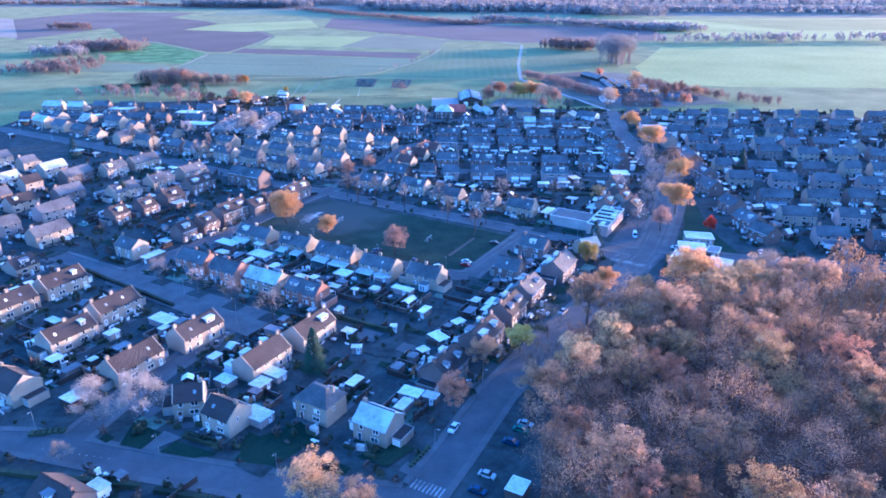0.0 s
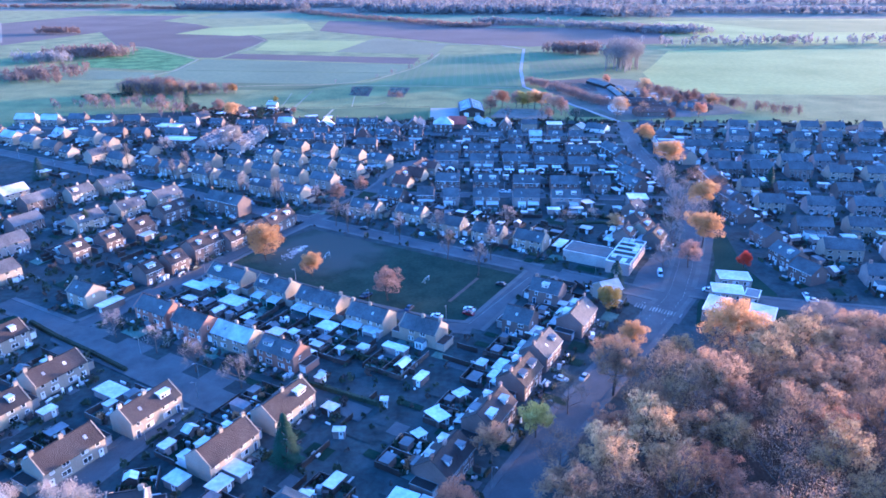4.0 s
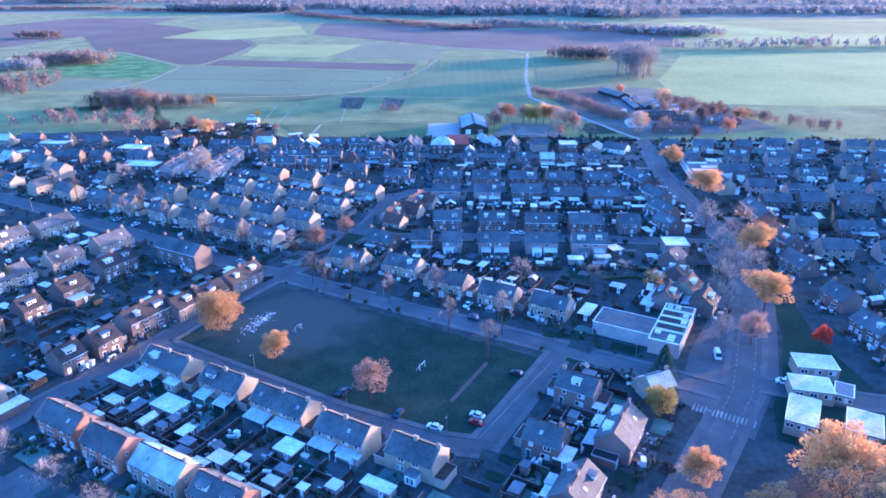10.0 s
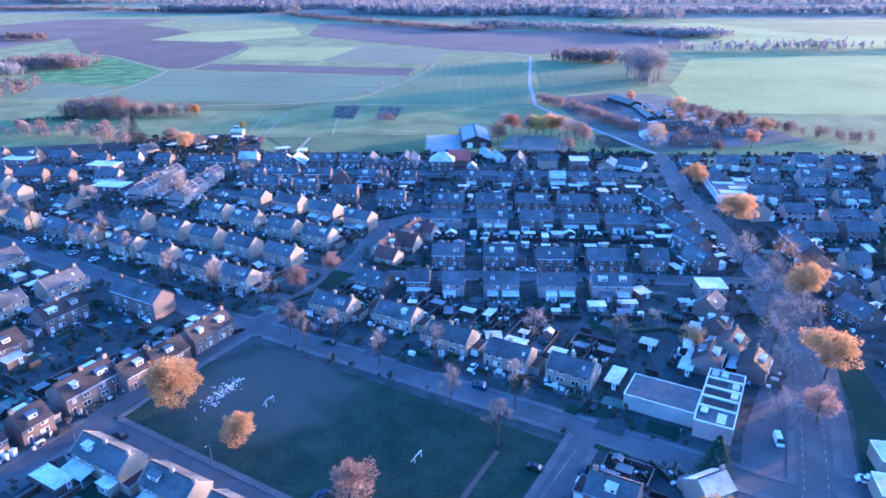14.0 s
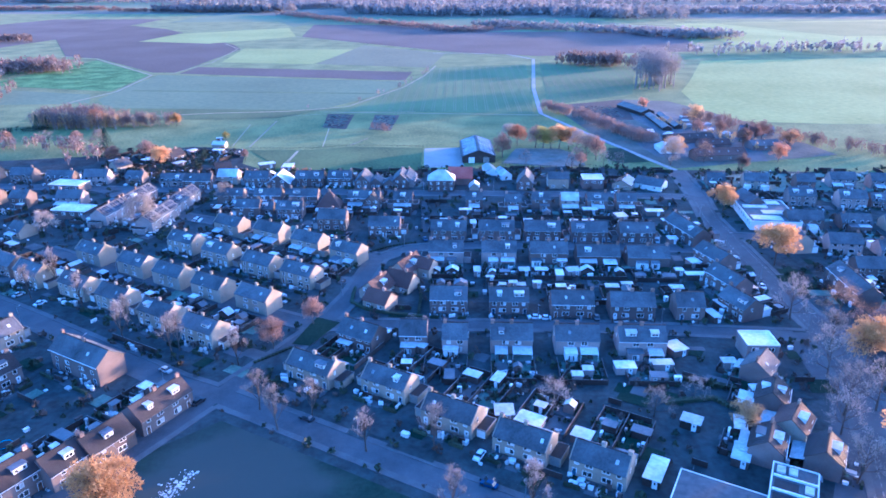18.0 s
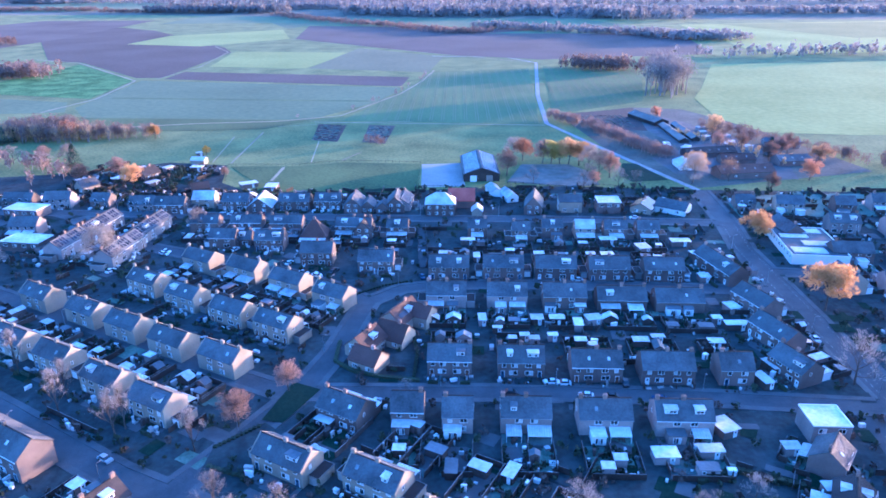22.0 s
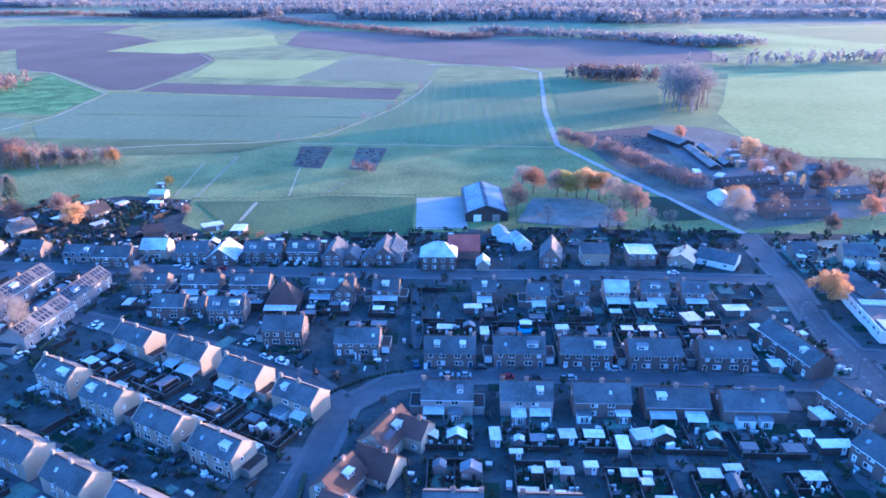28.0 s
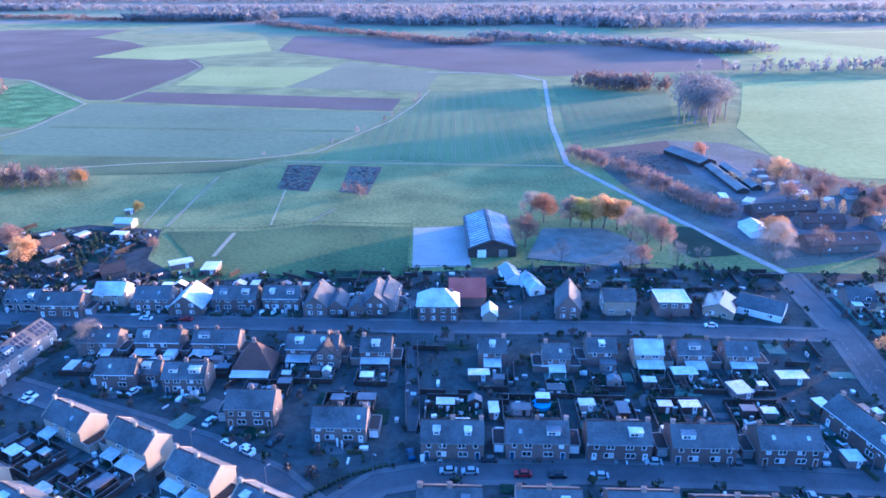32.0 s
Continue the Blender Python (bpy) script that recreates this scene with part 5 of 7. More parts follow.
block("flat_roofed_house", "grey two-storey house with a frosted flat roof", 98, 370, -3, 9.5, 9, 5.4, GREYWALL, FROSTFLAT, 2, category="house")
market = block("supermarket", "long white building with frosted strips on its flat roof", 154, 491, 82, 32, 22, 4.2, WHITE, SLATEFELT, 9)
for px, py, w, d in ((-11, 3, 6, 13), (-3, -3, 5, 12), (5, 4, 4, 11), (11.5, -1, 5, 15)):
    part("frosted_roof_strip", box_mesh("frosted_roof_strip", w, d, 0.3, FROSTFLAT), market, pose(px, py, 4.3))
block("kiosk", "small dark kiosk with a pale flat roof", 17, 124, -28, 4.2, 5.0, 3.0, FENCE, FROSTFLAT, 0, 0.15)
for bx, by in ((-201, 545), (-178, 503), (-260, 560)):
    block("workshop", "low workshop with a pale flat roof", bx, by, -10, 18, 10, 4.2, BRICK, FROSTFLAT, 4)
block("bungalow_annexe", "low frosted flat-roofed building beside the street", 82.5, 544, -3, 11, 10, 5.5, BRICK, FROSTFLAT, 3)


def gabled(name, label, x, y, yaw, L, D, eave, ridge, wall, tile, category="house", windows=True):
    """A plain gabled building, its gable towards -x and +x."""
    b = tagged(new(name), label, category)
    b.matrix_basis = pose(x, y, 0, 0, 0, yaw)
    a = radians(yaw)
    for s in (-0.3, 0, 0.3):
        TAKEN.append((x + math.cos(a) * s * L, y + math.sin(a) * s * L, D / 2))
    part("house_wall", wall_mesh(L, D, eave, ridge, wall), b)
    slope = slope_mesh(L + 0.5, D, eave, ridge, tile)
    part("roof_slope", slope, b)
    part("roof_slope", slope, b, pose(0, 0, 0, 0, 0, 180))
    part("ridge_cap", box_mesh("ridge_cap", L + 0.5, 0.3, 0.16, tile), b, pose(0, 0, ridge + 0.08))
    if windows:
        for z in (0.9, 3.4) if ridge > 7 else (0.9,):
            for s in (-0.2, 0.2):
                part("window", window_mesh(1.6, 1.3, 2), b, pose(0, 0, 0, 0, 0, -90) @ pose(s * D, -L / 2, z))
        for s in (-0.25, 0.25):
            for side in (0, 180):
                part("window", window_mesh(1.7, 1.3, 2), b, pose(0, 0, 0, 0, 0, side) @ pose(s * L, -D / 2, 0.9))
        part("chimney", chimney_mesh(CHIMNEY), b, pose(L * 0.2, 0, ridge))
    return b


for gx, gy, gl, gd, ge, gr, gm, what in (
        (-87.6, 551, 13, 12, 3.0, 7.6, FROSTTILE, "wide brick house with its broad gable towards the street"),
        (-41.8, 550, 15, 8.4, 3.8, 7.6, TILE, "brown brick house with a steep gable towards the street"), (-34.6, 548, 10, 6.4, 3.2, 5.9, TILE, "low brick garage wing with a gable towards the street"),
        (-21.0, 550, 15, 9.0, 4.0, 8.2, TILE, "brown brick house with a tall gable towards the street"), (-27.2, 545.5, 8, 6.6, 2.9, 5.6, TILE, "low brick front wing with a gabled roof"),
        (-33.4, 513.6, 10, 8.2, 3.6, 8.0, BROWNTILE, "dark brick cross-gabled house with a brown roof")):
    gabled("gable_house", what, gx, gy, 87, gl, gd, ge, gr, BRICK, gm)
    HOUSES.append((gx, gy, 87, gl, gd))


def pyramid_house(x, y, yaw):
    """A low house under a steep red-brown pyramid roof, with a frosted lean-to along its front."""
    b = tagged(new("pyramid_house"), "brick house under a steep red-brown pyramid roof", "house")
    b.matrix_basis = pose(x, y, 0, 0, 0, yaw)
    TAKEN.append((x, y, 7))
    HOUSES.append((x, y, yaw, 12, 10))
    part("house_wall", box_mesh("house_wall", 11.4, 9.4, 3.0, BRICK), b)
    v = [(-6.1, -5.1, 2.9), (6.1, -5.1, 2.9), (6.1, 5.1, 2.9), (-6.1, 5.1, 2.9), (-0.7, 0.6, 9.6), (0.7, 0.6, 9.6)]
    part("roof", mesh_of("roof", v, [(0, 1, 5, 4), (1, 2, 5), (2, 3, 4, 5), (3, 0, 4), (3, 2, 1, 0)], [REDTILE]), b)
    part("canopy_roof", lean_to_mesh(11.4, 3.2), b, pose(0, -4.72, 0, 0, 0, 180), "white frosted lean-to canopy")
    part("chimney", chimney_mesh(CHIMNEY), b, pose(0, 0.6, 9.5))
    for i in (-3.4, 0, 3.4):
        part("window", window_mesh(2.0, 1.5, 2), b, pose(i, -4.7, 0.8))


pyramid_house(-54.6, 508.6, -3)
gabled("gable_house", "tall narrow farmhouse with a steep dark roof", 46.5, 545, 80, 15, 8.5, 4, 9, BRICK, TILE)
gabled("detached_house", "pale two-storey house with a low grey roof", 64, 545, -3, 11, 9, 5.6, 8, CREAM, TILE)
gabled("bungalow", "low bungalow with a dark roof and white gable", 114, 542, -35, 15, 11, 2.9, 5.6, WHITE, TILE)
gabled("bungalow", "low bungalow with a greyish solar roof", 100, 543, 60, 12, 10, 2.9, 5.4, CREAM, PANEL)
# the pale houses with red-brown roofs on the corner
for cx, cy, ct, cl, cd, ce, cr, what in ((-13, 430.4, 61, 13.5, 9, 4.2, 7.8, "cream house with a red-brown roof and solar panels"), (-6.2, 431.2, -28, 8, 7.5, 4.4, 7.2, "cream cross wing house with a red-brown roof"),
                                         (-14.6, 419.6, -28, 10.5, 9, 2.8, 6.9, "low cream house with a large brown roof"), (-23.2, 413.6, 60, 11, 8.5, 3.6, 7.2, "cream corner house with a red-brown roof and dormer"), (-21.6, 404.8, -30, 9.5, 8, 3.2, 6.3, "cream gabled corner house with a brown roof")):
    corner = gabled("corner_house", what, cx, cy, ct, cl, cd, ce, cr, CREAM, REDTILE)
    HOUSES.append((cx, cy, ct, cl, cd))
    if cl > 10.6:
        dormer(corner, 0.8, cd, ce, cr, 2.4, 1, random.Random(2), FROSTFLAT)
    if cl > 13:
        for i in range(4):
            part("solar_panel", box_mesh("solar_panel", 1.0, 1.65, 0.06, PANEL), corner, pose(-4.6 + 1.06 * i, -cd * 0.3, ce + (cr - ce) * 0.42 + 0.22, math.degrees(math.atan2(cr - ce, cd / 2))))
barn = gabled("barn", "large dark barn with rows of pale sheets on its roof", 23.7, 614, 90.6, 40, 20, 4.2, 7.8, FENCE, TILE, "barn", False)
for i in range(15):
    for side in (0, 180):
        part("roof_light", box_mesh("roof_light", 1.3, 8.6, 0.06, FROSTTILE), barn, pose(0, 0, 0, 0, 0, side) @ pose(-18.2 + 2.6 * i, -5.1, 6.1, math.degrees(math.atan2(3.6, 10))))
for s in (-4.5, 4.5):
    part("barn_door", box_mesh("barn_door", 3.6, 0.12, 3.4, WHITE if s < 0 else METAL), barn, pose(0, 0, 0, 0, 0, -90) @ pose(s, -20.07, 0.02))
gabled("garage", "small pale gabled garage", 18.5, 540, 86, 7, 5, 2.6, 4.6, CREAM, FROSTTILE, "garage", False)
gabled("shed_barn", "narrow white gabled shed", 29, 572, 100, 12, 6, 2.8, 4.6, WHITE, METAL, "shed", False)
gabled("shed_barn", "narrow white gabled shed", 36, 563, 105, 12, 6, 2.8, 4.8, WHITE, FROSTTILE, "shed", False)
FIBRE = material("fibre_cement_sheets", (0.16, 0.145, 0.13), (0.27, 0.25, 0.225), 1.5, 0.9, 0.4, wave=3.0)
for fx, fy, ft, fl, fd, fr, fw, fm, fs in (
        (160, 748, -72, 36, 12, 5.0, FENCE, FIBRE, "dark timber farm barn with a grey roof"),
        (165, 702, 89, 50, 6.5, 3.4, FENCE, FIBRE, "long low livestock shed with a pale roof"),
        (174.5, 706, 89, 48, 5.5, 3.4, FENCE, FIBRE, "long low livestock shed with a dull roof"),
        (169, 645, 8, 32, 11, 5.4, BRICK, BROWNTILE, "long brick barn with rooflights"),
        (179, 627, -2, 20, 9, 5.8, BRICK, REDTILE, "brick farm building with a reddish tiled roof"),
        (172, 600, 5, 32, 12, 6.6, BRICK, REDTILE, "long brick farmhouse with a reddish tiled roof"),
        (146, 619, 90, 14, 11, 4.6, WHITE, FROSTFLAT, "low farm shed with a white roof"),
        (225, 668, -10, 22, 10, 5.0, CONCRETE, FELT, "low farm shed with a pale roof"),
        (214, 625, 5, 26, 11, 5.5, BRICK, TILE, "brick farm building with a dark roof")):
    barn = gabled("farm_barn", fs, fx, fy, ft, fl, fd, fr * 0.56, fr, fw, fm, "barn", False)
    for i in range(int(fl / 6)):
        part("rooflight", box_mesh("farm_rooflight", 0.8, 1.2, 0.08, GUTTER), barn, pose(-fl / 2 + 3 + 6 * i, -fd * 0.25, fr * 0.78 + 0.12, math.degrees(math.atan2(fr * 0.44, fd / 2))))
        if fw is BRICK and i % 2:
            part("window", window_mesh(1.4, 0.9, 2), barn, pose(-fl / 2 + 3 + 6 * i, -fd / 2, 1.4))
for i, (fx, fy) in enumerate(((186, 702), (190, 716), (196, 690), (183, 688), (200, 660), (160, 660), (188, 668), (194, 672), (150, 668))):
    block("farm_store", "low store with a frosted roof in the farm yard", fx, fy, 10 * i, 5 + i % 3 * 2, 4, 2.2, CONCRETE, FROSTFLAT, 0, 0.1, category="store")
flat("rough_ground", [(112, 640), (96, 768), (160, 800), (200, 790), (232, 712), (250, 606), (140, 578)], 0.052, material("frosted_rough_grass", (0.07, 0.078, 0.062), (0.17, 0.18, 0.15), 0.5, 0.95, 0.4, 2, coarse=0.05), "grey frosted rough grass round the farm", "ground")
flat("farm_yard", [(150, 722), (158, 662), (146, 652), (132, 640), (136, 604), (200, 592), (214, 640), (206, 690), (184, 745), (166, 772)], 0.058, PAVING, "grey frosted concrete farm yard", "yard")
# the gardens by the meadow
gabled("allotment_house", "small pale building among gardens", -146.5, 637, -6, 8.5, 6, 2.8, 4.2, CREAM, FROSTFLAT, "house", False)
gabled("garden_house", "small gabled brick house with a sunlit tiled roof", -167, 608, 62, 11, 9, 3, 6.2, BRICK, BROWNTILE)
gabled("garden_house", "small gabled house among back gardens", -190, 584, 55, 10, 8, 3.4, 6.6, CREAM, TILE)
gabled("garden_house", "small gabled house among back gardens", -128, 580, 28, 9, 6.5, 2.8, 5.4, BRICK, BROWNTILE, "house", False)
for gx, gy, gt, gw in ((-160, 622, 60, 6), (-176, 622, 40, 5), (-158, 592, 55, 7), (-180, 601, 60, 8), (-143, 622, -6, 7), (-200, 598, 60, 6), (-104, 588, 28, 9), (-152, 655, 20, 4)):
    canopy(gx, gy, gw, gw * 0.6, gt)
flat("garden_lawn", [(-158, 598), (-139, 591), (-138, 628), (-164, 632)], 0.05, LAWN, "dark green lawn between hedges", "lawn")
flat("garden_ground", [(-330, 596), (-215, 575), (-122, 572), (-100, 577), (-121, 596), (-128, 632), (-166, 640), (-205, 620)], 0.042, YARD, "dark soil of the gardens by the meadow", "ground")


PANTILE = material("red_pantile", (0.20, 0.062, 0.045), (0.31, 0.115, 0.085), 3, 0.8, 0.5, wave=3.0)


def villa(x, y, yaw):
    """The square villa with a steep frosted pyramid roof and a red-roofed wing."""
    b = tagged(new("villa"), "square brick villa with a frosted pyramid roof and a red-tiled wing", "house")
    b.matrix_basis = pose(x, y, 0, 0, 0, yaw)
    TAKEN.append((x, y, 9))
    part("house_wall", box_mesh("house_wall", 14, 10, 6.2, BRICK), b)
    v = [(-7.5, -5.5, 6.2), (7.5, -5.5, 6.2), (7.5, 5.5, 6.2), (-7.5, 5.5, 6.2), (-2.2, 0, 10.8), (2.2, 0, 10.8)]
    part("roof", mesh_of("roof", v, [(0, 1, 5, 4), (1, 2, 5), (2, 3, 4, 5), (3, 0, 4), (3, 2, 1, 0)], [FROSTTILE]), b, None, "steep hipped roof white with frost")
    for i in range(4):
        for z in (1.0, 3.9):
            part("window", window_mesh(1.5, 1.5, 2), b, pose(-5.2 + 3.5 * i, -5, z))
    part("chimney", chimney_mesh(CHIMNEY), b, pose(4.6, 1.5, 8.6))
    part("wing", wall_mesh(13, 12, 4.0, 8.6, BRICK), b, pose(10.2, 13, 0))
    slope = slope_mesh(13.5, 12, 4.0, 8.6, PANTILE)
    part("wing_roof_slope", slope, b, pose(10.2, 13, 0))
    part("wing_roof_slope", slope, b, pose(10.2, 13, 0, 0, 0, 180))


villa(0.8, 542, -2)
ARENA = material("frosted_sand", (0.34, 0.33, 0.31), (0.48, 0.46, 0.43), 0.8, 0.95, 0.2, coarse=0.06)
flat("riding_arena", [(-10, 630), (14, 632), (14.5, 585), (-9.5, 584)], 0.08, ARENA, "pale frosted sand riding arena", "arena")

# ---- trees ----
def tube(v, f, a, b, ra, rb, sides):
    d = b - a
    q = d.to_track_quat("Z", "Y")
    k = len(v)
    for c, r in ((a, ra), (b, rb)):
        for i in range(sides):
            t = 6.2832 * i / sides
            v.append(tuple(c + q @ Vector((r * math.cos(t), r * math.sin(t), 0))))
    f += [(k + i, k + (i + 1) % sides, k + sides + (i + 1) % sides, k + sides + i) for i in range(sides)]


def tree_meshes(seed, height, spread, bole, leafmat, leaves, leaf, twigs=True, upright=0.8, twigmat=None):
    """Trunk with limbs, and a crown of twigs and loose leaves round the limbs' ends."""
    rng = random.Random(seed)
    v, f, lv, lf, ls = [], [], [], [], []
    top = Vector((rng.uniform(-0.3, 0.3), rng.uniform(-0.3, 0.3), height * bole))
    r0 = height * 0.02 + 0.05
    tube(v, f, Vector((0, 0, -0.2)), top, r0, r0 * 0.7, 7)
    ends = []

    def limb(a, way, length, r, level):
        mid = a + way * length * 0.55 + Vector((rng.uniform(-1, 1), rng.uniform(-1, 1), rng.uniform(0, 0.6))) * length * 0.08
        b = a + way * length + Vector((rng.uniform(-1, 1), rng.uniform(-1, 1), rng.uniform(-0.2, 0.6))) * length * 0.12
        tube(v, f, a, mid, r, r * 0.72, 5 if level < 2 else 3)
        tube(v, f, mid, b, r * 0.72, r * 0.4, 5 if level < 2 else 3)
        if level == 2:
            ends.append((b, way))
            ends.append((mid, way))
            return
        for i in range(3):
            w = (way * 0.75 + Vector((rng.uniform(-1, 1) * spread, rng.uniform(-1, 1) * spread, rng.uniform(-0.1, 0.9)))).normalized()
            limb(mid.lerp(b, rng.uniform(0.1, 1.0)), w, length * rng.uniform(0.5, 0.7), r * 0.5, level + 1)

    spine = Vector((top.x * 2, top.y * 2, height * 0.72))
    tube(v, f, top, spine, r0 * 0.7, r0 * 0.22, 6)
    n = 11
    for i in range(n):
        s = i / (n - 1)
        t = 2.4 * i + rng.random() * 0.7
        way = Vector((math.cos(t) * spread, math.sin(t) * spread, upright * (0.25 + 1.1 * s) + rng.random() * 0.25)).normalized()
        limb(top.lerp(spine, s), way, height * (0.36 - 0.14 * s) * rng.uniform(0.85, 1.15), r0 * (0.42 - 0.2 * s), 0)
    hub = Vector((top.x, top.y, height * 0.45))
    per = max(1, leaves // max(1, len(ends)))
    for b, way in ends:
        if twigs:
            for _ in range(5):
                w = (way + Vector((rng.uniform(-1, 1), rng.uniform(-1, 1), rng.uniform(-0.4, 1)))).normalized()
                c = b + w * height * rng.uniform(0.05, 0.1)
                s = Vector((rng.uniform(-1, 1), rng.uniform(-1, 1), 0)).normalized() * 0.035
                k = len(lv)
                lv += [tuple(b - s), tuple(b + s), tuple(c)]
                lf.append((k, k + 1, k + 2))
                ls.append(1)
        for _ in range(per):
            g = height * 0.062
            c = b + Vector((rng.gauss(0, g), rng.gauss(0, g), rng.gauss(0, g * 0.8)))
            out = (c - hub).normalized() + Vector((rng.gauss(0, 0.55), rng.gauss(0, 0.55), rng.gauss(0.25, 0.5)))
            out.normalize()
            side = out.cross(Vector((rng.gauss(0, 1), rng.gauss(0, 1), rng.gauss(0, 1)))).normalized()
            s = leaf * rng.uniform(0.6, 1.5)
            k = len(lv)
            lv += [tuple(c - side * s * 0.5), tuple(c + side * s * 0.5), tuple(c + out * s * 2.0)]
            lf.append((k, k + 1, k + 2))
            ls.append(0)
    crown = mesh_of("crown", lv, lf, [leafmat, twigmat or TWIG], ls)
    return mesh_of("trunk", v, f, [BARK]), crown


def round_tree_meshes(seed, height, radius, bole, leafmat, clumps, per, leaf, loose=0.2, twigs=0):
    """Trunk, limbs out to clumps of leaves that fill an uneven dome, and gaps between them."""
    rng = random.Random(seed)
    v, f, lv, lf, ls = [], [], [], [], []
    r0 = height * 0.018 + 0.06
    foot = Vector((0, 0, -0.2))
    fork = Vector((rng.uniform(-0.3, 0.3), rng.uniform(-0.3, 0.3), height * bole))
    head = Vector((fork.x * 1.6, fork.y * 1.6, height * 0.8))
    tube(v, f, foot, fork, r0, r0 * 0.75, 7)
    tube(v, f, fork, head, r0 * 0.75, r0 * 0.2, 6)
    mid, tall = height * (0.92 * bole + 1.0) / 2, height * (1 - 0.92 * bole) / 2
    for i in range(clumps):
        up = rng.uniform(-0.75, 1.0)
        t = 2.39996 * i + rng.uniform(-0.4, 0.4)
        k = math.sqrt(max(0.0, 1 - up * up))
        d = Vector((math.cos(t) * k, math.sin(t) * k, up))
        reach = (rng.uniform(0.55, 0.92) if i % 4 else rng.uniform(0.15, 0.5)) * (1 + 0.35 * noise.noise(d * 1.6 + Vector((seed, 0, 0))))
        c = Vector((d.x * radius * reach, d.y * radius * reach, mid + d.z * tall * reach))
        root = fork.lerp(head, max(0.0, min(1.0, (c.z - fork.z) / (head.z - fork.z) * 0.75 - 0.1)))
        bend = root.lerp(c, 0.5) + Vector((0, 0, -0.06 * height * rng.random()))
        tube(v, f, root, bend, r0 * 0.3, r0 * 0.17, 4)
        tube(v, f, bend, c, r0 * 0.17, r0 * 0.05, 3)
        g = radius * loose * rng.uniform(0.75, 1.3)
        for _ in range(twigs):
            e = c + Vector((rng.gauss(0, 1), rng.gauss(0, 1), rng.gauss(0.4, 1))) * g * 1.1
            w = Vector((rng.uniform(-1, 1), rng.uniform(-1, 1), 0)).normalized() * 0.04
            k = len(lv)
            lv += [tuple(c - w), tuple(c + w), tuple(e)]
            lf.append((k, k + 1, k + 2))
            ls.append(1)
        for _ in range(per):
            p = Vector((rng.gauss(0, 1), rng.gauss(0, 1), rng.gauss(0, 1)))
            p = p.normalized() * rng.uniform(0.5, 1.15) * g
            p.z *= 0.75
            out = (p.normalized() + d * 0.7 + Vector((rng.gauss(0, 0.5), rng.gauss(0, 0.5), rng.gauss(0.2, 0.5)))).normalized()
            side = out.cross(Vector((rng.gauss(0, 1), rng.gauss(0, 1), rng.gauss(0, 1)))).normalized()
            s = leaf * rng.uniform(0.6, 1.5)
            k = len(lv)
            q = c + p
            lv += [tuple(q - side * s * 0.6), tuple(q + side * s * 0.6), tuple(q + out * s * 1.6)]
            lf.append((k, k + 1, k + 2))
            ls.append(0)
    return mesh_of("trunk", v, f, [BARK]), mesh_of("crown", lv, lf, [leafmat, WOODTWIG], ls)


def conifer_meshes(seed, height, width, mat=None):
    rng = random.Random(seed)
    v, f, lv, lf = [], [], [], []
    tube(v, f, Vector((0, 0, -0.2)), Vector((0, 0, height * 0.95)), height * 0.018, 0.03, 6)
    for i in range(2600):
        z = height * (0.06 + 0.94 * rng.random() ** 1.3)
        r = width * (1 - z / height) ** 0.8 * rng.uniform(0.55, 1.05) + 0.1
        t = rng.uniform(0, 6.283)
        r *= 1 + 0.18 * math.sin(t * 5 + z * 2)
        c = Vector((r * math.cos(t), r * math.sin(t), z))
        out = Vector((math.cos(t), math.sin(t), -0.35))
        side = Vector((-math.sin(t), math.cos(t), 0))
        s = 0.42 * rng.uniform(0.6, 1.3)
        k = len(lv)
        lv += [tuple(c - side * s * 0.5), tuple(c + side * s * 0.5), tuple(c + out * s)]
        lf.append((k, k + 1, k + 2))
    return mesh_of("trunk", v, f, [BARK]), mesh_of("crown", lv, lf, [mat or CONIFER])


KINDS = {
    "wood_brown": [round_tree_meshes(s, 15, 6.0, 0.3, LEAVES["brown"], 90, 125, 0.145, 0.16, 6) for s in (11, 12, 13)],
    "wood_russet": [round_tree_meshes(s, 15, 5.8, 0.3, LEAVES["russet"], 85, 130, 0.145, 0.17, 5) for s in (21, 22)],
    "wood_tan": [round_tree_meshes(s, 16, 6.0, 0.28, LEAVES["tan"], 85, 125, 0.145, 0.17, 6) for s in (31, 32)],
    "wood_bare": [tree_meshes(s, 15, 0.9, 0.14, LEAVES["brown"], 3000, 0.1, twigmat=WOODTWIG) for s in (41, 42)],
    "orange": [round_tree_meshes(s, 12, 5.2, 0.22, LEAVES["orange"], 75, 115, 0.2, 0.24) for s in (51, 52)],
    "russet": [round_tree_meshes(55, 11, 4.8, 0.22, LEAVES["russet"], 60, 105, 0.19, 0.24)],
    "pink": [round_tree_meshes(s, 9.5, 4.0, 0.24, LEAVES["pink"], 60, 80, 0.15, 0.22, 5) for s in (61, 62)],
    "golden": [round_tree_meshes(71, 10, 4.2, 0.18, LEAVES["golden"], 55, 100, 0.19, 0.24)],
    "red": [round_tree_meshes(81, 6, 2.4, 0.16, LEAVES["red"], 45, 90, 0.15, 0.25)],
    "tan": [tree_meshes(91, 9, 0.95, 0.1, LEAVES["twiggy"], 6500, 0.11)],
    "street": [tree_meshes(s, 9, 0.36, 0.2, LEAVES["twiggy"], 600, 0.06, True, 1.4) for s in (101, 102)],
    "bare": [tree_meshes(s, 8, 0.85, 0.2, LEAVES["twiggy"], 1200, 0.07) for s in (111, 112)],
    "conifer": [conifer_meshes(121, 13, 3.2), conifer_meshes(122, 12, 4.2)],
}
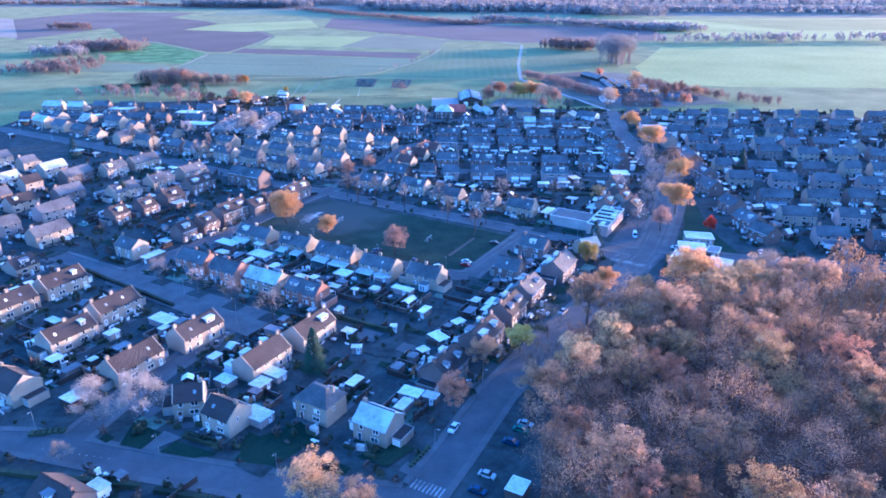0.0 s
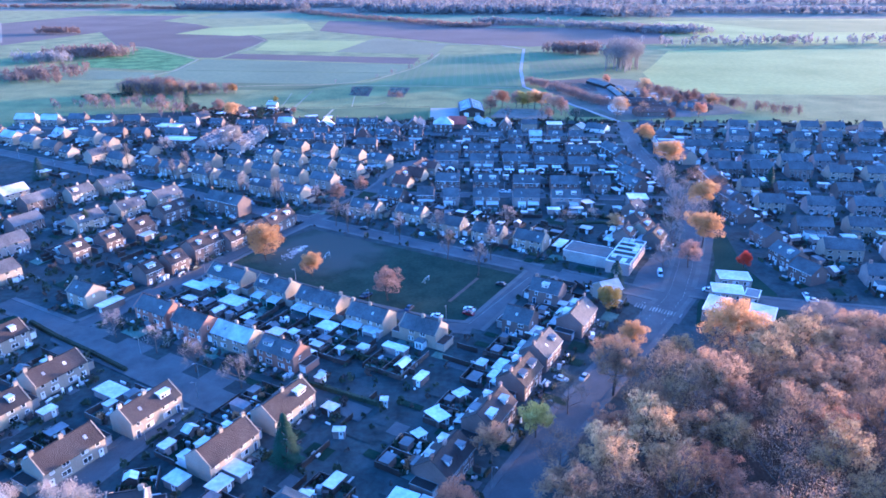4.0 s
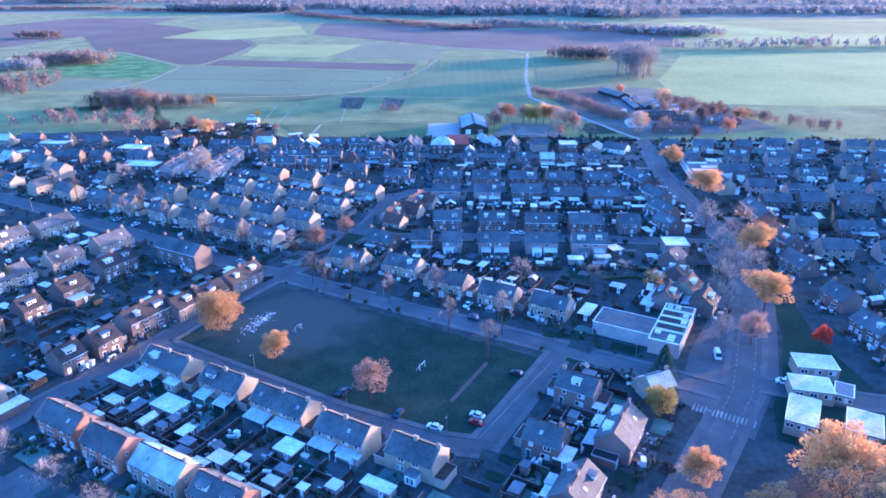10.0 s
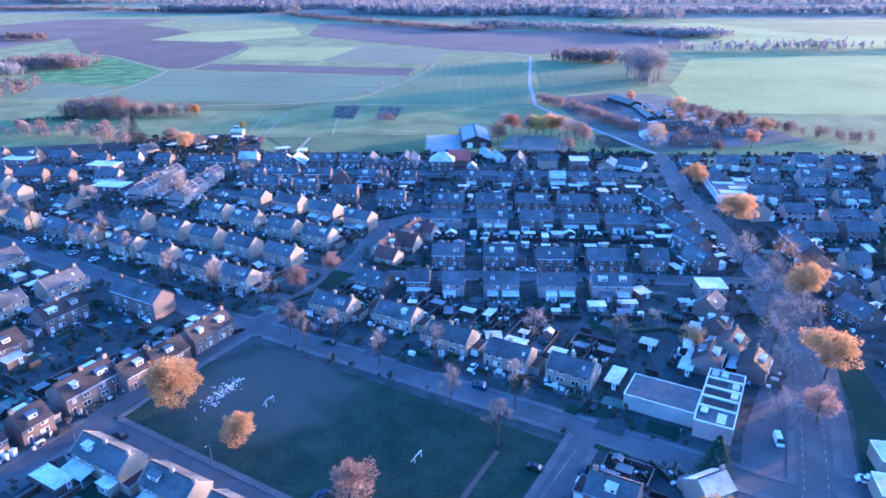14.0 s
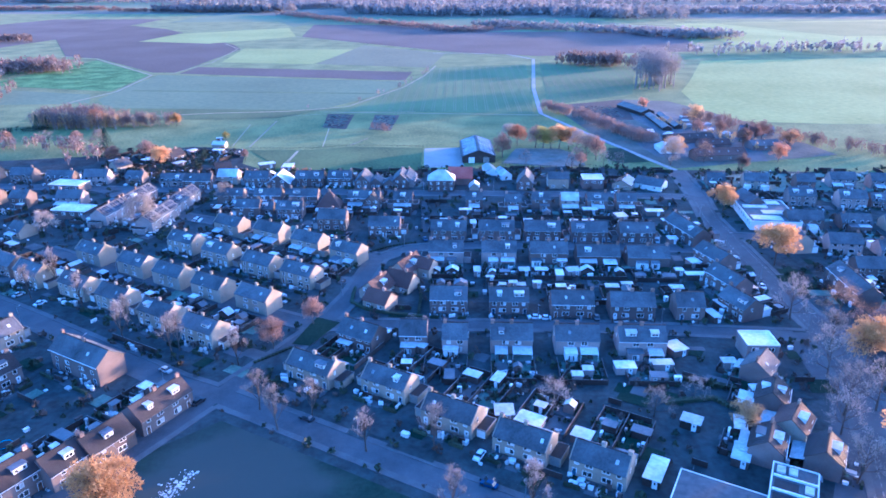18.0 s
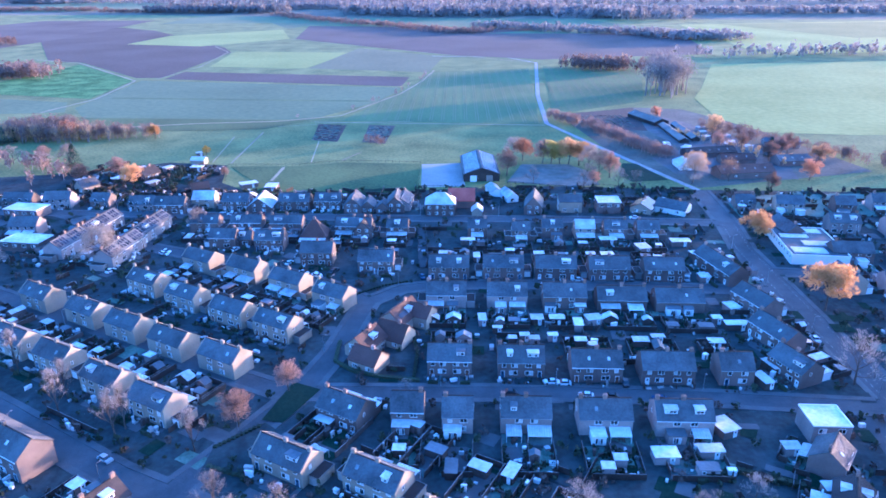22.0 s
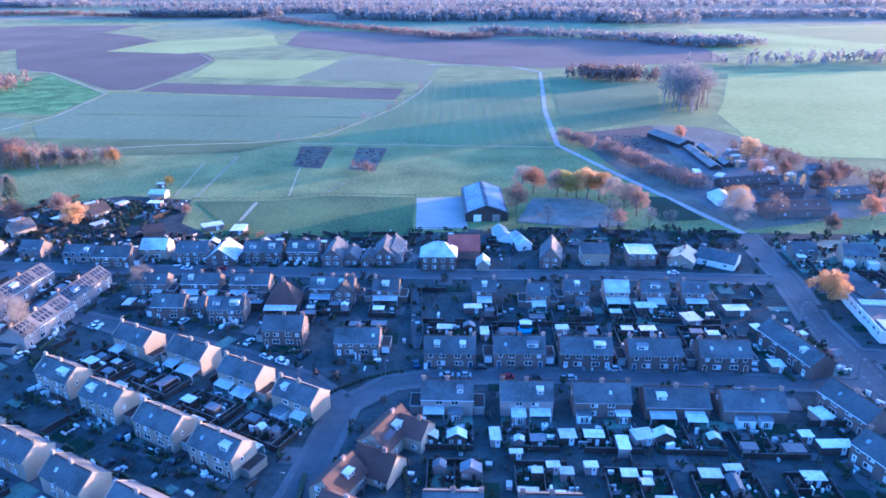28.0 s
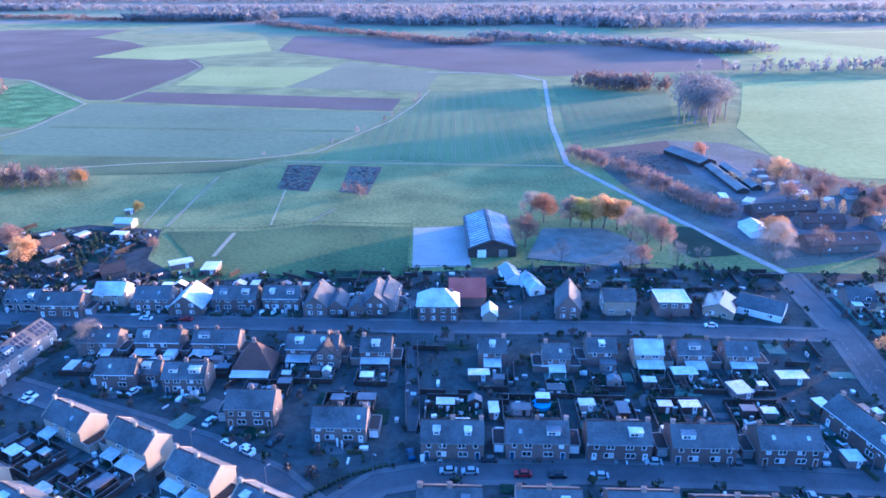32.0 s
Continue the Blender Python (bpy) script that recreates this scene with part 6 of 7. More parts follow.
LABELS = dict(wood_brown="tall oak with thin brown autumn leaves in the wood", wood_russet="tall oak with russet autumn leaves in the wood", wood_tan="tall tree with pale tan leaves in the wood", wood_bare="nearly bare tall tree in the wood",
              orange="broad tree with dense orange autumn leaves", pink="rounded tree with pinkish brown leaves", golden="small tree with yellow-green autumn leaves", russet="broad tree with dense russet leaves", red="small tree with bright red leaves", tan="spreading tree with pale tan twigs and leaves",
              street="slim upright street tree, nearly bare", bare="small bare winter tree", conifer="dark green conifer with a pointed crown")
TURN = random.Random(5)


def tree(kind, x, y, size=1.0, height=1.0, group=""):
    trunk, crown = TURN.choice(KINDS[kind])
    t = tagged(new("tree"), LABELS[kind], "tree", group)
    t.matrix_basis = pose(x, y, 0, 0, 0, TURN.uniform(0, 360)) @ Matrix.Diagonal((size, size, size * height, 1))
    part("trunk", trunk, t)
    part("crown", crown, t)


flat("wood_floor", [(12, 60), (25, 140), (34, 172), (62, 215), (88, 236), (100, 226), (130, 232), (330, 222), (330, 60)], 0.05, material("leaf_litter", (0.05, 0.035, 0.025), (0.12, 0.08, 0.055), 1.5, 0.95, 0.5, 4, sheen=0.0), "brown leaf litter under the trees", "ground")
REST = []
SHIFT = random.Random(9)
y = 70.0
while y < 262:
    x = 25 + max(0, (y - 165) * 0.66) + TURN.uniform(0, 4)
    while x < 215:
        px, py = x + TURN.uniform(-3, 3), y + TURN.uniform(-3, 3)
        edge = 205 + (px - 40) * 0.32
        if py < min(edge, 246) and free(px, py, 3) and not on_road(px, py, 3.0 if py < 168 else 11.0) and not (82 < px < 122 and py > 222):
            if px > 128:
                REST.append((px + SHIFT.uniform(-1, 6), py + SHIFT.uniform(-5.5, 5.5)))
            else:
                bare = py < 168 and px < 105 and TURN.random() < 0.5
                tree("wood_bare" if bare else TURN.choice(("wood_brown", "wood_brown", "wood_russet", "wood_tan", "wood_tan", "wood_brown", "wood_bare", "wood_bare")), px, py, TURN.uniform(1.05, 1.42), TURN.uniform(0.78, 0.98), "trees of the wood")
        x += 12
    y += 10.5

for kind, x, y, s in (
        ("orange", -73, 302, 1.0), ("orange", -51, 286, 0.62), ("pink", -20, 265, 1.0), ("pink", -43.3, 391.5, 0.75), ("pink", -53.5, 375.3, 0.85), ("tan", -136, 481, 1.3),
        ("orange", 134, 437, 1.15), ("orange", 128, 362, 1.0), ("orange", 112, 315, 1.05), ("pink", 99, 294, 0.9), ("conifer", 65, 275, 0.8), ("golden", 58, 256, 0.8),
        ("orange", 59.4, 229.3, 0.62), ("wood_brown", 48.3, 204.6, 0.92), ("wood_bare", 60, 194.5, 0.95), ("wood_tan", 67.5, 211.5, 0.72), ("wood_brown", 52, 186, 0.8), ("wood_russet", 41, 178, 0.72), ("wood_brown", 73, 194, 1.0), ("wood_bare", 34, 196, 0.55), ("tan", 116.5, 229.5, 1.25), ("wood_brown", 135, 222, 0.8), ("red", 121, 293, 0.9), ("orange", 88, 224.5, 1.2), ("orange", 138, 502, 0.85), ("wood_tan", 78, 330, 0.5),
        ("conifer", -38, 176, 0.95), ("tan", -92, 152, 0.9), ("tan", -80, 154, 1.0), ("tan", -93, 136, 0.4), ("wood_tan", -28, 117, 0.75), ("wood_brown", -18, 112, 0.7), ("wood_russet", 3, 155, 0.62), ("wood_brown", 12, 176, 0.6), ("golden", 24, 186, 0.8),
        ("conifer", -146.5, 588, 0.36), ("conifer", -147.3, 594, 0.42), ("conifer", -148, 600, 0.4), ("conifer", -148.7, 606, 0.38), ("conifer", -149.4, 612, 0.42), ("conifer", -150, 618, 0.36), ("golden", -148, 656, 0.5), ("orange", -168, 590, 0.8), ("pink", -200, 598, 0.9), ("pink", -122, 606, 0.5), ("bare", 30, 340, 0.9), ("bare", 57, 338, 0.8), ("bare", 70, 345, 0.7),
        ("bare", 118, 340, 1.2), ("bare", 122, 372, 1.2), ("bare", 108, 338, 1.3), ("bare", 113, 356, 1.3), ("bare", 119, 392, 1.3), ("wood_bare", 133, 388, 0.7), ("wood_bare", 137, 372, 0.7), ("bare", 97, 312, 1.1), ("bare", 88, 291, 1.0), ("bare", 103, 330, 1.1),
        ("conifer", -165, 340, 0.7), ("conifer", -230, 420, 0.9), ("conifer", 178, 400, 0.8), ("tan", -180, 480, 0.8), ("tan", -110, 520, 0.8), ("bare", -10, 390, 0.4),
        ("pink", 39, 605, 1.15), ("russet", 51.7, 636, 0.95), ("tan", 46, 640, 1.0), ("pink", 63, 630, 1.1), ("golden", 68, 629, 1.15), ("golden", 73, 628, 1.1), ("orange", 78, 626.6, 1.0), ("orange", 83.8, 624, 0.95), ("tan", 86, 610, 1.2), ("tan", 91, 602, 1.15), ("pink", 96.5, 599, 1.1), ("bare", 52, 588, 0.8), ("bare", 78, 580, 0.8), ("pink", 84, 584, 0.7), ("bare", 97, 580, 0.9), ("bare", 104, 575, 0.9),
        ("tan", 138, 585, 1.3), ("orange", -199, 704, 0.62), ("russet", -256, 699, 0.95), ("conifer", -298, 693, 0.75), ("conifer", -293, 697, 0.6), ("pink", -293, 645, 0.85), ("pink", -246, 646, 0.8), ("tan", -228, 640, 0.9), ("pink", -183, 607, 1.0), ("conifer", -212, 617, 1.25), ("bare", -262, 640, 1.0), ("bare", -236, 628, 0.9), ("tan", 190, 686, 0.95), ("pink", 196, 660, 0.8), ("orange", 145, 600, 0.9), ("russet", 205, 590, 0.8), ("pink", 212, 640, 1.0), ("pink", 220, 648, 1.0), ("pink", 180, 660, 0.9), ("pink", 200, 630, 1.0), ("conifer", 205, 640, 0.9), ("wood_russet", 165, 745, 0.6), ("wood_tan", 188, 690, 0.8), ("wood_brown", 220, 610, 0.8), ("pink", 175, 570, 0.8), ("wood_bare", 160, 590, 0.6)):
    tree(kind, x, y, s * (1.2 if kind == "conifer" else 1.38))
for x, y in ((-50, 343), (-43, 334), (-35, 340), (-19, 325), (-2, 325), (2, 303), (20, 302), (14, 287), (-83, 375), (-105, 389), (-128, 405), (-147, 424), (-150, 412), (-190, 445), (-61.7, 365.6), (-84, 371.6), (-103.7, 381.6), (-210, 460)):
    tree("street", x, y, TURN.uniform(1.2, 1.5), 1.0, "street trees")
for x, y in ((-107, 238), (-90, 228), (-74, 217), (-58, 208)):
    tree("bare", x, y, TURN.uniform(1.15, 1.35), 1.0, "bare trees in the close")

# ---- cars ----
def car_meshes(paint, van):
    L, W, H = (4.9, 1.9, 1.95) if van else (4.25, 1.76, 1.45)
    def build():
        bm = bmesh.new()
        side = [(-0.5, 0.22), (-0.5, 0.5), (-0.485, 0.62), (-0.27, 0.67), (0.30, 0.68), (0.485, 0.60), (0.5, 0.45), (0.5, 0.22)] if not van else [(-0.5, 0.2), (-0.5, 0.42), (-0.46, 0.5), (-0.36, 0.55), (0.5, 0.58), (0.5, 0.2)]
        rows = []
        for yy, k in ((-1, 0.9), (-0.9, 1.0), (0.9, 1.0), (1, 0.9)):
            rows.append([bm.verts.new((x * L * (0.985 if k < 1 else 1), yy * W / 2, 0.2 + (z - 0.2) * H * (0.97 if k < 1 else 1))) for x, z in side])
        n = len(side)
        for a, b in zip(rows, rows[1:]):
            for i in range(n):
                bm.faces.new((a[i], a[(i + 1) % n], b[(i + 1) % n], b[i]))
        bm.faces.new(rows[0][::-1])
        bm.faces.new(rows[-1])
        bmesh.ops.recalc_face_normals(bm, faces=bm.faces)
        me = bpy.data.meshes.new("body")
        bm.to_mesh(me)
        bm.free()
        me.materials.append(paint)
        return me
    def cabin():
        zb = 0.2 + (0.47 if not van else 0.36) * H
        lo, hi = ((-0.27, 0.36), (-0.12, 0.24)) if not van else ((-0.40, 0.495), (-0.26, 0.49))
        w0, w1 = W / 2 - 0.06, W / 2 - 0.22
        v = [(lo[0] * L, -w0, zb), (lo[1] * L, -w0, zb), (lo[1] * L, w0, zb), (lo[0] * L, w0, zb), (hi[0] * L, -w1, H - 0.05), (hi[1] * L, -w1, H - 0.05), (hi[1] * L, w1, H - 0.05), (hi[0] * L, w1, H - 0.05)]
        return mesh_of("cabin", v, [(0, 3, 2, 1), (4, 5, 6, 7), (0, 1, 5, 4), (1, 2, 6, 5), (2, 3, 7, 6), (3, 0, 4, 7)], [GLASS, paint], [0, 1, 1 if van else 0, 0, 1 if van else 0, 0])
    def wheel():
        v, f = [], []
        tube(v, f, Vector((0, -0.11, 0)), Vector((0, 0.11, 0)), 0.32, 0.32, 12)
        f += [tuple(range(11, -1, -1)), tuple(range(12, 24))]
        return mesh_of("wheel", v, f, [RUBBER])
    return L, W, H, hi_roof(L, W, H, van, paint), shared(("body", paint.name, van), build), shared(("cabin", paint.name, van), cabin), shared(("wheel",), wheel)


def hi_roof(L, W, H, van, paint):
    return box_mesh("car_roof", L * (0.30 if not van else 0.62), W - 0.5, 0.05, paint)


CARS = {}


def car(x, y, colour, turn=0.0, van=False):
    near = nearest_road(x, y)
    yaw = near[1] + turn
    if near[0] > 2.5 and not turn:
        yaw += 90
    TAKEN.append((x, y, 2))
    z = 0.08
    key = (colour, van)
    m = pose(x, y, z, 0, 0, yaw)
    if key in CARS:
        c = copy_thing(CARS[key], m)
        return
    L, W, H, roof, body, cab, wheel = car_meshes(PAINTS[colour], van)
    c = tagged(new("van" if van else "car"), f"parked {colour} " + ("delivery van" if van else "hatchback car") + " on grey paving", "van" if van else "car", "parked cars")
    c.matrix_basis = m
    part("body", body, c)
    part("cabin", cab, c, None, "dark glazed cabin")
    part("roof", roof, c, pose((0.05 if not van else 0.11) * L, 0, H - 0.06))
    for sx in (-0.31, 0.31):
        for sy in (-1, 1):
            part("wheel", wheel, c, pose(sx * L, sy * (W / 2 - 0.1), 0.32))
    CARS[key] = c


car(85.7, 287, "white", 12, True)
car(22.4, 277.5, 'black')
car(11.1, 313.5, 'black')
car(9.3, 322.4, 'white')
car(41.9, 302.3, 'black')
car(33.5, 272.0, 'white')
car(34.1, 276.6, 'black')
car(87.4, 313.6, 'silver')
car(99.4, 272.1, 'white')
car(-36.2, 338.3, 'black')
car(11.0, 312.2, 'blue')
car(-67.9, 346.2, 'black')
car(-82.8, 362.6, 'silver')
car(-99.7, 293.4, 'black')
car(-184.6, 430.8, 'white')
car(-180.3, 429.1, 'white')
car(-144.6, 407.8, 'white')
car(-156.4, 415.1, 'silver')
car(-83.9, 291.4, 'black')
car(-27.8, 268.4, 'blue')
car(-28.8, 268.0, 'black')
car(-11.9, 257.8, 'blue')
car(-2.0, 251.9, 'white')
car(9.5, 256.9, 'white')
car(9.1, 253.8, 'red')
car(34.8, 212.6, 'white')
car(41.7, 213.3, 'silver')
car(100.4, 272.7, 'white')
car(133.5, 267.0, 'white')
car(133.9, 263.1, 'white')
car(-115.9, 495.7, 'white')
car(-130.9, 476.0, 'white')
car(-119.0, 470.7, 'white')
car(-41.6, 474.4, 'black')
car(-97.0, 437.5, 'white')
car(-81.7, 434.7, 'blue')
car(-64.7, 425.1, 'black')
car(-81.3, 423.3, 'black')
car(-77.2, 420.6, 'silver')
car(-48.0, 470.5, 'white')
car(32.1, 394.1, 'white')
car(35.6, 393.5, 'white')
car(40.8, 387.2, 'white')
car(47.6, 386.7, 'black')
car(60.8, 385.3, 'blue')
car(19.4, 389.1, 'black')
car(53.3, 393.2, 'black')
car(120.2, 416.7, 'white')
car(-87.1, 497.0, 'white')
car(-61.0, 482.1, 'white')
car(-53.4, 472.8, 'white')
car(-47.7, 469.3, 'white')
car(-41.9, 473.1, 'black')
car(-115.9, 493.2, 'white')
car(-6.7, 467.3, 'blue')
car(-100.9, 542.0, 'white')
car(-91.3, 540.3, 'black')
car(-86.6, 540.9, 'red')
car(2.5, 461.1, 'silver')
car(7.7, 460.8, 'silver')
car(12.6, 464.9, 'black')
car(20.3, 459.6, 'red')
car(28.5, 459.0, 'black')
car(38.5, 458.5, 'silver')
car(52.7, 463.1, 'silver')
car(73.3, 463.5, 'black')
car(94.4, 463.0, 'silver')
car(92.5, 531.5, 'white')
car(85.1, 450.0, 'silver')
car(94.1, 449.3, 'black')
car(110.9, 459.8, 'white')
car(21.7, 149.9, 'silver')
car(20.3, 147.5, 'green')
car(17.3, 142.5, 'blue')
car(10.5, 130.3, 'silver')
car(8.0, 125.0, 'blue')
car(2.9, 148.2, 'white')
car(-51.8, 142.1, 'black')

# ---- fields ----
SOIL = material("ploughed_soil", (0.056, 0.044, 0.04), (0.10, 0.08, 0.073), 0.3, 0.95, 0.4, 2, sheen=0.035, coarse=0.01)
WHEAT = material("young_wheat", (0.075, 0.12, 0.055), (0.135, 0.185, 0.085), 0.2, 0.95, 0.4, 2, coarse=0.008)
PASTURE = material("yellow_green_pasture", (0.16, 0.195, 0.04), (0.26, 0.285, 0.075), 0.2, 0.95, 0.4, 2, coarse=0.01)
BEET = material("leafy_green_crop", (0.045, 0.105, 0.026), (0.26, 0.40, 0.12), 0.5, 0.95, 1.0, 0.6, sheen=0.01, coarse=0.06)
DEEP = material("deep_green_grass", (0.042, 0.085, 0.03), (0.125, 0.175, 0.06), 0.4, 0.95, 0.5, 1, coarse=0.012)
STUBBLE = material("stubble_field", (0.17, 0.14, 0.11), (0.28, 0.24, 0.18), 0.2, 0.95, 0.4, 2, coarse=0.01)
GREYGRASS = material("grey_green_grass", (0.10, 0.12, 0.06), (0.16, 0.18, 0.09), 0.2, 0.95, 0.4, 2, coarse=0.01)
FALLOW = material("fallow_grass", (0.03, 0.055, 0.016), (0.10, 0.14, 0.04), 0.6, 0.95, 0.4, 2, coarse=0.02)
TRACK = material("worn_track", (0.19, 0.18, 0.11), (0.30, 0.28, 0.18), 0.6, 0.95, 0.3, 3, coarse=0.05)
z = 0.062
for name, label, mat, pts in (
        ("wheat_field", "wide blue-green field of young wheat", WHEAT, [(-312, 968), (-32, 909), (-54, 834), (-100, 762), (-283, 775), (-311, 819)]),
        ("ploughed_strip", "narrow strip of dark ploughed soil", SOIL, [(-292, 976), (-287, 1029), (-30, 976), (-36, 916)]),
        ("pasture_field", "pale yellow-green pasture", PASTURE, [(-282, 1221), (-116, 1199), (-154, 1048), (-272, 1070)]),
        ("ploughed_field", "large field of purple-brown ploughed soil", SOIL, [(-705, 1501), (-617, 1640), (-520, 1560), (-311, 1272), (-285, 1212), (-297, 985), (-325, 985), (-446, 1118), (-500, 1139)]),
        ("green_field", "bright green strip field", PASTURE, [(-478, 1330), (-458, 1462), (-286, 1565), (-239, 1390), (-354, 1292)]),
        ("grass_field", "deep green striped grass field by the track", DEEP, [(-7, 1007), (104, 1034), (88, 858), (76, 740), (-75, 757), (-19, 934)]),
        ("stubble_field", "grey-green fallow field", GREYGRASS, [(-150, 1048), (-112, 1254), (8, 1145), (-10, 1010)]),
        ("grass_field", "green field beside the narrow track", DEEP, [(123, 1052), (229, 1012), (178, 826), (92, 774)]),
        ("pasture_field", "wide pale green pasture", PASTURE, [(321, 1052), (490, 1064), (1100, 1090), (1100, 660), (290, 695), (231, 706), (216, 753), (227, 838), (251, 888)]),
        ("vegetable_plot", "brown vegetable plot with darker beds", SOIL, [(102, 776), (162, 798), (150, 713), (121, 722)]),
        ("allotment_plot", "square reddish-brown allotment plot", SOIL, [(-91, 746), (-69, 742), (-69, 689), (-87, 695)]),
        ("allotment_plot", "square reddish-brown allotment plot", SOIL, [(-52, 741), (-32, 738), (-36, 682), (-52, 688)]),
        ("crop_field", "bright leafy green crop field", BEET, [(-470, 906), (-440, 1098), (-322, 967), (-318, 862)]),
        ("ploughed_field", "dark ploughed field towards the horizon", SOIL, [(-680, 1140), (-940, 1580), (-868, 1830), (-616, 1814), (-630, 1380)]),
        ("ploughed_field", "broad brown field towards the horizon", SOIL, [(-230, 1390), (-250, 1640), (420, 1500), (360, 1150), (130, 1110), (20, 1160)]),
        ("wheat_field", "broad pale green field towards the horizon", WHEAT, [(-280, 1580), (-420, 1900), (300, 1760), (400, 1520), (-250, 1660)]),
        ("stubble_field", "pale field towards the horizon", STUBBLE, [(-1300, 1300), (-1500, 1700), (-950, 1600), (-700, 1180)]),
        ("pasture_field", "pale pasture towards the horizon", PASTURE, [(420, 1150), (460, 1600), (1400, 1700), (1400, 1150)]),
        ("wheat_field", "pale field left of the village", WHEAT, [(-480, 890), (-330, 845), (-310, 800), (-600, 780)]),
        ("wheat_strip", "dark grassy strip across the wheat field", DEEP, [(-299, 862), (-299, 868), (-60, 841), (-62, 836)]),
        ("fallow_strip", "dark green fallow strip below the wheat", FALLOW, [(-330, 782), (-100, 760), (-128, 730), (-330, 722)]),
        ("paddock", "frosty worn paddock behind the houses", DULLLAWN, [(38, 592), (72, 582), (88, 585), (88, 611), (78, 627), (50, 628)]),
        ("small_meadow", "small green meadow beside the farm lane", LAWN, [(103, 603), (107, 590), (128, 593), (119, 627), (111, 628)]),
        ("near_paddock", "short-grazed paddock behind the back gardens", FALLOW, [(-125, 629), (-84, 628), (-58, 636), (-11.5, 631), (-11.5, 575), (-95, 575), (-104, 598)]),
        ("wheat_field", "pale green field before the far wood", WHEAT, [(80, 1455), (360, 1428), (335, 1518), (233, 1546)]),
        ("wheat_field", "pale green field before the far wood", PASTURE, [(540, 1600), (650, 1334), (1300, 1380), (1200, 1640)]),
        ("wheat_field", "pale green field before the far wood", WHEAT, [(-1085, 2138), (-737, 2211), (-851, 2513), (-1168, 2704), (-1246, 2416)]),
        ("wheat_field", "pale blue-green field before the far wood", WHEAT, [(-571, 1722), (-259, 1725), (-471, 1958), (-553, 1949)]),
        ("frosted_lot", "pale frosted lot beside the road", FROSTLAWN, [(146, 564), (143, 531), (240, 531), (240, 566)])):
    flat(name, pts, z, mat, label, "field")
    z += 0.004
line = fine_line([(-4, 1023), (-16, 947), (-35, 874), (-78, 776), (-125, 757), (-184, 752), (-260, 735)], 8)
for name, pts, w in (("track", line, 2.2), ("track", fine_line([(-330, 800), (-312, 860), (-318, 965), (-446, 1112), (-520, 1150)], 8), 2.5), ("track", fine_line([(-300, 975), (-283, 1070), (-290, 1215), (-330, 1290)], 8), 2.0), ("track", fine_line([(-95, 753), (80, 735)], 8), 2.0), ("footpath", fine_line([(-139, 638), (-144, 707)], 6), 0.9), ("footpath", fine_line([(-127, 636), (-126.6, 720)], 6), 1.4), ("footpath", fine_line([(-78, 636), (-82, 692)], 6), 0.8), ("footpath", fine_line([(-60, 640), (-50, 660)], 6), 1.2), ("footpath", fine_line([(-94, 598), (-92.6, 626)], 6), 2.0), ("footpath", fine_line([(-120, 738), (-60, 752), (-20, 752)], 6), 1.0), ("track", fine_line([(-240, 1390), (20, 1160), (119, 1080)], 10), 2.2)):
    a, b = offset_line(pts, -w / 2), offset_line(pts, w / 2)
    n = len(pts)
    tagged(new(name, mesh_of("track", [(x, y, z) for x, y in a + b], [(k, k + 1, n + k + 1, n + k) for k in range(n - 1)], [TRACK])), "pale grass-edged farm track", "track", kind="structure")
    z += 0.004


flat("far_heath", [(-4400, 2150), (-1600, 2080), (-700, 2000), (0, 1790), (900, 1680), (4400, 1700), (4400, 4900), (-4400, 4900)], 0.04, material("far_heath", (0.075, 0.085, 0.06), (0.19, 0.19, 0.14), 0.02, 0.95, 0.3, 0.2, coarse=0.004), "pale heath and woodland floor at the horizon", "ground")


def bean_rows(x0, y0, x1, y1, n):
    """Rows of dark stakes and dead stalks on an allotment plot."""
    rng = random.Random(n)
    v, f, s = [], [], []
    for i in range(n):
        y = y0 + (y1 - y0) * (i + 0.5) / n
        for k in range(9):
            x = x0 + (x1 - x0) * (k + 0.5) / 9 + rng.uniform(-0.4, 0.4)
            box(v, f, x - 0.9, x + 0.9, y - 0.3, y + 0.3, 0, rng.uniform(0.15, 0.5))
            s += [rng.choice((0, 1, 1, 2))] * (len(f) - len(s))
    tagged(new("bean_rows", mesh_of("bean_rows", v, f, [FENCE, FROSTLAWN, TRACK], s)), "rows of frosted stakes and dead stalks on a plot", "crop", kind="stuff")


bean_rows(-88, 694, -71, 742, 16)
bean_rows(-51, 688, -35, 736, 17)
bean_rows(112, 724, 146, 770, 14)

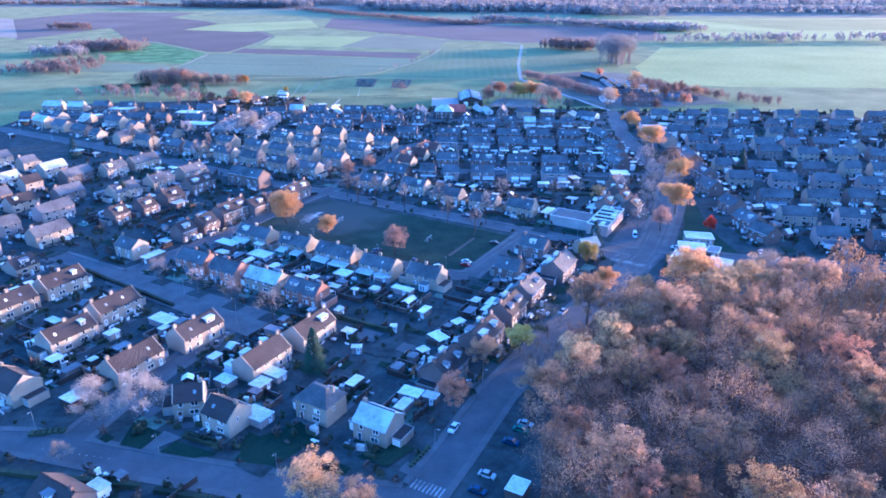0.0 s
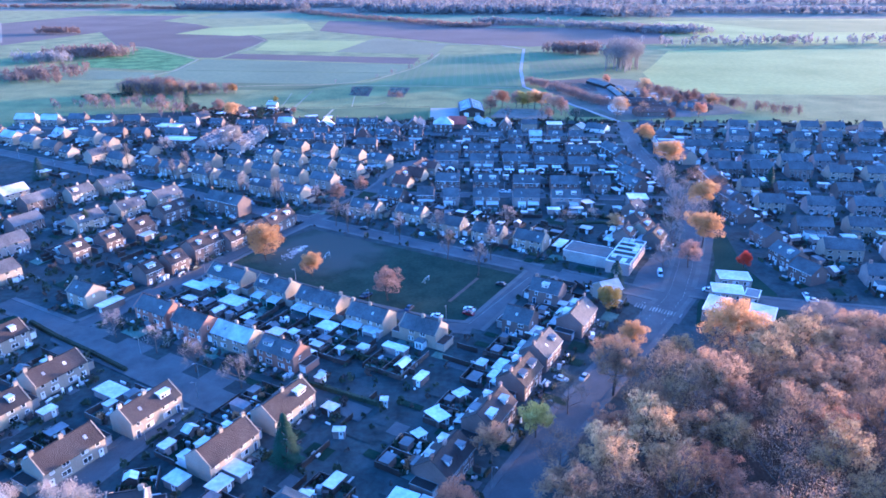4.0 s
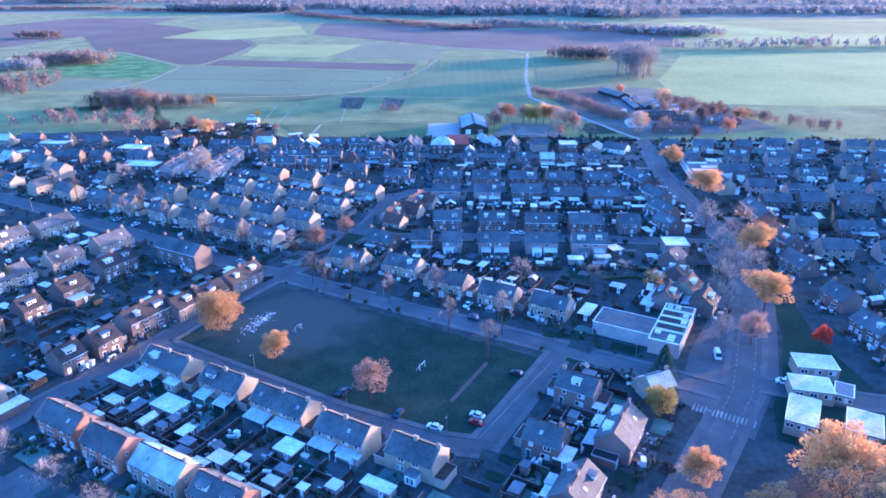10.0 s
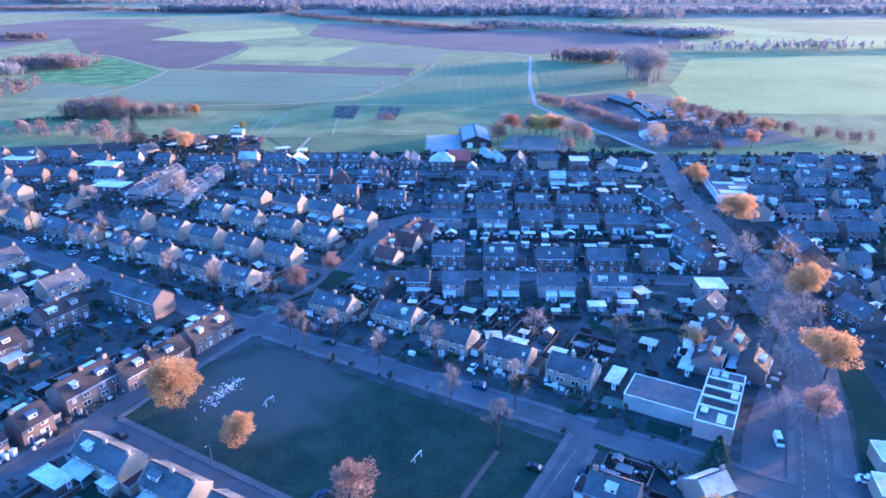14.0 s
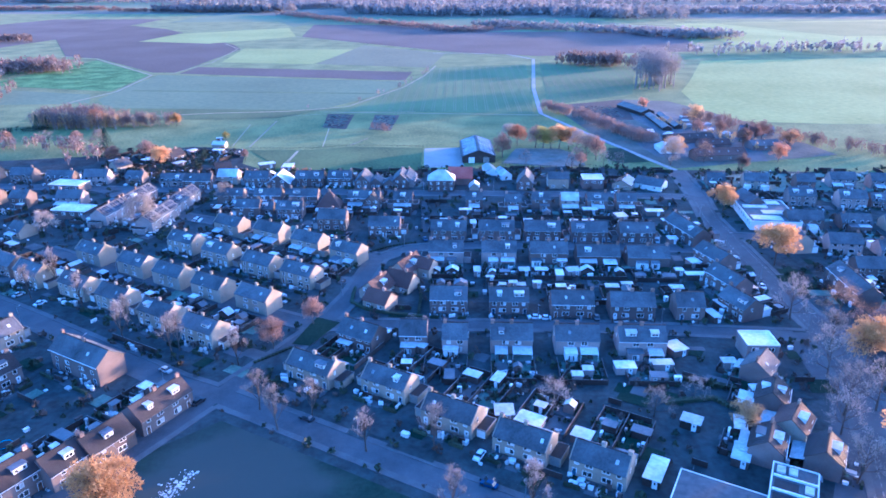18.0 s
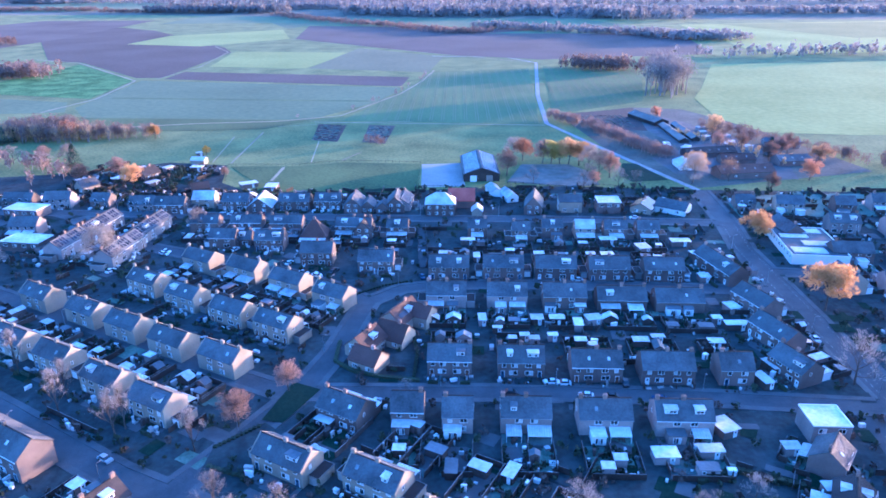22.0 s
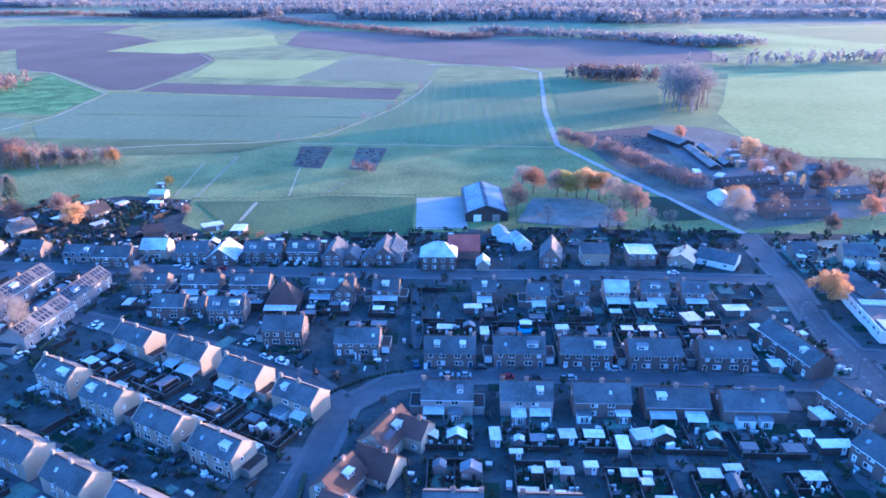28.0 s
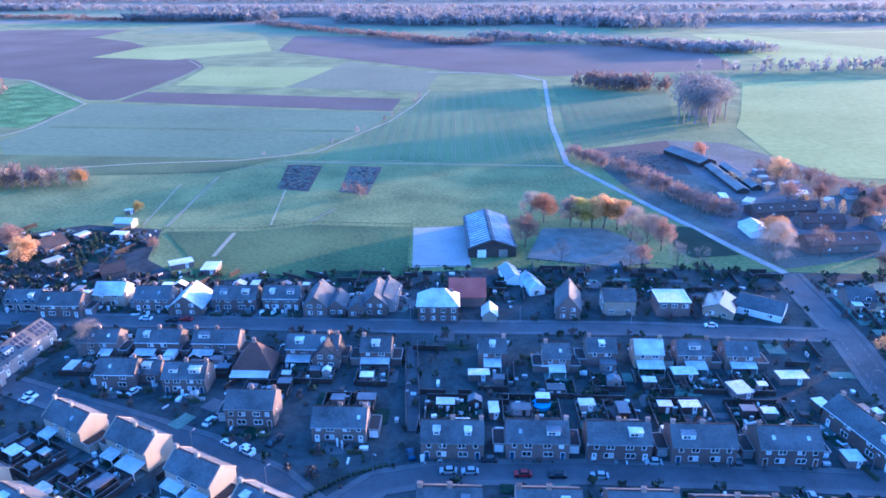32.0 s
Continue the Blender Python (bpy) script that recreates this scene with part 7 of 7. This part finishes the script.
# ---- far woods ----
def belt(name, label, line, n, height, width, leafmat, seed, quads=26, size=1.3, spots=None, limbs=3, mid=0.54, wide=0.36):
    """Many far trees joined: slender trunks, forked limbs and loose crowns along a line."""
    rng = random.Random(seed)
    v, f, s = [], [], []
    for _ in range(n):
        k = rng.randrange(len(line) - 1)
        t = rng.random()
        x = line[k][0] + (line[k + 1][0] - line[k][0]) * t + rng.uniform(-width, width) / 2
        y = line[k][1] + (line[k + 1][1] - line[k][1]) * t + rng.uniform(-width, width) / 2
        if spots:
            x, y = spots[_ % len(spots)]
        h = height * rng.uniform(0.7, 1.15)
        m = len(f)
        tube(v, f, Vector((x, y, 0)), Vector((x, y, h * 0.8)), h * 0.02, h * 0.006, 4)
        for _ in range(limbs):
            a = rng.uniform(0, 6.28)
            tube(v, f, Vector((x, y, h * rng.uniform(0.3, 0.55))), Vector((x + math.cos(a) * h * 0.2, y + math.sin(a) * h * 0.2, h * rng.uniform(0.7, 0.9))), h * 0.01, h * 0.004, 3)
        s += [1] * (len(f) - m)
        m = len(f)
        leaf_blob(v, f, rng, quads, size * h / 14, x, y, h * mid, h * wide, h * wide, h * min(mid, 1.06 - mid))
        s += [0] * (len(f) - m)
    tagged(new(name, mesh_of(name, v, f, [leafmat, PALEBARK], s)), label, "woodland", kind="stuff")


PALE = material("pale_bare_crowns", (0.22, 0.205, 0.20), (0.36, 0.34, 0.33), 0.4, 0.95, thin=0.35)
ROSE = material("pale_russet_crowns", (0.18, 0.13, 0.11), (0.31, 0.235, 0.195), 0.4, 0.95, thin=0.35)
PALEBARK = material("pale_bark", (0.22, 0.20, 0.19), (0.36, 0.33, 0.31), 1, 0.95)
belt("wood_interior", "crowded autumn trees deeper in the wood", [(0, 0), (1, 1)], len(REST), 17, 0, LEAVES["brown"], 20, 620, 0.27, REST, 4, 0.56, 0.42)
belt("far_copse", "tall copse of russet and bare trees by the fields", [(-304, 712), (-275, 706), (-250, 704)], 120, 16, 26, ROSE, 1, 210, 0.3, None, 3, 0.5, 0.36)
belt("far_copse", "tan-leaved trees among the copse by the fields", [(-300, 705), (-270, 700), (-245, 700), (-205, 706)], 34, 14, 14, LEAVES["tan"], 24, 220, 0.26, None, 3, 0.5, 0.34)
belt("far_copse", "low thin end of the copse by the fields", [(-252, 708), (-225, 709), (-200, 712)], 70, 10.5, 12, ROSE, 21, 150, 0.36, None, 3, 0.5, 0.34)
belt("hedgerow", "dark low bushes beside the copse", [(-335, 680), (-290, 693)], 40, 4.5, 6, HEDGE, 22, 50, 0.9, None, 2, 0.5, 0.5)
belt("far_copse", "rounded russet copse beside the leafy crop", [(-510, 985), (-470, 1010), (-438, 1000)], 120, 16, 44, ROSE, 2, 60, 0.9, None, 2, 0.5, 0.4)
belt("far_copse", "pale bare trees beside the leafy crop", [(-530, 938), (-482, 945)], 45, 15, 24, PALE, 23, 60, 0.8, None, 2, 0.5, 0.36)
belt("far_copse", "small copse among the fields", [(-726, 1346), (-658, 1342)], 36, 14, 26, ROSE, 3, 40, 1.2, None, 1, 0.5, 0.42)
belt("far_copse", "bare wood at the village edge", [(-470, 800), (-420, 790), (-450, 870)], 90, 12, 60, ROSE, 4, 50, 0.9, None, 2, 0.5, 0.4)
belt("poplar_stand", "stand of tall bare poplars", [(196, 850), (222, 880), (214, 920)], 70, 31, 26, PALE, 5, 260, 0.22, None, 3, 0.7)
belt("far_copse", "low reddish copse by the poplars", [(150, 1040), (215, 1010)], 110, 15, 34, ROSE, 6, 50, 0.9)
belt("hedgerow", "pinkish bare hedgerow along the farm track", [(88, 762), (112, 720), (128, 672), (142, 640)], 260, 8, 10, ROSE, 7, 110, 0.5)
belt("hedgerow", "orange and bare hedgerow trees by the farm", [(195, 720), (215, 680), (240, 640), (285, 600)], 150, 8, 18, ROSE, 8, 100, 0.5)
belt("hedgerow", "pale scrub along the farm yard", [(165, 700), (195, 660), (215, 600)], 40, 6, 16, LEAVES["tan"], 9, 40, 1.0)
belt("hedgerow", "thin bare bushes along the winding track", [(-8, 1010), (-20, 940), (-40, 870), (-80, 780), (-130, 760)], 16, 6, 4, PALE, 10, 30, 1.0)
belt("allotment_hedge", "bare bushes in the allotments", [(-48, 690), (-38, 680)], 8, 6, 6, ROSE, 11, 50, 1.0)
belt("village_edge_trees", "bare trees along the village edge", [(-330, 640), (-250, 640), (-215, 605)], 40, 10, 26, ROSE, 12, 40, 1.0)
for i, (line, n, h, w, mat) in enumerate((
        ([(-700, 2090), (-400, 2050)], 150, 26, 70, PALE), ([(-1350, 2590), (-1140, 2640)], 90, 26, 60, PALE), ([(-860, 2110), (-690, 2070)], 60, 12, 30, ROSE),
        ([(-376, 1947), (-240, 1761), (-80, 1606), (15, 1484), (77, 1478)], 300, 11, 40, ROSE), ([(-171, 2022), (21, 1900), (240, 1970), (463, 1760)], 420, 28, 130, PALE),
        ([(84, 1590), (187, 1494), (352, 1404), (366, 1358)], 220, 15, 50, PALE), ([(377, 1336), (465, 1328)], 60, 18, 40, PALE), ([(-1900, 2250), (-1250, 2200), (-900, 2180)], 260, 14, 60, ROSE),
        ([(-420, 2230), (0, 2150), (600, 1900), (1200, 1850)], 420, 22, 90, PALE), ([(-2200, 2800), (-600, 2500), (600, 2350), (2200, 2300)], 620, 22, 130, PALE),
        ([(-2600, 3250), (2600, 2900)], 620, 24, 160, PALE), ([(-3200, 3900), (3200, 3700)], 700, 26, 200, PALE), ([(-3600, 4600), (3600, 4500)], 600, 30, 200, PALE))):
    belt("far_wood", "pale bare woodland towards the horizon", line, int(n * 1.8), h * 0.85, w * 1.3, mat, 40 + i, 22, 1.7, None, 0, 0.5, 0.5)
belt("far_wood", "hazy woodland beyond the pasture", [(320, 1120), (600, 1150), (1000, 1100)], 140, 15, 60, PALE, 17, 16, 1.6)

# ---- marks, poles and small things ----
def stripe(pts, w, z=0.13):
    (ax, ay), (bx, by) = pts
    d = Vector((bx - ax, by - ay)).normalized()
    n = Vector((-d.y, d.x)) * w / 2
    return [(ax - n.x, ay - n.y, z), (bx - n.x, by - n.y, z), (bx + n.x, by + n.y, z), (ax + n.x, ay + n.y, z)]


ROADPAINT = material("worn_road_paint", (0.10, 0.10, 0.10), (0.42, 0.42, 0.41), 2.5, 0.8, spread=0.1)


def marks(name, label, stripes):
    v, f = [], []
    for q in stripes:
        k = len(v)
        v += q
        f.append((k, k + 1, k + 2, k + 3))
    me = mesh_of(name, v, f, [ROADPAINT])
    for p in me.polygons:
        if p.normal.z < 0:
            me.flip_normals()
            break
    tagged(new(name, me), label, "road marking", kind="stuff")


def zebra(x, y, yaw, n):
    a = radians(yaw)
    d, c = Vector((math.cos(a), math.sin(a))), Vector((-math.sin(a), math.cos(a)))
    out = []
    for i in range(n):
        o = Vector((x, y)) + d * (i - n / 2) * 1.05
        out.append(stripe([tuple(o - c * 1.7), tuple(o + c * 1.7)], 0.5, 0.135))
    marks("zebra_crossing", "white zebra crossing bars on the asphalt", out)


zebra(-3, 126, -28, 8)
zebra(76.6, 256.4, -31, 16)
dash = []
for off in (-2.6, 2.6):
    pts = offset_line(fine_line(ROADS[0][0][6:15], 3.0), off)
    dash += [stripe([p, ((p[0] + q[0]) / 2, (p[1] + q[1]) / 2)], 0.16) for p, q in zip(pts, pts[1:])]
marks("lane_dashes", "broken white cycle lane lines", dash)
marks("parking_line", "thin white parking line beside the green", [stripe([(34, 285), (9, 247)], 0.15, 0.12)])
marks("lane_dashes", "short white give-way marks", [stripe([(-100 + i, 140 - i * 0.2), (-100 + i + 0.5, 140 - i * 0.2)], 0.3) for i in range(0, 20, 2)])


def street_lamp(x, y, yaw):
    def pole():
        v, f = [], []
        tube(v, f, Vector((0, 0, 0)), Vector((0, 0, 6.2)), 0.09, 0.05, 8)
        return mesh_of("pole", v, f, [METAL])
    def arm():
        v, f = [], []
        tube(v, f, Vector((0, 0, 6.15)), Vector((0.9, 0, 6.35)), 0.04, 0.035, 6)
        return mesh_of("arm", v, f, [METAL])
    s = tagged(new("street_lamp"), "slim grey street lamp on the footway", "lamp", "street lamps")
    s.matrix_basis = pose(x, y, 0, 0, 0, yaw)
    part("pole", shared(("pole",), pole), s)
    part("arm", shared(("arm",), arm), s)
    part("lantern", box_mesh("lantern", 0.7, 0.25, 0.12, CONCRETE), s, pose(1.1, 0, 6.32))


for pts, width, name in ROADS[:14]:
    line = offset_line(fine_line(pts, 36), width / 2 + 0.5)
    for (x, y) in line[1:-1:1]:
        if not on_road(x, y, 0.3) and y > 110:
            near = nearest_road(x, y)
            street_lamp(x, y, near[1] - 90)


def goal(x, y, yaw):
    g = tagged(new("football_goal"), "small white football goal on the green", "goal")
    g.matrix_basis = pose(x, y, 0.06, 0, 0, yaw)
    bar = box_mesh("goal_post", 0.1, 0.1, 2.0, WHITE)
    for s in (-1.5, 1.5):
        part("post", bar, g, pose(s, 0, 0))
        part("stay", bar, g, pose(s, 1.2, 0, 31))
    part("crossbar", box_mesh("crossbar", 3.1, 0.1, 0.1, WHITE), g, pose(0, 0, 2.0))


goal(-6, 281, 60)
goal(-48, 305, 60)
pool = tagged(new("garden_pool"), "round blue above-ground garden pool", "pool")
pool.matrix_basis = pose(28.8, 487.6, 0)
BLUE = material("blue_vinyl", (0.05, 0.22, 0.45), (0.10, 0.34, 0.60), 1, 0.35)
v, f = [], []
tube(v, f, Vector((0, 0, 0)), Vector((0, 0, 1.1)), 2.6, 2.6, 28)
part("pool_wall", mesh_of("pool_wall", v, f, [BLUE]), pool)
part("water", mesh_of("water", [(2.55 * math.cos(i * 0.2244), 2.55 * math.sin(i * 0.2244), 0.95) for i in range(28)], [tuple(range(28))], [BLUE]), pool)
for tx, ty in ((35.6, 326), (-111, 328), (57, 428)):
    tr = tagged(new("trampoline"), "round dark garden trampoline", "trampoline")
    tr.matrix_basis = pose(tx, ty, 0)
    part("mat", mesh_of("mat", [(1.7 * math.cos(i * 0.3142), 1.7 * math.sin(i * 0.3142), 0.8) for i in range(20)], [tuple(range(20))], [RUBBER]), tr)
    v, f = [], []
    for i in range(20):
        tube(v, f, Vector((1.8 * math.cos(i * 0.3142), 1.8 * math.sin(i * 0.3142), 0.8)), Vector((1.8 * math.cos((i + 1) * 0.3142), 1.8 * math.sin((i + 1) * 0.3142), 0.8)), 0.06, 0.06, 5)
    part("rim", mesh_of("rim", v, f, [BLUE]), tr)
    for i in range(4):
        part("leg", box_mesh("trampoline_leg", 0.06, 0.06, 0.8, METAL), tr, pose(1.75 * math.cos(i * 1.5708), 1.75 * math.sin(i * 1.5708), 0))


# ---- meadow fences ----
def post_fence(pts, label):
    """Posts with two rails along a line."""
    fence_line = fine_line(pts, 4.0)
    o = tagged(new("post_and_rail_fence"), label, "fence", "meadow fences")
    o.matrix_basis = pose(pts[0][0], pts[0][1], 0)
    post = box_mesh("post", 0.16, 0.16, 1.3, FENCE)
    for (ax, ay), (bx, by) in zip(fence_line, fence_line[1:]):
        part("post", post, o, pose(ax - pts[0][0], ay - pts[0][1], 0))
        n = math.hypot(bx - ax, by - ay)
        turn = math.degrees(math.atan2(by - ay, bx - ax))
        part("rail", box_mesh("rail", round(n, 2), 0.06, 0.12, FENCE), o, pose((ax + bx) / 2 - pts[0][0], (ay + by) / 2 - pts[0][1], 1.0, 0, 0, turn))


post_fence([(-127, 631), (-84, 630), (-58, 638), (-11, 633)], "grey post and rail fence across the meadow")
post_fence([(-119.5, 595), (-126, 629)], "pale post and rail fence beside the gardens")
post_fence([(-11, 633), (-11, 584), (13, 583)], "grey post and rail fence round the riding arena")
post_fence([(144, 566), (141, 529)], "dark post and rail fence beside the frosted lot")
post_fence([(38, 590), (72, 580), (90, 584), (100, 578)], "grey post and rail fence round the paddock")

# ---- on the green ----
flat("flower_bed", [(1.8, 264.2), (3.0, 263.5), (14.3, 283.8), (13.2, 284.5)], 0.09, SOIL, "long narrow soil bed across the green", "flower bed")
rng = random.Random(3)
v, f = [], []
for i in range(170):
    k = rng.gauss(0, 4.4)
    cx, cy, r = -63 + 0.35 * k + rng.gauss(0, 1.7), 311 + 0.9 * k + rng.gauss(0, 1.3), rng.uniform(0.08, 0.5) * rng.uniform(0.5, 1.2)
    n = len(v)
    v += [(cx + r * rng.uniform(0.4, 1.4) * math.cos(j * 0.785), cy + r * rng.uniform(0.4, 1.4) * math.sin(j * 0.785), 0.08 + i * 0.0005) for j in range(8)]
    f.append(tuple(range(n, n + 8)))
tagged(new("frost_patches", mesh_of("frost_patches", v, f, [FROSTFLAT])), "scattered white patches of frost on worn grass", "frost", kind="stuff")

# ---- wheel tracks in the grass fields ----
for field, x0, x1, lean in (([(-7, 1007), (104, 1034), (88, 858), (76, 740), (-75, 757), (-19, 934)], -70, 100, 0.03), ([(123, 1052), (229, 1012), (178, 826), (92, 774)], 95, 225, 0.08)):
    v, f = [], []
    x = x0
    while x < x1:
        for off in (0, 1.9):
            run = [(x + off + (yy - 740) * lean, yy) for yy in range(742, 1050, 12)]
            for (ax, ay), (bx, by) in zip(run, run[1:]):
                if inside(ax, ay, field) and inside(bx, by, field):
                    k = len(v)
                    v += [(ax - 0.28, ay, 0.21), (ax + 0.28, ay, 0.21), (bx + 0.28, by, 0.21), (bx - 0.28, by, 0.21)]
                    f.append((k, k + 1, k + 2, k + 3))
        x += 9.0
    tagged(new("wheel_tracks", mesh_of("wheel_tracks", v, f, [GREYGRASS])), "pale parallel wheel tracks through the grass", "track", kind="stuff")
